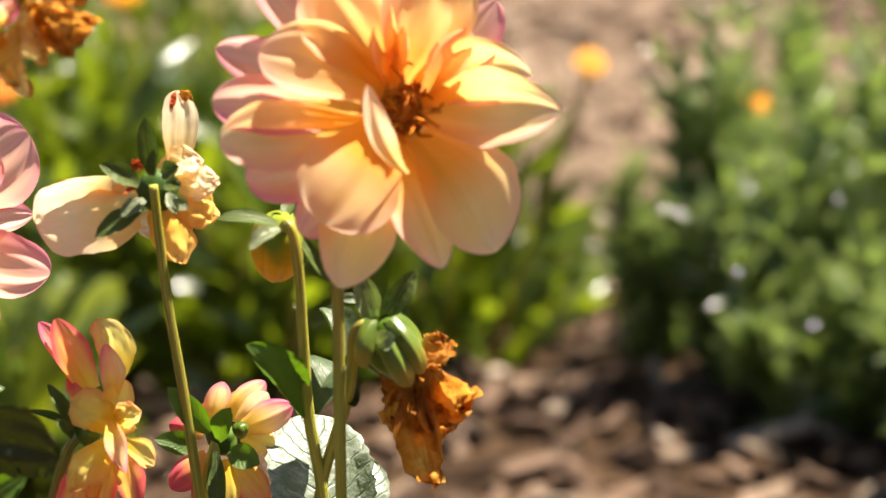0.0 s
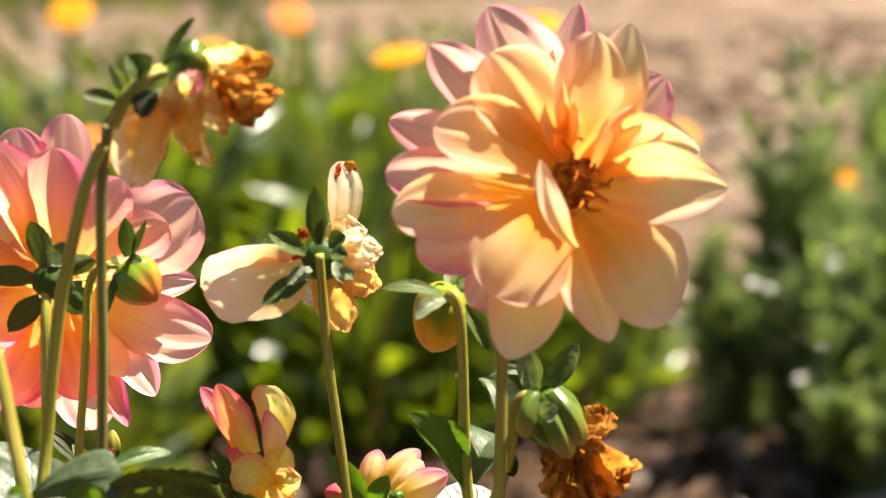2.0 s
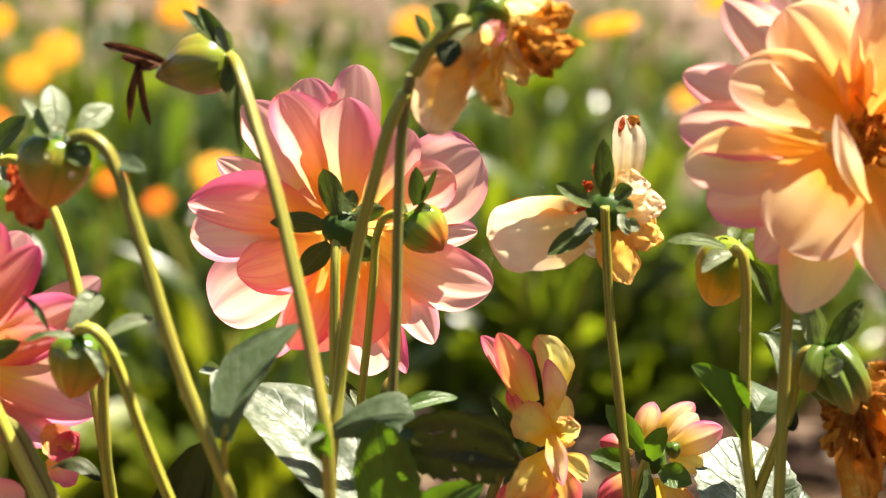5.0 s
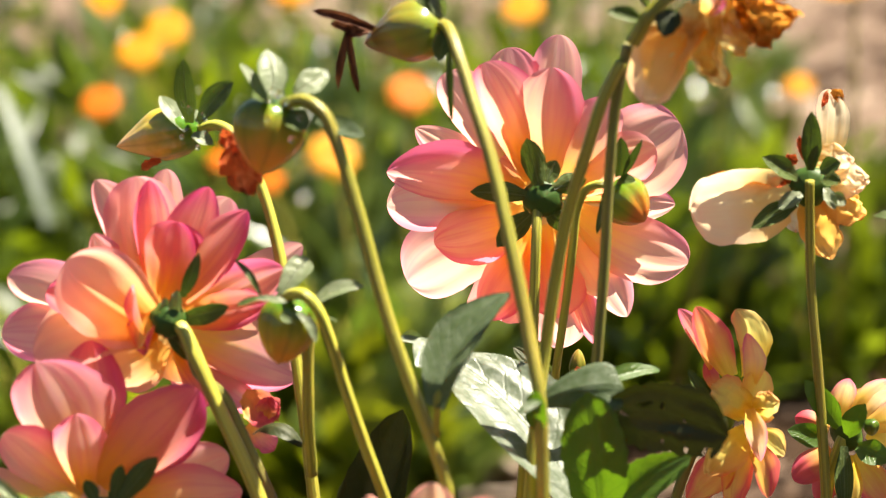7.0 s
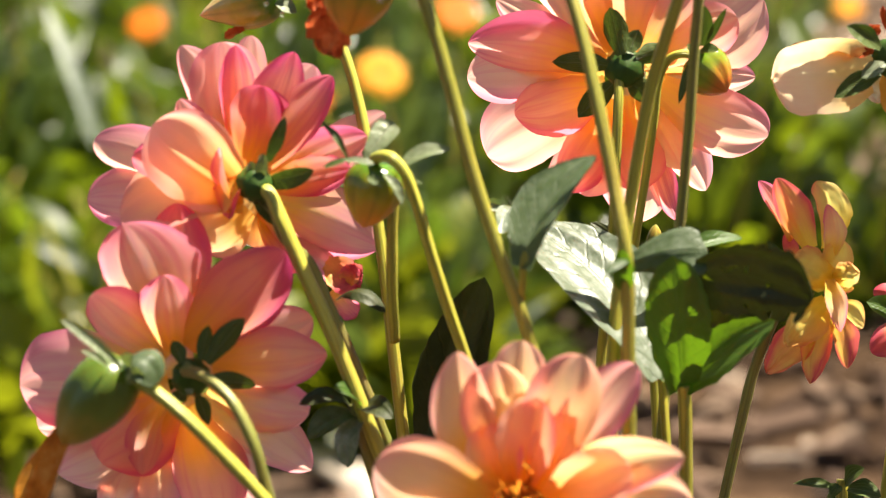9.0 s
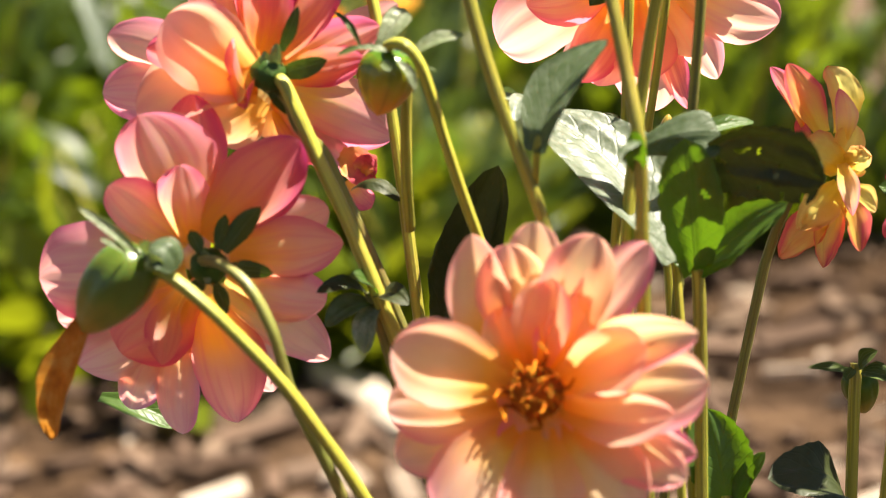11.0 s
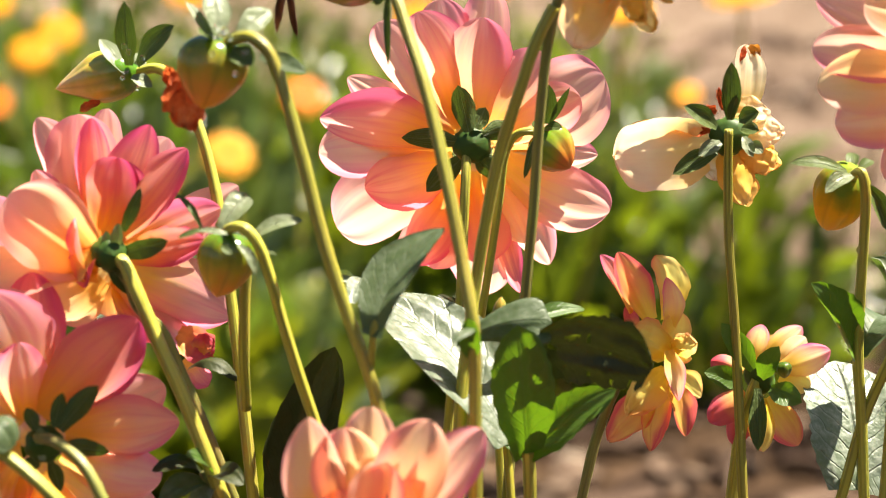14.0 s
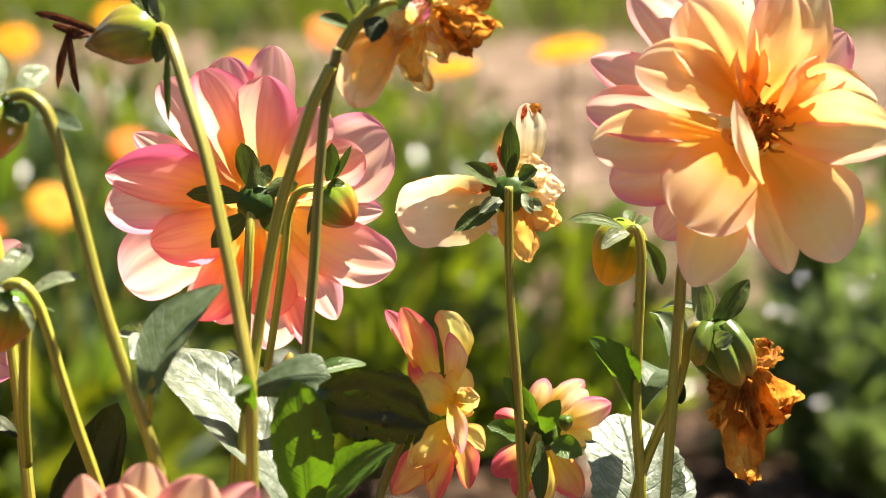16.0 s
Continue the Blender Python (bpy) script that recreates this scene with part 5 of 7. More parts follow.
pointed = thing("dahlia_bud", "pointed faded dahlia bud with narrow green bracts", "dahlia bud", "dahlia stalks in the clump")
stem(pointed, [(-.1314, .6693, -.012), (-.1319, .6637, .063), (-.1334, .6603, .138), (-.136, .659, .213), (-.1396, .6598, .2879), (-.1443, .6628, .3629), (-.15, .668, .4379), (-.152, .67, .4613), (-.1541, .672, .4827), (-.1565, .674, .504), (-.1589, .676, .5198), (-.1624, .678, .5338), (-.1669, .68, .5451), (-.1717, .682, .5529), (-.1779, .686, .5556), (-.185, .69, .5541)], 0.0021, 0.0017, STEM_LIGHT)
stem(pointed, [(-.1485, .66, .4498), (-.1477, .655, .4658), (-.1461, .652, .488), (-.1448, .652, .502)], 0.0019, 0.0017, STEM, "side_stem")
pointed_bud = bud(pointed, (-.1842, .69, .5552), (-.2128, .692, .5486), 0.0087, BUD_FADED, 6, "bud", depth=0.12, point=1.9)
petal(pointed_bud, (-.1862, .684, .5568), (-.1854, .678, .5777), 0.0071, BRACT, (0, -.76, .65), name="bract", bow=0.05, cup=0.12, steps=9, across=6, blunt=1.8, base_w=0.35)
petal(pointed_bud, (-.1874, .684, .5543), (-.1964, .6875, .5651), 0.0067, BRACT_PALE, (.41, -.67, .62), name="bract", bow=0.05, cup=0.12, steps=9, across=6, blunt=1.8, base_w=0.35)
petal(pointed_bud, (-.1836, .684, .5571), (-.17, .678, .57), 0.0089, BRACT, (0, -.76, .65), name="bract", bow=0.05, cup=0.12, steps=9, across=6, blunt=1.8, base_w=0.35)
petal(pointed_bud, (-.1857, .684, .5532), (-.1792, .6848, .5497), 0.0054, BRACT_PALE, (.41, -.67, .62), name="bract", bow=0.05, cup=0.12, steps=9, across=6, blunt=1.8, base_w=0.35)
petal(pointed_bud, (-.1845, .684, .5573), (-.1824, .6869, .5595), 0.0058, BRACT_PALE, (.41, -.67, .62), name="bract", bow=0.05, cup=0.12, steps=9, across=6, blunt=1.8, base_w=0.35)
petal(pointed_bud, (-.1968, .686, .5449), (-.2034, .686, .5425), 0.0031, DRY_RED, (0, -.95, .32), name="withered_petal", crumple=0.2)
for at, r in (((-.1867, .68, .5631), .0010), ((-.1866, .675, .5537), .0007), ((-.1818, .675, .5503), .0008), ((-.1852, .68, .5613), .0011), ((-.181, .68, .5594), .0009)):
    drop(pointed_bud, at, r)
# plump bud with a silvery bract

plump = thing("dahlia_bud", "plump green and red dahlia bud with a silvery bract", "dahlia bud", "dahlia stalks in the clump")
stem(plump, [(-.0723, .7302, -.012), (-.0737, .7224, .0643), (-.0781, .7124, .1406), (-.0853, .7002, .2169), (-.0954, .6857, .2932), (-.1085, .669, .3696), (-.1244, .65, .4459), (-.1288, .645, .4644), (-.1326, .64, .4825), (-.1356, .636, .4982), (-.1386, .634, .5084), (-.1424, .634, .5128), (-.1476, .638, .5116), (-.152, .644, .5066)], 0.002, 0.0017, STEM_LIGHT)
plump_bud = bud(plump, (-.1471, .642, .5105), (-.1526, .64, .4904), 0.0093, BUD_WARM, 7, "bud", depth=0.12, point=1)
petal(plump_bud, (-.1550, .6324, .5132), (-.1629, .6354, .5233), 0.0022, BRACT, (-.20, -.70, .68), name="bract", bow=0.06, cup=0.14, steps=9, across=6, base_w=0.35, blunt=1.8, sway=0.08)
petal(plump_bud, (-.1504, .6383, .5120), (-.1433, .6472, .5211), 0.0085, BRACT_PALE, (.30, -.62, .72), name="bract", bow=0.06, cup=0.14, steps=9, across=6, base_w=0.35, blunt=4, full=0.8)
petal(plump_bud, (-.1405, .6375, .5093), (-.1254, .6409, .5139), 0.0055, BRACT_PALE, (.00, -.62, .78), name="bract", bow=0.06, cup=0.14, steps=9, across=6, base_w=0.5, blunt=1.8, full=0.55, sway=-0.08)
petal(plump_bud, (-.1401, .6366, .5064), (-.1330, .6360, .5041), 0.0015, BRACT, (.00, -.60, .80), name="bract", bow=0.06, cup=0.14, steps=9, across=6, base_w=0.35, blunt=1.8)
petal(plump_bud, (-.1434, .6290, .5087), (-.1382, .6274, .4999), 0.0033, BRACT_PALE, (.30, -.75, .60), name="bract", bow=0.06, cup=0.14, steps=9, across=6, base_w=0.35, blunt=1.8, sway=-0.1)
petal(plump_bud, (-.1533, .6303, .5133), (-.1617, .6296, .5108), 0.0028, BRACT, (-.10, -.60, .80), name="bract", bow=0.06, cup=0.14, steps=9, across=6, base_w=0.35, blunt=1.8, sway=-0.06)
petal(plump_bud, (-.1552, .6282, .5131), (-.1461, .6279, .5120), 0.0030, BRACT_PALE, (.00, -.60, .80), name="bract", bow=0.06, cup=0.14, steps=9, across=6, base_w=0.35, blunt=1.8)
petal(plump_bud, (-.1481, .6269, .5086), (-.1448, .6263, .5066), 0.0033, BRACT, (.10, -.80, .60), name="bract", bow=0.06, cup=0.14, steps=9, across=6, base_w=0.35, blunt=1.8)
# full pink dahlia seen from its side

full = thing("dahlia", "full salmon-pink dahlia with magenta-edged petals, seen sideways", "dahlia", "dahlia stalks in the clump")
stem(full, [(-.08, .658, -.012), (-.0822, .6519, .0647), (-.0889, .6469, .1413), (-.1, .643, .218), (-.1155, .6402, .2947), (-.1355, .6386, .3714), (-.1599, .638, .448), (-.1646, .638, .4613), (-.1713, .638, .478), (-.1772, .638, .4937), (-.1811, .64, .5015), (-.1865, .646, .5018)], 0.0026, 0.0022, STEM_LIGHT)
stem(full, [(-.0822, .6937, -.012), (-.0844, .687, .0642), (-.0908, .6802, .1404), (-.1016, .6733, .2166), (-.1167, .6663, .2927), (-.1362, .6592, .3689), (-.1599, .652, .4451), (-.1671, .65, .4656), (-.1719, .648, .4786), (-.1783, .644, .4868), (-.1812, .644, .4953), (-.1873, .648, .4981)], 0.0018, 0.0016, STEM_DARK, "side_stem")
petal(full, (-.1948, .6644, .5039), (-.1909, .6703, .5447), 0.0135, SHELL, (-.29, .95, .10), bow=-0.06, cup=0.24, full=0.64, base_w=0.36, blunt=3.4)
petal(full, (-.1978, .6615, .5027), (-.2110, .6624, .5431), 0.0171, SHELL, (-.29, .95, .10), bow=-0.06, cup=0.35, full=0.64, base_w=0.36, blunt=2.6, sway=-0.1)
petal(full, (-.1891, .6638, .5057), (-.1722, .6731, .5347), 0.0185, SHELL, (-.29, .95, .10), bow=-0.06, cup=0.24, full=0.64, base_w=0.36, blunt=3)
petal(full, (-.1856, .6631, .5022), (-.1517, .6807, .5179), 0.0174, SHELL, (-.29, .95, .10), bow=-0.06, cup=0.24, full=0.64, base_w=0.36, blunt=2.2, sway=-0.08)
petal(full, (-.2001, .6564, .5047), (-.2107, .6548, .5277), 0.0125, SHELL, (-.29, .95, .10), bow=-0.06, cup=0.4, full=0.64, base_w=0.36, blunt=2)
petal(full, (-.2006, .6569, .4983), (-.2375, .6510, .5157), 0.0170, SHELL, (-.29, .95, .10), bow=-0.06, cup=0.3, full=0.64, base_w=0.36, blunt=3.8, sway=-0.06)
petal(full, (-.2009, .6572, .4946), (-.2410, .6508, .4975), 0.0212, PINK, (-.29, .95, .10), bow=-0.06, cup=0.25, full=0.72, base_w=0.36, blunt=3.8)
petal(full, (-.1909, .6603, .4939), (-.2033, .6601, .4801), 0.0165, CREAM, (-.29, .95, .10), bow=-0.06, cup=0.24, full=0.64, base_w=0.36, blunt=3)
petal(full, (-.1894, .6619, .4935), (-.1903, .6649, .4782), 0.0149, CREAM, (-.29, .95, .10), bow=-0.06, cup=0.24, full=0.64, base_w=0.36, blunt=3)
petal(full, (-.1951, .6580, .5034), (-.1979, .6609, .5441), 0.0242, SHELL, (-.29, .95, .10), bow=-0.06, cup=0.25, full=0.7, base_w=0.36, blunt=4)
petal(full, (-.1862, .6578, .5016), (-.1562, .6719, .5124), 0.0173, PINK, (-.29, .95, .10), bow=-0.06, cup=0.24, full=0.64, base_w=0.36, blunt=2.4)
petal(full, (-.1883, .6611, .4937), (-.1682, .6751, .4662), 0.0202, PINK, (-.29, .95, .10), bow=-0.06, cup=0.24, full=0.64, base_w=0.36, blunt=2.4)
petal(full, (-.1913, .6615, .4918), (-.1801, .6712, .4691), 0.0167, ROSE, (-.29, .95, .10), bow=-0.06, cup=0.24, full=0.64, base_w=0.36, blunt=2.6)
petal(full, (-.1866, .6582, .4961), (-.1546, .6757, .4761), 0.0246, PINK, (-.29, .95, .10), bow=-0.06, cup=0.25, full=0.58, base_w=0.36, blunt=2.2)
petal(full, (-.1921, .6542, .5086), (-.1926, .6566, .5436), 0.0128, ROSE, (-.29, .95, .10), bow=-0.06, cup=0.5, full=0.64, base_w=0.36, blunt=2.4)
petal(full, (-.1856, .6549, .5004), (-.1606, .6664, .5031), 0.0143, ROSE, (-.29, .95, .10), bow=-0.06, cup=0.24, full=0.64, base_w=0.36, blunt=2.4)
petal(full, (-.1872, .6525, .5089), (-.1745, .6570, .5411), 0.0184, ROSE, (-.29, .95, .10), bow=-0.06, cup=0.4, full=0.6, base_w=0.36, blunt=1.8)
petal(full, (-.1870, .6508, .5058), (-.1635, .6583, .5334), 0.0176, ROSE, (-.29, .95, .10), bow=-0.06, cup=0.35, full=0.6, base_w=0.36, blunt=1.8)
petal(full, (-.1907, .6520, .4940), (-.2063, .6509, .4817), 0.0203, APRICOT, (-.29, .95, .10), bow=-0.06, cup=0.24, full=0.64, base_w=0.36, blunt=3)
petal(full, (-.1982, .6487, .5037), (-.2233, .6435, .5121), 0.0156, ROSE, (-.40, -.73, .56), bow=0.06, cup=0.35, full=0.64, base_w=0.36, blunt=3)
petal(full, (-.1899, .6487, .5071), (-.1830, .6502, .5319), 0.0207, ROSE, (-.29, .95, .10), bow=-0.06, cup=0.25, full=0.7, base_w=0.36, blunt=3.4, sway=-0.08)
petal(full, (-.1904, .6484, .4983), (-.2147, .6386, .5227), 0.0276, APRICOT, (-.40, -.73, .56), bow=0.1, cup=0.14, full=0.7, base_w=0.36, blunt=4)
petal(full, (-.1909, .6504, .4988), (-.2092, .6435, .5049), 0.0220, APRICOT, (-.40, -.73, .56), bow=0.08, cup=0.2, full=0.64, base_w=0.36, blunt=4)
petal(full, (-.1912, .6474, .4964), (-.2266, .6372, .4948), 0.0251, APRICOT, (-.40, -.73, .56), bow=0.08, cup=0.16, full=0.7, base_w=0.36, blunt=4, sway=0.1)
petal(full, (-.1880, .6452, .5057), (-.1944, .6422, .4930), 0.0112, ROSE, (-.40, -.73, .56), bow=0.08, cup=0.5, full=0.64, base_w=0.36, blunt=3)
petal(full, (-.1882, .6432, .5048), (-.1949, .6394, .4955), 0.0087, GOLD, (-.40, -.73, .56), bow=0.1, cup=0.4, full=0.64, base_w=0.36, blunt=2.4)
petal(full, (-.1921, .6428, .4975), (-.1943, .6381, .5156), 0.0071, PINK, (-.70, -.60, .40), bow=0.05, cup=0.5, full=0.64, base_w=0.36, blunt=2.6)
petal(full, (-.1941, .6533, .5008), (-.2071, .6513, .5138), 0.0222, APRICOT, (-.29, .95, .10), bow=-0.06, cup=0.24, full=0.64, base_w=0.36)
petal(full, (-.1913, .6571, .5036), (-.1856, .6602, .5207), 0.0223, SHELL, (-.29, .95, .10), bow=-0.06, cup=0.24, full=0.64, base_w=0.36)
full_calyx = bud(full, (-.1836, .6384, .5037), (-.1896, .6513, .5030), 0.0058, CALYX, 7, "calyx")
petal(full_calyx, (-.1817, .6445, .5100), (-.1754, .6439, .5236), 0.0044, BRACT, (.29, -.95, -.10), name="bract", bow=0.06, cup=0.2, steps=10, across=6, blunt=1.8, base_w=0.42)
petal(full_calyx, (-.1834, .6448, .5030), (-.1683, .6469, .5066), 0.0069, BRACT, (.29, -.95, -.10), name="bract", bow=0.06, cup=0.2, steps=10, across=6, blunt=1.8, base_w=0.42)
petal(full_calyx, (-.1839, .6413, .5051), (-.1817, .6400, .5134), 0.0041, BRACT_PALE, (.29, -.95, -.10), name="bract", bow=0.06, cup=0.2, steps=10, across=6, blunt=1.8, base_w=0.42)
petal(full_calyx, (-.1862, .6418, .5040), (-.1857, .6401, .5110), 0.0041, BRACT_PALE, (.29, -.95, -.10), name="bract", bow=0.06, cup=0.2, steps=10, across=6, blunt=1.8, base_w=0.42)
petal(full_calyx, (-.1867, .6430, .5009), (-.1803, .6461, .4899), 0.0045, BRACT, (.29, -.95, -.10), name="bract", bow=0.06, cup=0.2, steps=10, across=6, blunt=1.8, base_w=0.42)
petal(full, (-.1707, .668, .473), (-.1603, .668, .4656), 0.0117, CRIMSON, (0, -.95, .32), crumple=0.1, cup=0.3, blunt=5)
petal(full, (-.1695, .668, .4638), (-.1617, .668, .4555), 0.0077, ROSE, (0, -.95, .32), crumple=0.08, cup=0.3, blunt=4)
petal(full, (-.1637, .667, .4659), (-.1615, .667, .4729), 0.0067, CRIMSON, (0, -.95, .32), crumple=0.1, cup=0.3)
petal(full, (-.1659, .66, .4634), (-.15, .655, .4601), 0.0076, LEAF_SHADED, (.2, -.3, .93), name="leaf", bow=0.3, cup=-0.2)
# wide-open pink dahlia low in the clump, seen from behind

low = thing("dahlia", "wide-open pink dahlia low in the clump, seen from behind", "dahlia", "dahlia stalks in the clump")
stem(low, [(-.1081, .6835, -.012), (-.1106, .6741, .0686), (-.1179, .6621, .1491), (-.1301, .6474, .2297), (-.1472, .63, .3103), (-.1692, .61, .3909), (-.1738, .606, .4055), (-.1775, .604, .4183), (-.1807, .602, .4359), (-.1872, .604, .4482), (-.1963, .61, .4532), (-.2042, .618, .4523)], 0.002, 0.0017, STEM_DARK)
petal(low, (-.2019, .6355, .4567), (-.1871, .6387, .4816), 0.0194, PINK, (-.18, .97, .16), bow=-0.06, cup=0.2, full=0.66, base_w=0.36, blunt=3)
petal(low, (-.2152, .6353, .4427), (-.2576, .6360, .4282), 0.0220, BLUSH, (-.18, .97, .16), bow=-0.06, cup=0.2, full=0.66, base_w=0.36, blunt=3.4)
petal(low, (-.2078, .6379, .4348), (-.1944, .6523, .3989), 0.0205, BLUSH, (-.18, .97, .16), bow=-0.06, cup=0.25, full=0.66, base_w=0.36, blunt=2.6)
petal(low, (-.2161, .6363, .4353), (-.2400, .6450, .3957), 0.0184, BLUSH, (-.18, .97, .16), bow=-0.06, cup=0.2, full=0.66, base_w=0.36, blunt=3)
petal(low, (-.2099, .6347, .4587), (-.2079, .6356, .4993), 0.0212, ROSE, (-.18, .97, .16), bow=-0.06, cup=0.25, full=0.66, base_w=0.36, blunt=2.6)
petal(low, (-.2003, .6355, .4517), (-.1705, .6444, .4610), 0.0177, BLUSH, (-.18, .97, .16), bow=-0.06, cup=0.2, full=0.66, base_w=0.36, blunt=3)
petal(low, (-.2061, .6358, .4372), (-.1752, .6517, .4100), 0.0209, BLUSH, (-.18, .97, .16), bow=-0.06, cup=0.25, full=0.66, base_w=0.36, blunt=2, sway=0.05)
petal(low, (-.2143, .6351, .4321), (-.2243, .6473, .3863), 0.0152, BLUSH, (-.18, .97, .16), bow=-0.06, cup=0.35, full=0.66, base_w=0.36, blunt=3.4, sway=-0.06)
petal(low, (-.2160, .6356, .4337), (-.2529, .6379, .4122), 0.0271, BLUSH, (-.18, .97, .16), bow=-0.06, cup=0.2, full=0.7, base_w=0.36, blunt=4, sway=0.06)
petal(low, (-.2137, .6320, .4454), (-.2599, .6295, .4435), 0.0353, PINK, (-.18, .97, .16), bow=-0.06, cup=0.16, full=0.7, base_w=0.36, blunt=4.2)
petal(low, (-.2111, .6284, .4587), (-.2220, .6252, .4953), 0.0323, PINK, (-.18, .97, .16), bow=-0.06, cup=0.3, full=0.62, base_w=0.36, blunt=2.8, sway=-0.05)
petal(low, (-.2006, .6316, .4437), (-.1730, .6424, .4312), 0.0200, BLUSH, (-.18, .97, .16), bow=-0.06, cup=0.2, full=0.7, base_w=0.36, blunt=3.8, sway=-0.06)
petal(low, (-.2093, .6300, .4372), (-.2045, .6430, .3918), 0.0264, PINK, (-.18, .97, .16), bow=-0.06, cup=0.3, full=0.66, base_w=0.36, blunt=2.2, sway=0.05)
petal(low, (-.1988, .6286, .4516), (-.1653, .6380, .4515), 0.0236, PINK, (-.18, .97, .16), bow=-0.06, cup=0.25, full=0.6, base_w=0.36, blunt=1.8, sway=-0.05)
petal(low, (-.2113, .6259, .4542), (-.2322, .6215, .4747), 0.0189, PINK, (-.18, .97, .16), bow=-0.06, cup=0.25, full=0.66, base_w=0.36, blunt=3.4)
petal(low, (-.2057, .6254, .4577), (-.1746, .6296, .4856), 0.0264, ROSE, (-.18, .97, .16), bow=-0.06, cup=0.3, full=0.6, base_w=0.36, blunt=2.3, sway=-0.05)
petal(low, (-.2114, .6272, .4399), (-.2350, .6276, .4195), 0.0282, PINK, (-.18, .97, .16), bow=-0.06, cup=0.3, full=0.72, base_w=0.36, blunt=3.8, sway=0.1)
petal(low, (-.2089, .6240, .4561), (-.2091, .6198, .4810), 0.0191, PINK, (-.18, .97, .16), bow=-0.06, cup=0.5, full=0.6, base_w=0.36, blunt=1.8, sway=0.06)
petal(low, (-.2134, .6246, .4406), (-.2226, .6265, .4167), 0.0132, SHELL, (-.18, .97, .16), bow=-0.06, cup=0.4, full=0.66, base_w=0.36, blunt=2.4, sway=-0.08)
petal(low, (-.2082, .6330, .4460), (-.2166, .6324, .4576), 0.0176, PINK, (-.18, .97, .16), bow=-0.06, cup=0.2, full=0.66, base_w=0.36)
petal(low, (-.2057, .6334, .4459), (-.1928, .6380, .4489), 0.0177, PINK, (-.18, .97, .16), bow=-0.06, cup=0.2, full=0.66, base_w=0.36)
petal(low, (-.2077, .6335, .4432), (-.2141, .6386, .4238), 0.0180, PINK, (-.18, .97, .16), bow=-0.06, cup=0.2, full=0.66, base_w=0.36)
low_calyx = bud(low, (-.2020, .6180, .4504), (-.2071, .6321, .4463), 0.0060, CALYX, 8, "calyx")
petal(low_calyx, (-.1997, .6197, .4550), (-.1967, .6206, .4655), 0.0046, BRACT, (.18, -.97, -.16), name="bract", bow=-0.06, cup=-0.18, steps=8, across=6, blunt=1.8, base_w=0.42)
petal(low_calyx, (-.1979, .6202, .4540), (-.1862, .6222, .4673), 0.0069, BRACT, (.18, -.97, -.16), name="bract", bow=-0.06, cup=-0.18, steps=8, across=6, blunt=1.8, base_w=0.42)
petal(low_calyx, (-.1988, .6209, .4483), (-.1849, .6270, .4451), 0.0063, BRACT, (.18, -.97, -.16), name="bract", bow=-0.06, cup=-0.18, steps=8, across=6, blunt=1.8, base_w=0.42)
petal(low_calyx, (-.2031, .6175, .4452), (-.2031, .6169, .4560), 0.0043, BRACT_PALE, (.18, -.97, -.16), name="bract", bow=-0.06, cup=-0.18, steps=8, across=6, blunt=1.8, base_w=0.42)
petal(low_calyx, (-.2016, .6211, .4438), (-.2001, .6252, .4331), 0.0047, BRACT, (.18, -.97, -.16), name="bract", bow=-0.06, cup=-0.18, steps=8, across=6, blunt=1.8, base_w=0.42)
petal(low_calyx, (-.2053, .6202, .4454), (-.2101, .6223, .4396), 0.0050, BRACT, (.18, -.97, -.16), name="bract", bow=-0.06, cup=-0.18, steps=8, across=6, blunt=1.8, base_w=0.42)
petal(low_calyx, (-.2049, .6188, .4544), (-.2076, .6193, .4611), 0.0049, BRACT, (.18, -.97, -.16), name="bract", bow=-0.06, cup=-0.18, steps=8, across=6, blunt=1.8, base_w=0.42)
petal(low, (-.2552, .66, .3944), (-.2299, .66, .384), 0.0099, LEAF_FRESH, (0, -.51, .86), name="leaf", cup=0.2)
# green bud in front with one limp brown petal

drooping = thing("dahlia_bud", "drooping green dahlia bud with one limp brown petal", "dahlia bud", "dahlia stalks in the clump")
stem(drooping, [(-.0672, .6713, -.012), (-.0709, .6621, .0687), (-.0821, .6503, .1494), (-.1008, .636, .2301), (-.1269, .6193, .3108), (-.1605, .6, .3915), (-.1678, .596, .4067), (-.1764, .592, .4225), (-.1878, .59, .4373), (-.1983, .59, .4485), (-.2072, .592, .4549), (-.2124, .596, .4554)], 0.0022, 0.0019, STEM_LIGHT)
drooping_bud = bud(drooping, (-.2148, .596, .4623), (-.2353, .594, .4374), 0.0103, BUD_LOBE, 6, "bud", depth=0.12, point=1)
petal(drooping_bud, (-.2136, .588, .4618), (-.2291, .584, .4774), 0.0035, BRACT_PALE, (0, -.71, .71), name="bract", bow=0.1, cup=0.25, steps=9, across=6, blunt=1.8, base_w=0.35)
petal(drooping_bud, (-.2176, .588, .4626), (-.2239, .584, .4683), 0.0023, BRACT_PALE, (0, -.71, .71), name="bract", bow=0.1, cup=0.25, steps=9, across=6, blunt=1.8, base_w=0.35)
petal(drooping_bud, (-.2112, .588, .461), (-.2087, .584, .4669), 0.0067, BRACT_PALE, (0, -.71, .71), name="bract", bow=0.1, cup=0.25, steps=9, across=6, blunt=1.8, base_w=0.35)
petal(drooping_bud, (-.2091, .588, .4577), (-.2098, .584, .4637), 0.0058, BRACT_PALE, (0, -.71, .71), name="bract", bow=0.1, cup=0.25, steps=9, across=6, blunt=1.8, base_w=0.35)
petal(drooping_bud, (-.2135, .592, .4631), (-.2037, .59, .4571), 0.0126, LEAF, (.3, -.51, .81), name="bract", bow=0.45, cup=-0.15, blunt=4, base_w=0.35)
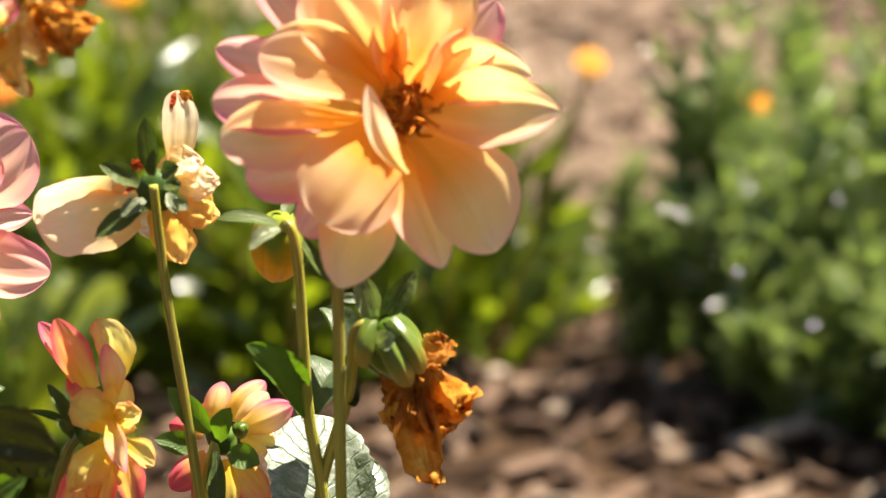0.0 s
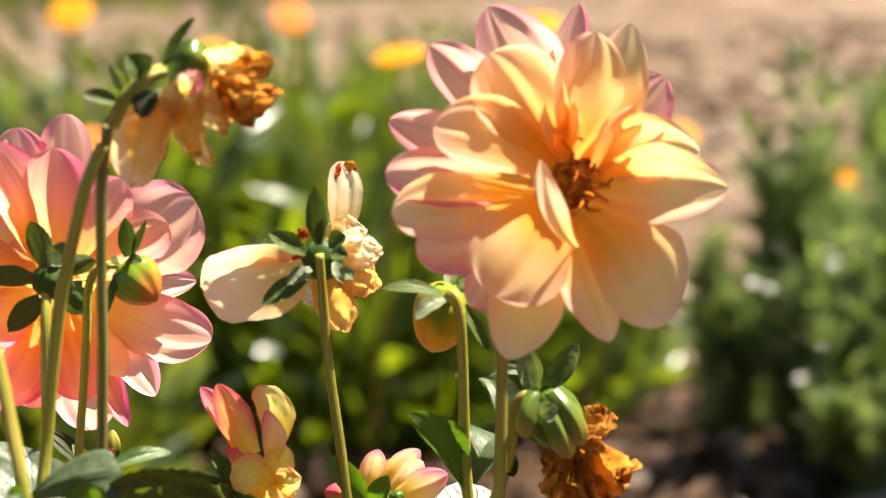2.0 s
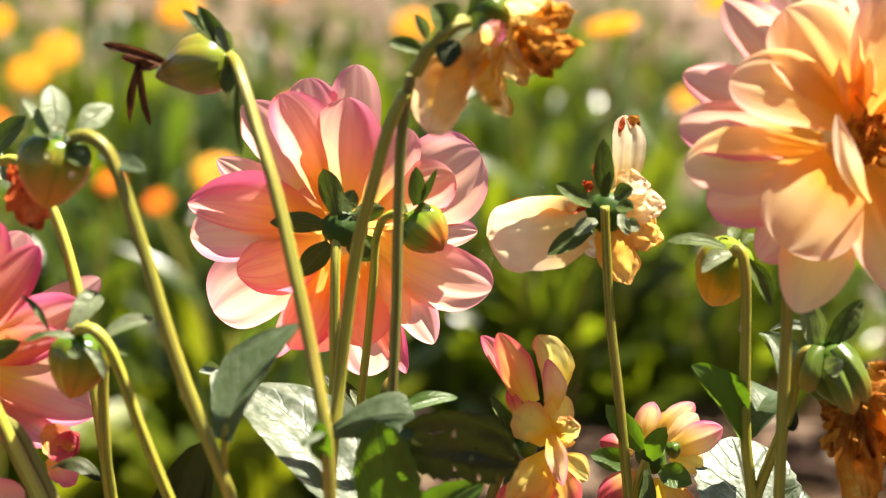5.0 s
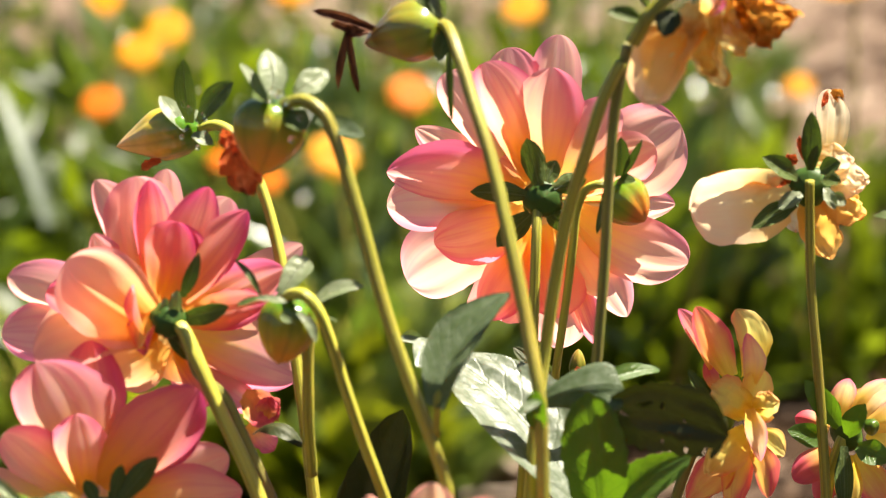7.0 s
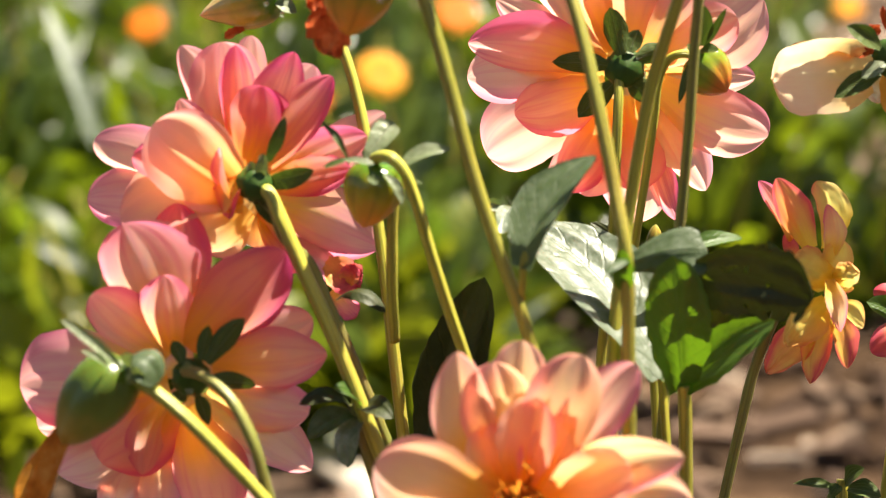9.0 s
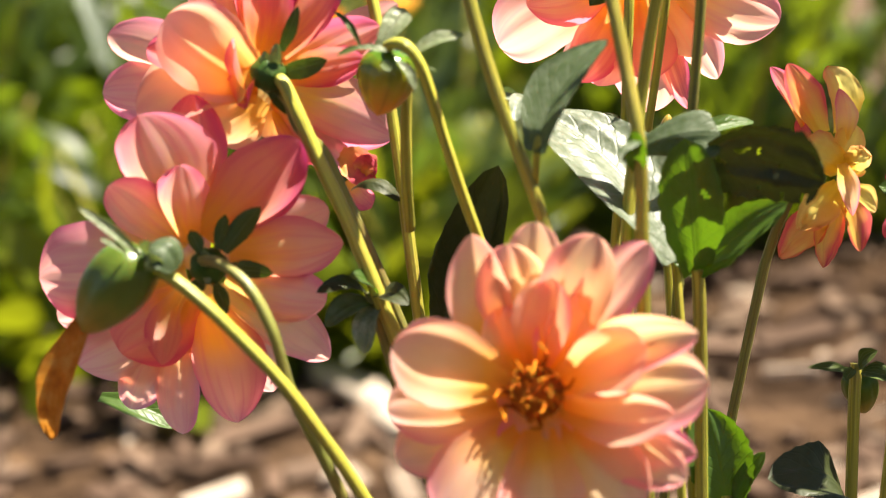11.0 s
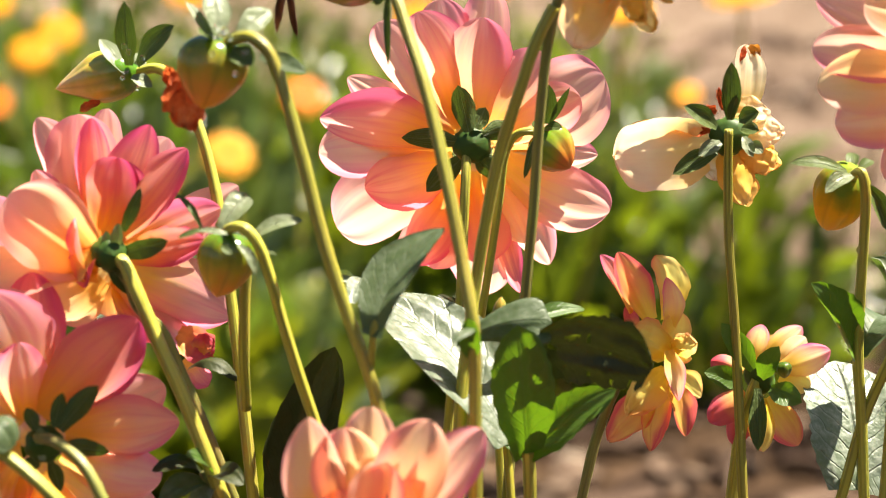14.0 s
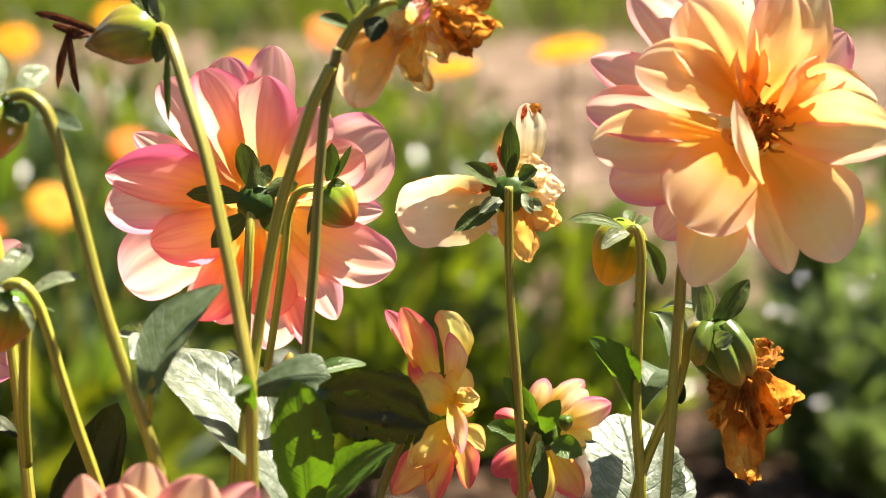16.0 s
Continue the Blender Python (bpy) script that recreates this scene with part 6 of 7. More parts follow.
petal(drooping_bud, (-.2335, .596, .4421), (-.2496, .598, .4027), 0.0119, DRY, (-.21, -.95, .21), name="withered_petal", bow=0.12, cup=0.35, crumple=0.04, base_w=0.5, blunt=2.2, label="single limp brown petal")
# peach dahlia above the mulch

near = thing("dahlia", "open peach dahlia with rosy petal tips, above the mulch", "dahlia", "dahlia stalks in the clump")
stem(near, [(-.1178, .6148, -.012), (-.1173, .6083, .0611), (-.1159, .6047, .1342), (-.1136, .6042, .2073), (-.1103, .6066, .2804), (-.1061, .612, .3535), (-.1047, .614, .3741), (-.1047, .612, .3925), (-.1044, .608, .4112)], 0.0022, 0.0019, STEM)
bud(near, (-.1052, .6104, .4112), (-.1037, .5982, .4155), 0.0067, CALYX, 8, "calyx")
petal(near, (-.1041, .6014, .4256), (-.1010, .5967, .4679), 0.0185, APRICOT, (.00, -.95, .31), bow=0.06, cup=0.2, full=0.66, base_w=0.36, blunt=4)
petal(near, (-.0970, .6014, .4255), (-.0696, .5938, .4620), 0.0175, PINK, (.00, -.95, .31), bow=0.06, cup=0.25, full=0.66, base_w=0.36, blunt=3.4)
petal(near, (-.1092, .6005, .4259), (-.1192, .5943, .4652), 0.0193, APRICOT, (.00, -.95, .31), bow=0.06, cup=0.25, full=0.66, base_w=0.36, blunt=2.6, sway=-0.08)
petal(near, (-.0946, .5954, .4104), (-.0573, .5788, .4054), 0.0182, PINK, (.00, -.95, .31), bow=0.06, cup=0.2, full=0.66, base_w=0.36, blunt=2.2)
petal(near, (-.0927, .5953, .4165), (-.0537, .5803, .4264), 0.0271, APRICOT, (.00, -.95, .31), bow=0.06, cup=0.2, full=0.75, base_w=0.36, blunt=4)
petal(near, (-.1060, .5986, .4265), (-.1090, .5940, .4625), 0.0222, APRICOT, (.00, -.95, .31), bow=0.06, cup=0.18, full=0.66, base_w=0.36, blunt=3.6)
petal(near, (-.0990, .5976, .4268), (-.0839, .5931, .4647), 0.0216, APRICOT, (.00, -.95, .31), bow=0.06, cup=0.18, full=0.7, base_w=0.36, blunt=4)
petal(near, (-.1104, .5932, .4164), (-.1434, .5792, .4187), 0.0219, APRICOT, (.00, -.95, .31), bow=0.06, cup=0.14, full=0.66, base_w=0.36, blunt=3.2)
petal(near, (-.0924, .5941, .4225), (-.0562, .5799, .4402), 0.0172, APRICOT, (.00, -.95, .31), bow=0.06, cup=0.3, full=0.66, base_w=0.36, blunt=2.6, sway=-0.08)
petal(near, (-.1068, .5902, .4106), (-.1256, .5701, .3880), 0.0295, APRICOT, (.00, -.95, .31), bow=0.06, cup=0.1, full=0.7, base_w=0.36, blunt=3.6)
petal(near, (-.0973, .5902, .4106), (-.0739, .5710, .3903), 0.0291, APRICOT, (.00, -.95, .31), bow=0.06, cup=0.1, full=0.7, base_w=0.36, blunt=3.2)
petal(near, (-.0943, .5934, .4137), (-.0601, .5744, .3997), 0.0199, APRICOT, (.00, -.95, .31), bow=0.06, cup=0.16, full=0.66, base_w=0.36, blunt=2.8)
petal(near, (-.1107, .5938, .4119), (-.1415, .5780, .4048), 0.0205, APRICOT, (.00, -.95, .31), bow=0.06, cup=0.16, full=0.66, base_w=0.36, blunt=3.2)
petal(near, (-.1099, .5910, .4226), (-.1409, .5789, .4372), 0.0257, APRICOT, (.00, -.95, .31), bow=0.08, cup=0.18, full=0.7, base_w=0.36, blunt=3.8)
petal(near, (-.1020, .5879, .4097), (-.0990, .5674, .3832), 0.0252, APRICOT, (.00, -.95, .31), bow=0.06, cup=0.1, full=0.66, base_w=0.36, blunt=3.6)
petal(near, (-.0953, .5880, .4165), (-.0626, .5720, .4194), 0.0158, APRICOT, (.00, -.95, .31), bow=0.06, cup=0.3, full=0.66, base_w=0.36, blunt=2.8, sway=0.06)
petal(near, (-.0954, .5889, .4226), (-.0704, .5790, .4373), 0.0198, APRICOT, (.00, -.95, .31), bow=0.06, cup=0.22, full=0.72, base_w=0.36, blunt=4)
petal(near, (-.1060, .5938, .4247), (-.1114, .5935, .4447), 0.0171, APRICOT, (.00, -.95, .31), bow=0.06, cup=0.25, full=0.66, base_w=0.36, blunt=3)
petal(near, (-.0984, .5938, .4247), (-.0864, .5927, .4480), 0.0148, APRICOT, (.00, -.95, .31), bow=0.06, cup=0.3, full=0.66, base_w=0.36, blunt=3)
petal(near, (-.1025, .5928, .4250), (-.0976, .5914, .4535), 0.0177, APRICOT, (.00, -.95, .31), bow=0.06, cup=0.28, full=0.66, base_w=0.36, blunt=3.2)
petal(near, (-.1032, .5946, .4176), (-.1169, .5895, .4091), 0.0226, APRICOT, (.00, -.95, .31), bow=0.06, cup=0.16, full=0.66, base_w=0.36, blunt=3)
petal(near, (-.1032, .5946, .4176), (-.1167, .5955, .4276), 0.0207, APRICOT, (.00, -.95, .31), bow=0.06, cup=0.16, full=0.66, base_w=0.36, blunt=3)
petal(near, (-.1032, .5946, .4176), (-.0908, .5958, .4257), 0.0206, APRICOT, (.00, -.95, .31), bow=0.06, cup=0.16, full=0.66, base_w=0.36, blunt=3)
petal(near, (-.1032, .5946, .4176), (-.0876, .5890, .4093), 0.0224, APRICOT, (.00, -.95, .31), bow=0.06, cup=0.16, full=0.66, base_w=0.36, blunt=3)
petal(near, (-.1032, .5946, .4176), (-.1022, .5867, .4016), 0.0224, APRICOT, (.00, -.95, .31), bow=0.06, cup=0.16, full=0.66, base_w=0.36, blunt=3)
disc(near, (-.1021, .5864, .4213), (0, -.95, .31), 0.0088, 42)
# leafy shoot beside the yellow and red flower

shoot = thing("leafy_shoot", "leafy dahlia shoot with bright backlit and shaded leaves", "leafy shoot", "dahlia stalks in the clump")
stem(shoot, [(-.0621, .675, -.012), (-.062, .6678, .0649), (-.0616, .6622, .1417), (-.061, .6582, .2186), (-.0602, .6558, .2954), (-.0592, .655, .3723), (-.0586, .655, .4088), (-.0586, .655, .4303), (-.0589, .655, .4373)], 0.0022, 0.0021, STEM)
stem(shoot, [(-.0542, .6648, -.012), (-.0546, .6584, .0716), (-.0558, .6551, .1551), (-.0579, .6549, .2387), (-.0608, .6579, .3222), (-.0644, .664, .4058), (-.0655, .666, .4269), (-.067, .668, .4425), (-.0699, .67, .458)], 0.0015, 0.0014, STEM, "side_stem")
petal(shoot, (-.0592, .655, .4356), (-.0612, .64, .4814), 0.0204, LEAF_FRESH, (.1, -.93, .36), name="leaf", bow=0.04, cup=0.2, teeth=0.12, blunt=3, full=0.6, steps=18)
petal(shoot, (-.0582, .655, .4364), (-.0316, .648, .4594), 0.0157, LEAF_FRESH, (-.1, -.7, .7), name="leaf", bow=0.06, cup=0.2, teeth=0.14, blunt=2, steps=18)
# the shade on this leaf's underside is painted in with its dark colour
petal(shoot, (-.0556, .6469, .4730), (-.0208, .6455, .4667), 0.0261, LEAF_SHADED, (-.30, -.90, -.30), name="leaf", bow=0.05, cup=0.12, sway=-0.14, teeth=0.1, crumple=0.035, base_w=0.6, blunt=4, full=0.35, eaten=0.52, steps=34, across=20, label="ragged leaf painted dark for the shade on its underside")
petal(shoot, (-.0584, .66, .4323), (-.0688, .67, .442), 0.01, LEAF_FRESH, (.31, -.72, .62), name="leaf", cup=0.2, teeth=0.1)
# upright dark leaf on a short stalk

upright = thing("leafy_shoot", "upright dark green dahlia leaf on a short stalk", "leafy shoot", "dahlia stalks in the clump")
stem(upright, [(-.1639, .684, -.012), (-.1632, .6768, .0639), (-.1611, .6712, .1399), (-.1575, .6672, .2158), (-.1525, .6648, .2918), (-.146, .664, .3677), (-.1435, .664, .3944), (-.1411, .664, .4131)], 0.0019, 0.0016, STEM)
petal(upright, (-.1403, .664, .4112), (-.121, .672, .4671), 0.0228, LEAF_SHADED, (-.15, -.96, .25), name="leaf", bow=-0.06, cup=0.35, teeth=0.06, blunt=1.9, full=0.45, steps=18)
# shoot with small curled leaves

curled = thing("leafy_shoot", "dahlia shoot with small curled green leaves", "leafy shoot", "dahlia stalks in the clump")
stem(curled, [(-.0978, .682, -.012), (-.0997, .674, .0665), (-.1054, .666, .1449), (-.115, .658, .2234), (-.1284, .65, .3018), (-.1456, .642, .3803), (-.1503, .64, .3993), (-.1542, .64, .4174), (-.1587, .64, .4352)], 0.002, 0.0018, STEM_DARK)
petal(curled, (-.1572, .64, .4316), (-.171, .63, .4274), 0.0095, LEAF, (0, -.51, .86), name="leaf", bow=0.2, cup=0.2, teeth=0.08)
petal(curled, (-.1555, .64, .4316), (-.1592, .63, .4186), 0.0089, LEAF_SILVER, (-.32, -.85, .42), name="leaf", bow=0.2, cup=0.2, teeth=0.08)
petal(curled, (-.1563, .64, .433), (-.1448, .63, .434), 0.0086, LEAF_SHADED, (0, -.41, .91), name="leaf", bow=0.2, cup=0.2, teeth=0.08)
petal(curled, (-.1588, .64, .4334), (-.1729, .63, .4383), 0.007, LEAF_SHADED, (0, -.41, .91), name="leaf", bow=0.2, cup=0.2, teeth=0.08)
petal(curled, (-.158, .64, .4334), (-.1623, .63, .4434), 0.0073, LEAF_FRESH, (0, -.6, .8), name="leaf", bow=0.2, cup=0.2, teeth=0.08)
petal(curled, (-.1446, .641, .3792), (-.1512, .63, .3835), 0.0038, LEAF, (0, -.51, .86), name="leaf", bow=0.1)
# low young bud with leaves

young = thing("dahlia_bud", "young green dahlia bud with leaves near the mulch", "dahlia bud", "dahlia stalks in the clump")
stem(young, [(-.0172, .718, -.012), (-.017, .7108, .0623), (-.0162, .7052, .1366), (-.015, .7012, .2109), (-.0132, .6988, .2852), (-.0109, .698, .3595), (-.0101, .698, .3828), (-.0095, .7, .3917)], 0.0022, 0.002, STEM)
young_bud = bud(young, (-.0092, .706, .3877), (-.0064, .708, .3714), 0.0063, BUD_GREEN, 6, "bud")
petal(young_bud, (-.011, .698, .3889), (-.0254, .694, .3922), 0.0039, BRACT, (0, -.6, .8), name="bract", bow=0.1, cup=0.25, steps=9, across=6, blunt=1.8, base_w=0.35)
petal(young_bud, (-.0087, .698, .3905), (-.0028, .694, .3979), 0.007, BRACT, (0, -.6, .8), name="bract", bow=0.1, cup=0.25, steps=9, across=6, blunt=1.8, base_w=0.35)
petal(young_bud, (-.0078, .698, .3895), (.0026, .694, .3881), 0.0077, BRACT, (0, -.6, .8), name="bract", bow=0.1, cup=0.25, steps=9, across=6, blunt=1.8, base_w=0.35)
petal(young_bud, (-.0105, .698, .3905), (-.0133, .694, .388), 0.0046, BRACT, (0, -.6, .8), name="bract", bow=0.1, cup=0.25, steps=9, across=6, blunt=1.8, base_w=0.35)
petal(young, (-.0134, .69, .3431), (-.0386, .67, .3627), 0.0256, LEAF_SHADED, (0, -.51, .86), name="leaf", bow=0.25, cup=0.1, teeth=0.1)
# bright leaves low on another shoot

bright = thing("leafy_shoot", "low dahlia shoot with bright green serrated leaves", "leafy shoot", "dahlia stalks in the clump")
stem(bright, [(-.0416, .68, -.012), (-.0422, .6713, .0779), (-.044, .665, .1679), (-.0469, .6613, .2578), (-.051, .66, .3477), (-.0517, .66, .361)], 0.002, 0.0018, STEM)
petal(bright, (-.0509, .66, .3553), (-.0575, .665, .3885), 0.0216, LEAF_FRESH, (.1, -.86, .5), name="leaf", bow=0.05, cup=0.2, teeth=0.14, blunt=2.4)
petal(bright, (-.0491, .66, .3572), (-.0393, .66, .3757), 0.0073, LEAF_FRESH, (-.31, -.72, .62), name="leaf", bow=0.05, cup=0.3)
# small spent head between the stalks

tuft = thing("dahlia_bud", "small spent dahlia head with an orange tuft", "dahlia bud", "dahlia stalks in the clump")
stem(tuft, [(-.0649, .76, -.012), (-.0652, .7528, .0732), (-.0661, .7472, .1583), (-.0676, .7432, .2435), (-.0697, .7408, .3286), (-.0723, .74, .4138), (-.073, .74, .4321), (-.0737, .74, .4482), (-.0718, .74, .4612)], 0.0018, 0.0015, STEM_LIGHT)
tuft_bud = bud(tuft, (-.0718, .74, .4582), (-.0708, .74, .4685), 0.003, BUD_GREEN, 6, "bud")
petal(tuft_bud, (-.071, .735, .4615), (-.0693, .732, .4633), 0.0033, DRY_RED, (0, -.95, .32), name="withered_petal", crumple=0.2)
petal(tuft, (-.0787, .74, .4542), (-.0931, .74, .4693), 0.0067, LEAF_SHADED, (0, -.71, .71), name="leaf", cup=0.2)
petal(tuft_bud, (-.0773, .735, .4556), (-.0837, .735, .4656), 0.0048, BRACT_PALE, (0, -.71, .71), name="bract", blunt=1.8, base_w=0.35)
petal(tuft_bud, (-.0822, .742, .4537), (-.0807, .742, .4581), 0.0056, DRY_RED, (0, -.95, .32), name="withered_petal", crumple=0.15)

# ---- the bed behind: marigolds, a grey-green shrub, mulch ----
def leaf_strip(bm, uv, root, way, length, width, bend, rnd, steps=4):
    """One narrow leaf: a bent, folded strip."""
    way = way.normalized()
    s = way.cross(Vector((rnd.uniform(-1, 1), rnd.uniform(-1, 1), 0.4))).normalized()
    up = s.cross(way)
    rows = []
    for i in range(steps + 1):
        u = i / steps
        h = width / 2 * (0.25 + math.sin(math.pi * min(0.98, u * 0.9 + 0.08))) * (1 if i < steps else 0.15)
        p = root + way * length * u - up * bend * length * u * u
        rows.append([p - s * h + up * h * 0.3, p, p + s * h + up * h * 0.3])
    sheet(bm, rows, uv)


def flower_head_mesh(name, material, r, rays):
    bm = bmesh.new()
    uv = bm.loops.layers.uv.new("UVMap")
    rnd = random.Random(rays)
    for ring, (rr, lift, count) in enumerate(((1.0, 0.12, rays), (0.78, 0.3, rays - 4), (0.5, 0.45, rays - 8))):
        for k in range(count):
            a = math.tau * (k + ring * 0.5) / count + rnd.uniform(-0.08, 0.08)
            d = Vector((math.cos(a), math.sin(a), lift))
            s = Vector((-math.sin(a), math.cos(a), 0))
            rows = []
            for i in range(4):
                u = i / 3
                h = r * 0.13 * (0.5 + math.sin(math.pi * min(0.9, u)) * 0.6)
                p = d * r * rr * (0.12 + 0.88 * u) * Vector((1, 1, 1)).x + Vector((0, 0, -r * 0.15 * u * u))
                rows.append([p - s * h, p + Vector((0, 0, 0.006 * r)), p + s * h])
            sheet(bm, rows, uv)
    mesh = bpy.data.meshes.new(name)
    bm.to_mesh(mesh)
    bm.free()
    mesh.materials.append(material)
    return mesh


HEADS = {"marigold": flower_head_mesh("marigold_head", MARIGOLD, 0.024, 20), "orange": flower_head_mesh("orange_head", ORANGE, 0.022, 20), "little": flower_head_mesh("little_orange_head", ORANGE, 0.015, 14),
         "small": flower_head_mesh("small_marigold_head", MARIGOLD, 0.016, 14), "broad": flower_head_mesh("broad_marigold_head", MARIGOLD, 0.035, 24)}


def bed_plant(x, y, height, spread, count, material, seed, heads=(), name="marigold_plant", label="leafy green marigold plant in the bed", wide=0.018):
    """A clump of long leaves from one root, with flower heads on stalks where heads gives (place, kind, tilt)."""
    rnd = random.Random(seed)
    root = thing(name, label, name.replace("_", " "), "plants of the bed behind")
    bm = bmesh.new()
    uv = bm.loops.layers.uv.new("UVMap")
    for k in range(int(count * 1.6)):
        a, r = rnd.uniform(0, math.tau), spread * math.sqrt(rnd.random())
        z = height * rnd.random() ** 1.3 * (1 - 0.35 * (r / spread) ** 2)
        foot = Vector((x + math.cos(a) * r * 0.8, y + math.sin(a) * r * 0.8, max(0.0, z - 0.02)))
        tilt = rnd.uniform(0.15, 1.1)
        way = Vector((math.cos(a + rnd.uniform(-1.2, 1.2)) * tilt, math.sin(a + rnd.uniform(-1.2, 1.2)) * tilt, 1.0 - 0.3 * rnd.random()))
        leaf_strip(bm, uv, foot, way, rnd.uniform(0.06, 0.13) * (0.7 + 0.5 * height), wide * rnd.uniform(0.6, 1.4), rnd.uniform(0.1, 0.6), rnd)
    tagged(part("leaves", bm, material, root), kind="stuff")
    for k in range(6):
        a = k * 1.05 + seed
        stem(root, [(x, y, -0.01), (x + math.cos(a) * spread * 0.3, y + math.sin(a) * spread * 0.3, height * 0.5), (x + math.cos(a) * spread * 0.6, y + math.sin(a) * spread * 0.6, height * 0.85)], 0.003, 0.0015, STEM, "stalk")
    for at, kind, tilt in heads:
        at = Vector(at)
        foot = Vector((x + (at.x - x) * 0.3, y + (at.y - y) * 0.3, 0.0))
        stalk = stem(root, [tuple(foot), tuple(foot.lerp(at, 0.55) + Vector((0.01, 0, 0.02))), tuple(at)], 0.0028, 0.0022, STEM, "flower_stalk")
        head = new("flower_head", HEADS[kind])
        head.parent = stalk
        head.matrix_world = Matrix.Translation(at) @ pose(0, 0, 0, max(15, 44 + tilt * 0.4) if tilt > -25 else 14, 0, tilt)
    return root


bed_plant(-1.25, 2.3, 0.42, 0.22, 170, BLADES_COOL, 11)
strap_plant = bed_plant(-0.95, 2.2, 0.4, 0.2, 200, BLADES, 12)
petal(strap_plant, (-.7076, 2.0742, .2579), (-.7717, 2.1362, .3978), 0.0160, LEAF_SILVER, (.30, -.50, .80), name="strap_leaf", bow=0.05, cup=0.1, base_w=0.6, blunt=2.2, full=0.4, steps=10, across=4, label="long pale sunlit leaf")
bed_plant(-0.72, 2.45, 0.42, 0.22, 200, BLADES, 13, [((-.6453, 2.3500, .4284), "marigold", 14), ((-.7642, 2.5000, .4504), "marigold", 1), ((-.7133, 2.3000, .3532), "orange", 4)])
bed_plant(-0.52, 2.25, 0.36, 0.2, 210, BLADES_COOL, 14, [((-.6599, 2.2800, .4111), "marigold", 10), ((-.3604, 2.2000, .5052), "marigold", -2), ((-.4677, 2.2000, .4808), "marigold", 1)])
bed_plant(-0.3, 2.45, 0.36, 0.2, 200, BLADES_DEEP, 15, [((-.2456, 2.4000, .4363), "marigold", -1)])
bed_plant(-0.12, 2.35, 0.34, 0.18, 200, BLADES_DEEP, 16, [((.0532, 2.1600, .3717), "small", 0), ((-.0130, 1.8500, .4800), "marigold", -32), ((-.1533, 2.4000, .475), "orange", 28)])
bed_plant(0.08, 2.42, 0.3, 0.17, 170, BLADES_DEEP, 17, [((.1015, 2.0580, .4800), "broad", -36), ((.2305, 1.9000, .3916), "small", 9)])
bed_plant(-1.1, 2.8, 0.44, 0.25, 150, BLADES, 18)
bed_plant(-0.8, 2.9, 0.42, 0.25, 150, BLADES, 19)
bed_plant(-0.5, 2.85, 0.38, 0.24, 150, BLADES_COOL, 20)
bed_plant(-0.2, 2.9, 0.34, 0.2, 130, BLADES, 21)
bed_plant(-1.4, 3.3, 0.44, 0.3, 130, BLADES, 22)
bed_plant(-1.0, 3.4, 0.42, 0.3, 130, BLADES_COOL, 23)
bed_plant(-0.6, 3.4, 0.36, 0.26, 120, BLADES, 24)
bed_plant(-0.62, 2.0, 0.26, 0.16, 130, BLADES, 25, [((-.5165, 2.0500, .3264), "little", -4)])
bed_plant(-0.38, 1.98, 0.24, 0.16, 140, BLADES_COOL, 26, [((-.3328, 2.1000, .3815), "orange", 20), ((-.3846, 1.9500, .3442), "marigold", 25), ((-.4576, 2.0000, .3126), "little", -4)])
bed_plant(-0.85, 1.95, 0.28, 0.18, 130, BLADES, 27)
bed_plant(0.20, 2.55, 0.14, 0.10, 30, BLADES_DEEP, 28, [((.4234, 2.2000, .2994), "small", 29)])
bed_plant(-0.15, 3.3, 0.3, 0.22, 90, BLADES_COOL, 29)
bed_plant(-0.42, 3.7, 0.34, 0.25, 90, BLADES, 30)
bed_plant(-0.08, 3.9, 0.3, 0.22, 80, BLADES, 31)
bed_plant(-0.75, 4.2, 0.36, 0.28, 90, BLADES_COOL, 32)
bed_plant(-1.1, 4.3, 0.38, 0.28, 80, BLADES, 33)
bed_plant(-0.32, 4.5, 0.32, 0.25, 80, BLADES, 34)
bed_plant(-0.6, 4.9, 0.34, 0.25, 70, BLADES_COOL, 35)
bed_plant(-0.05, 4.9, 0.3, 0.22, 60, BLADES, 36)
bed_plant(-0.36, 1.88, 0.20, 0.11, 30, LIME, 71, wide=0.05, name="broad_leaf_plant", label="broad-leaved lime green plant in the bed")
bed_plant(-0.42, 1.98, 0.19, 0.12, 26, LIME, 72, wide=0.05, name="broad_leaf_plant", label="broad-leaved lime green plant in the bed")
bed_plant(-0.36, 2.02, 0.186, 0.12, 22, LIME, 73, wide=0.05, name="broad_leaf_plant", label="broad-leaved lime green plant in the bed")
bed_plant(-0.604, 1.8, 0.268, 0.14, 26, LIME, 75, wide=0.04, name="broad_leaf_plant", label="broad-leaved lime green plant in the bed")


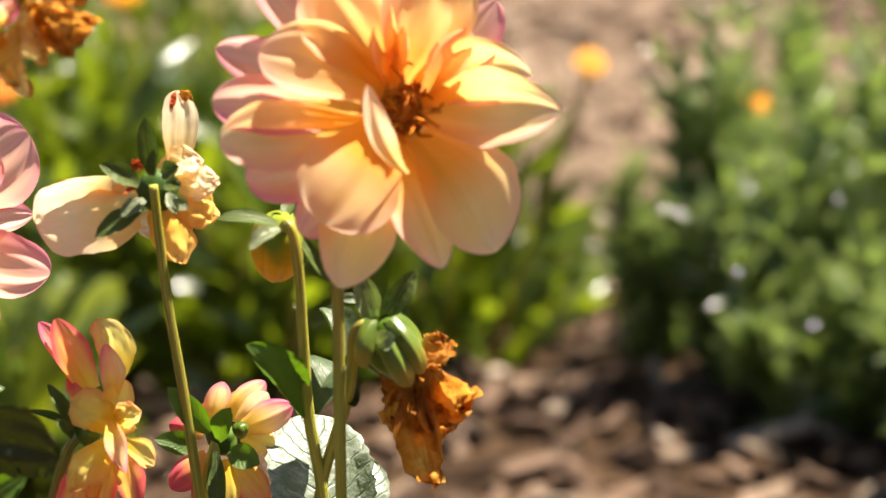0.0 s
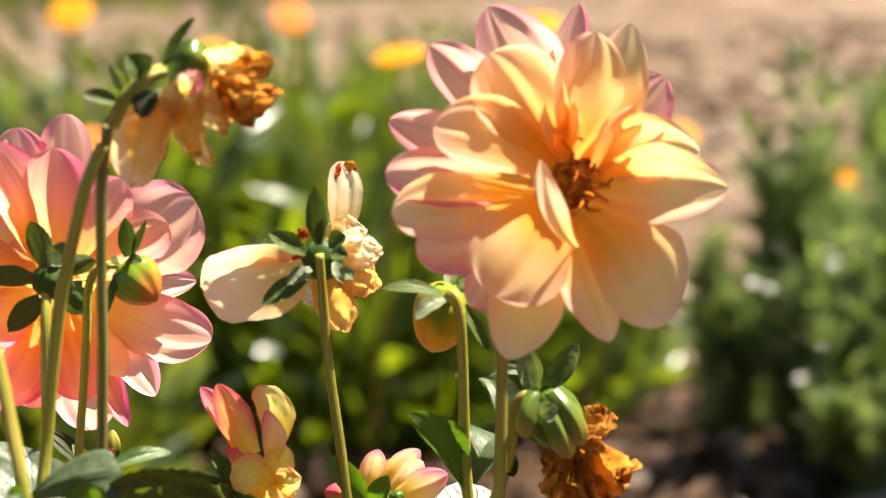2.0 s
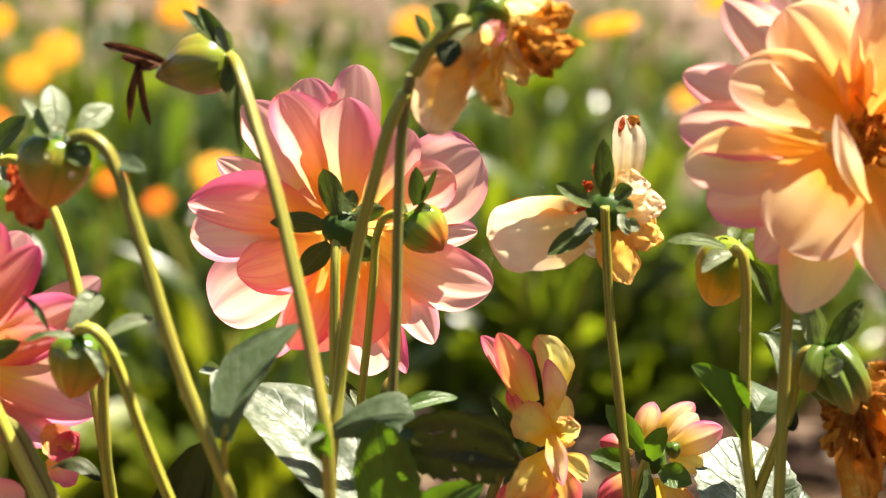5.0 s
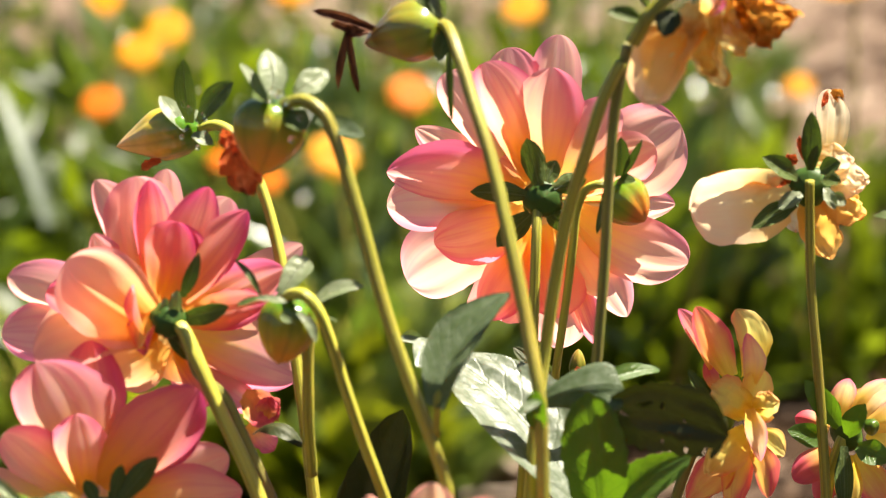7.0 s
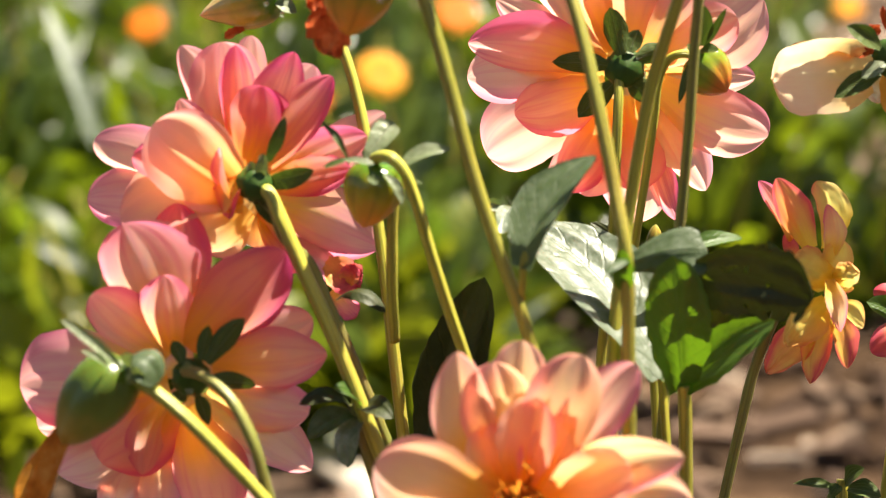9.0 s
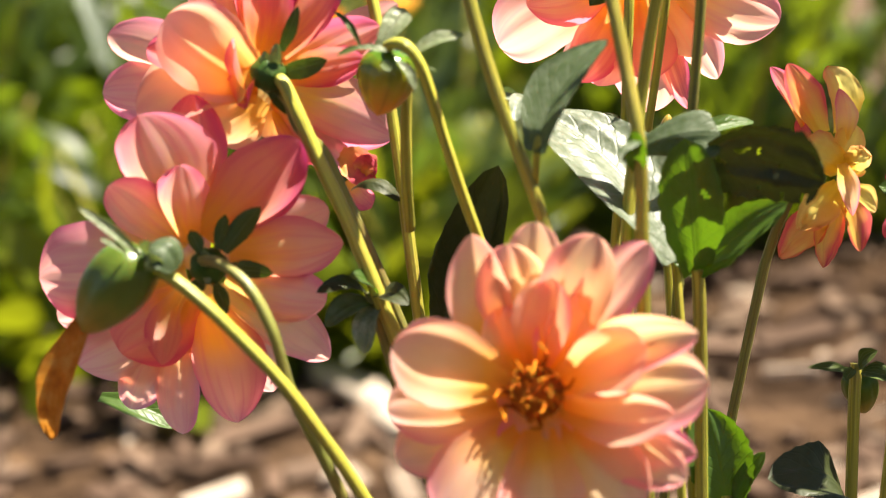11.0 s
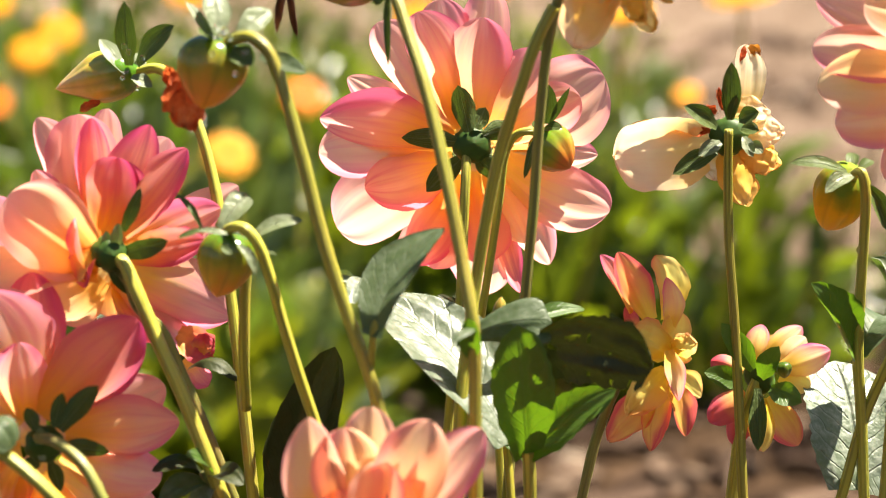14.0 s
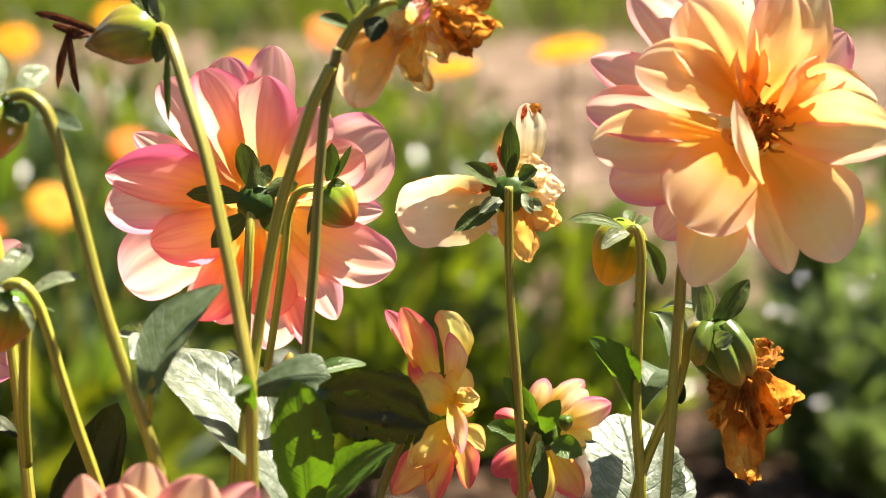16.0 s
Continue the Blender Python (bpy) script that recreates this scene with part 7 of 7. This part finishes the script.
def shrub(x, y, height, spread, sprigs, seed):
    """A rosemary-like shrub: upright sprigs of uneven height, with narrow glossy leaves all the way up."""
    rnd = random.Random(seed)
    root = thing("shrub", "dark green upright shrub with narrow glinting leaves", "shrub")
    leaves, wood = bmesh.new(), bmesh.new()
    uv, uw = leaves.loops.layers.uv.new("UVMap"), wood.loops.layers.uv.new("UVMap")
    for k in range(sprigs):
        a, r = rnd.uniform(0, math.tau), math.sqrt(rnd.random())
        h = height * (1 - 0.2 * r ** 2) * (rnd.uniform(0.35, 0.72) if k % 4 else rnd.uniform(0.8, 1.1))
        foot = Vector((x + math.cos(a) * r * spread * 0.55, y + math.sin(a) * r * spread * 0.55, 0))
        top = Vector((x + math.cos(a) * r * spread * 1.2, y + math.sin(a) * r * spread * 1.2, h))
        pts = spline([foot, foot.lerp(top, 0.5) + Vector((rnd.uniform(-0.01, 0.01), 0, 0.03)), top], 9)
        tube(wood, uw, pts[::3], lambda u: 0.0024 - 0.0014 * u, 4)
        for i, p in enumerate(pts):
            for m in range(4):
                b = rnd.uniform(0, math.tau)
                out = rnd.uniform(0.35, 0.95)
                way = Vector((math.cos(b) * out, math.sin(b) * out, rnd.uniform(0.15, 1.1)))
                at = p + Vector((0, 0, rnd.uniform(-0.012, 0.012)))
                if at.z > 0.01:
                    leaf_strip(leaves, uv, at, way, rnd.uniform(0.026, 0.052), rnd.uniform(0.005, 0.010), rnd.uniform(-0.1, 0.35), rnd, 2)
    tagged(part("leaves", leaves, NEEDLES, root), kind="stuff")
    tagged(part("wood", wood, STEM_DARK, root), kind="stuff")
    return root


for x, y, height, spread, sprigs, seed in ((0.39, 2.16, 0.40, 0.07, 24, 3), (0.46, 2.12, 0.30, 0.10, 36, 5), (0.57, 2.20, 0.43, 0.11, 40, 8), (0.70, 2.16, 0.44, 0.12, 40, 9),
                                           (0.31, 2.26, 0.22, 0.05, 9, 10), (0.46, 2.00, 0.20, 0.09, 28, 12), (0.55, 1.97, 0.23, 0.10, 34, 13), (0.70, 1.94, 0.28, 0.11, 34, 14),
                                           (0.90, 2.28, 0.46, 0.16, 46, 15), (0.50, 2.40, 0.36, 0.12, 36, 16), (0.58, 1.80, 0.16, 0.09, 26, 17)):
    shrub(x, y, height, spread, sprigs, seed)

# wood chips: the nearest single, the rest uncountable
def chip(l, b, h):
    return [(sx * l / 2, sy * b / 2, sz * h / 2) for sx, sy, sz in ((-1, -1, -1), (1, -0.7, -1), (0.8, 1, -1), (-0.9, 0.8, -1), (-1, -1, 1), (1, -0.7, 1), (0.8, 1, 1), (-0.9, 0.8, 1))]


CHIP_FACES = ((3, 2, 1, 0), (4, 5, 6, 7), (0, 1, 5, 4), (1, 2, 6, 5), (2, 3, 7, 6), (3, 0, 4, 7))
rnd = random.Random(21)
verts, faces = [], []
for k in range(15000):
    far = k >= 14500
    y = rnd.uniform(2.9, 6.8) if far else rnd.uniform(-1.3, 6.6)
    x = rnd.uniform(-0.3, 2.4) if far else rnd.uniform(-2.2, 2.2)
    z = 0.014 * noise.noise(Vector((x * 1.7, (y - 2) * 1.7, 0)))
    l, b, h = rnd.uniform(0.015, 0.07), rnd.uniform(0.007, 0.022), rnd.uniform(0.003, 0.009)
    if far:
        l, b, h, z = l * 1.6, b * 2.2, h * 2.5, z + 0.012
    m = Matrix.Translation((x, y, z + h * 0.8)) @ Euler((rnd.uniform(-0.6, 0.6), rnd.uniform(-0.45, 0.45), rnd.uniform(0, 6.28))).to_matrix().to_4x4()
    at = len(verts)
    verts += [m @ Vector(c) for c in chip(l, b, h)]
    faces += [[at + i for i in f] for f in CHIP_FACES]
mesh = bpy.data.meshes.new("wood_chips")
mesh.from_pydata([tuple(v) for v in verts], [], faces)
mesh.materials.append(CHIPS)
tagged(new("wood_chips", mesh), "scattered brown and pale wood chips on the soil", "mulch", kind="stuff")
kinds = []
for l, b, h in ((0.05, 0.016, 0.007), (0.07, 0.02, 0.008), (0.035, 0.014, 0.006), (0.09, 0.018, 0.009), (0.045, 0.024, 0.007)):
    mesh = bpy.data.meshes.new("wood_chip")
    mesh.from_pydata(chip(l, b, h), [], CHIP_FACES)
    mesh.materials.append(SINGLE_CHIP)
    kinds.append(mesh)
for k in range(290):
    ob = new("wood_chip", kinds[k % 5])
    ob.parent = GROUND
    x, y = rnd.uniform(-0.62, 0.55), rnd.uniform(1.35, 2.25)
    ob.matrix_world = Matrix.Translation((x, y, 0.013 + 0.014 * noise.noise(Vector((x * 1.7, (y - 2) * 1.7, 0))))) @ pose(0, 0, 0, rnd.uniform(-30, 30), rnd.uniform(-22, 22), rnd.uniform(0, 360))

# a pale split of wood on the mulch
def wood_splinter(a, b, width, thick):
    """A long, warped split of weathered wood, torn to a point at one end."""
    a, b = Vector(a), Vector(b)
    root = thing("wood_splinter", "pale weathered split of wood lying on the mulch", "wood")
    run = b - a
    s = run.normalized().cross(Vector((0, 0, 1)))
    bm = bmesh.new()
    uv = bm.loops.layers.uv.new("UVMap")
    rows = []
    for i in range(15):
        u = i / 14
        p = a + run * u + Vector((0, 0, 0.016 + 0.006 * math.sin(u * 5.0))) + s * 0.006 * math.sin(u * 7.0)
        w = width / 2 * (0.35 + 0.65 * min(1.0, u * 3.0)) * (1 if u < 0.8 else 1 - (u - 0.8) * 3.2)
        rows.append([p + s * w * x + Vector((0, 0, thick / 2 * z * (1 + 0.25 * noise.noise(Vector((u * 9, x, z)))))) for x, z in ((-1, -1), (-0.95, 0.8), (-0.4, 1.0), (0.3, 1.1), (0.95, 0.7), (1, -1), (-1, -1))])
    sheet(bm, rows, uv)
    part("splinter", bm, SPLIT_WOOD, root)


wood_splinter((-0.462, 1.848, 0.0), (-0.344, 1.672, 0.0), 0.034, 0.010)

# a far strip of grass
rnd = random.Random(5)
bm = bmesh.new()
uv = bm.loops.layers.uv.new("UVMap")
for k in range(2600):
    p = Vector((rnd.uniform(-6, 6), rnd.uniform(8.6, 12.0), 0))
    leaf_strip(bm, uv, p, Vector((rnd.uniform(-0.4, 0.4), rnd.uniform(-0.4, 0.4), 1)), rnd.uniform(0.15, 0.4), 0.02, 0.3, rnd, 2)
tagged(part("grass", bm, BLADES, None), "strip of long grass beyond the mulch", "grass", kind="stuff")
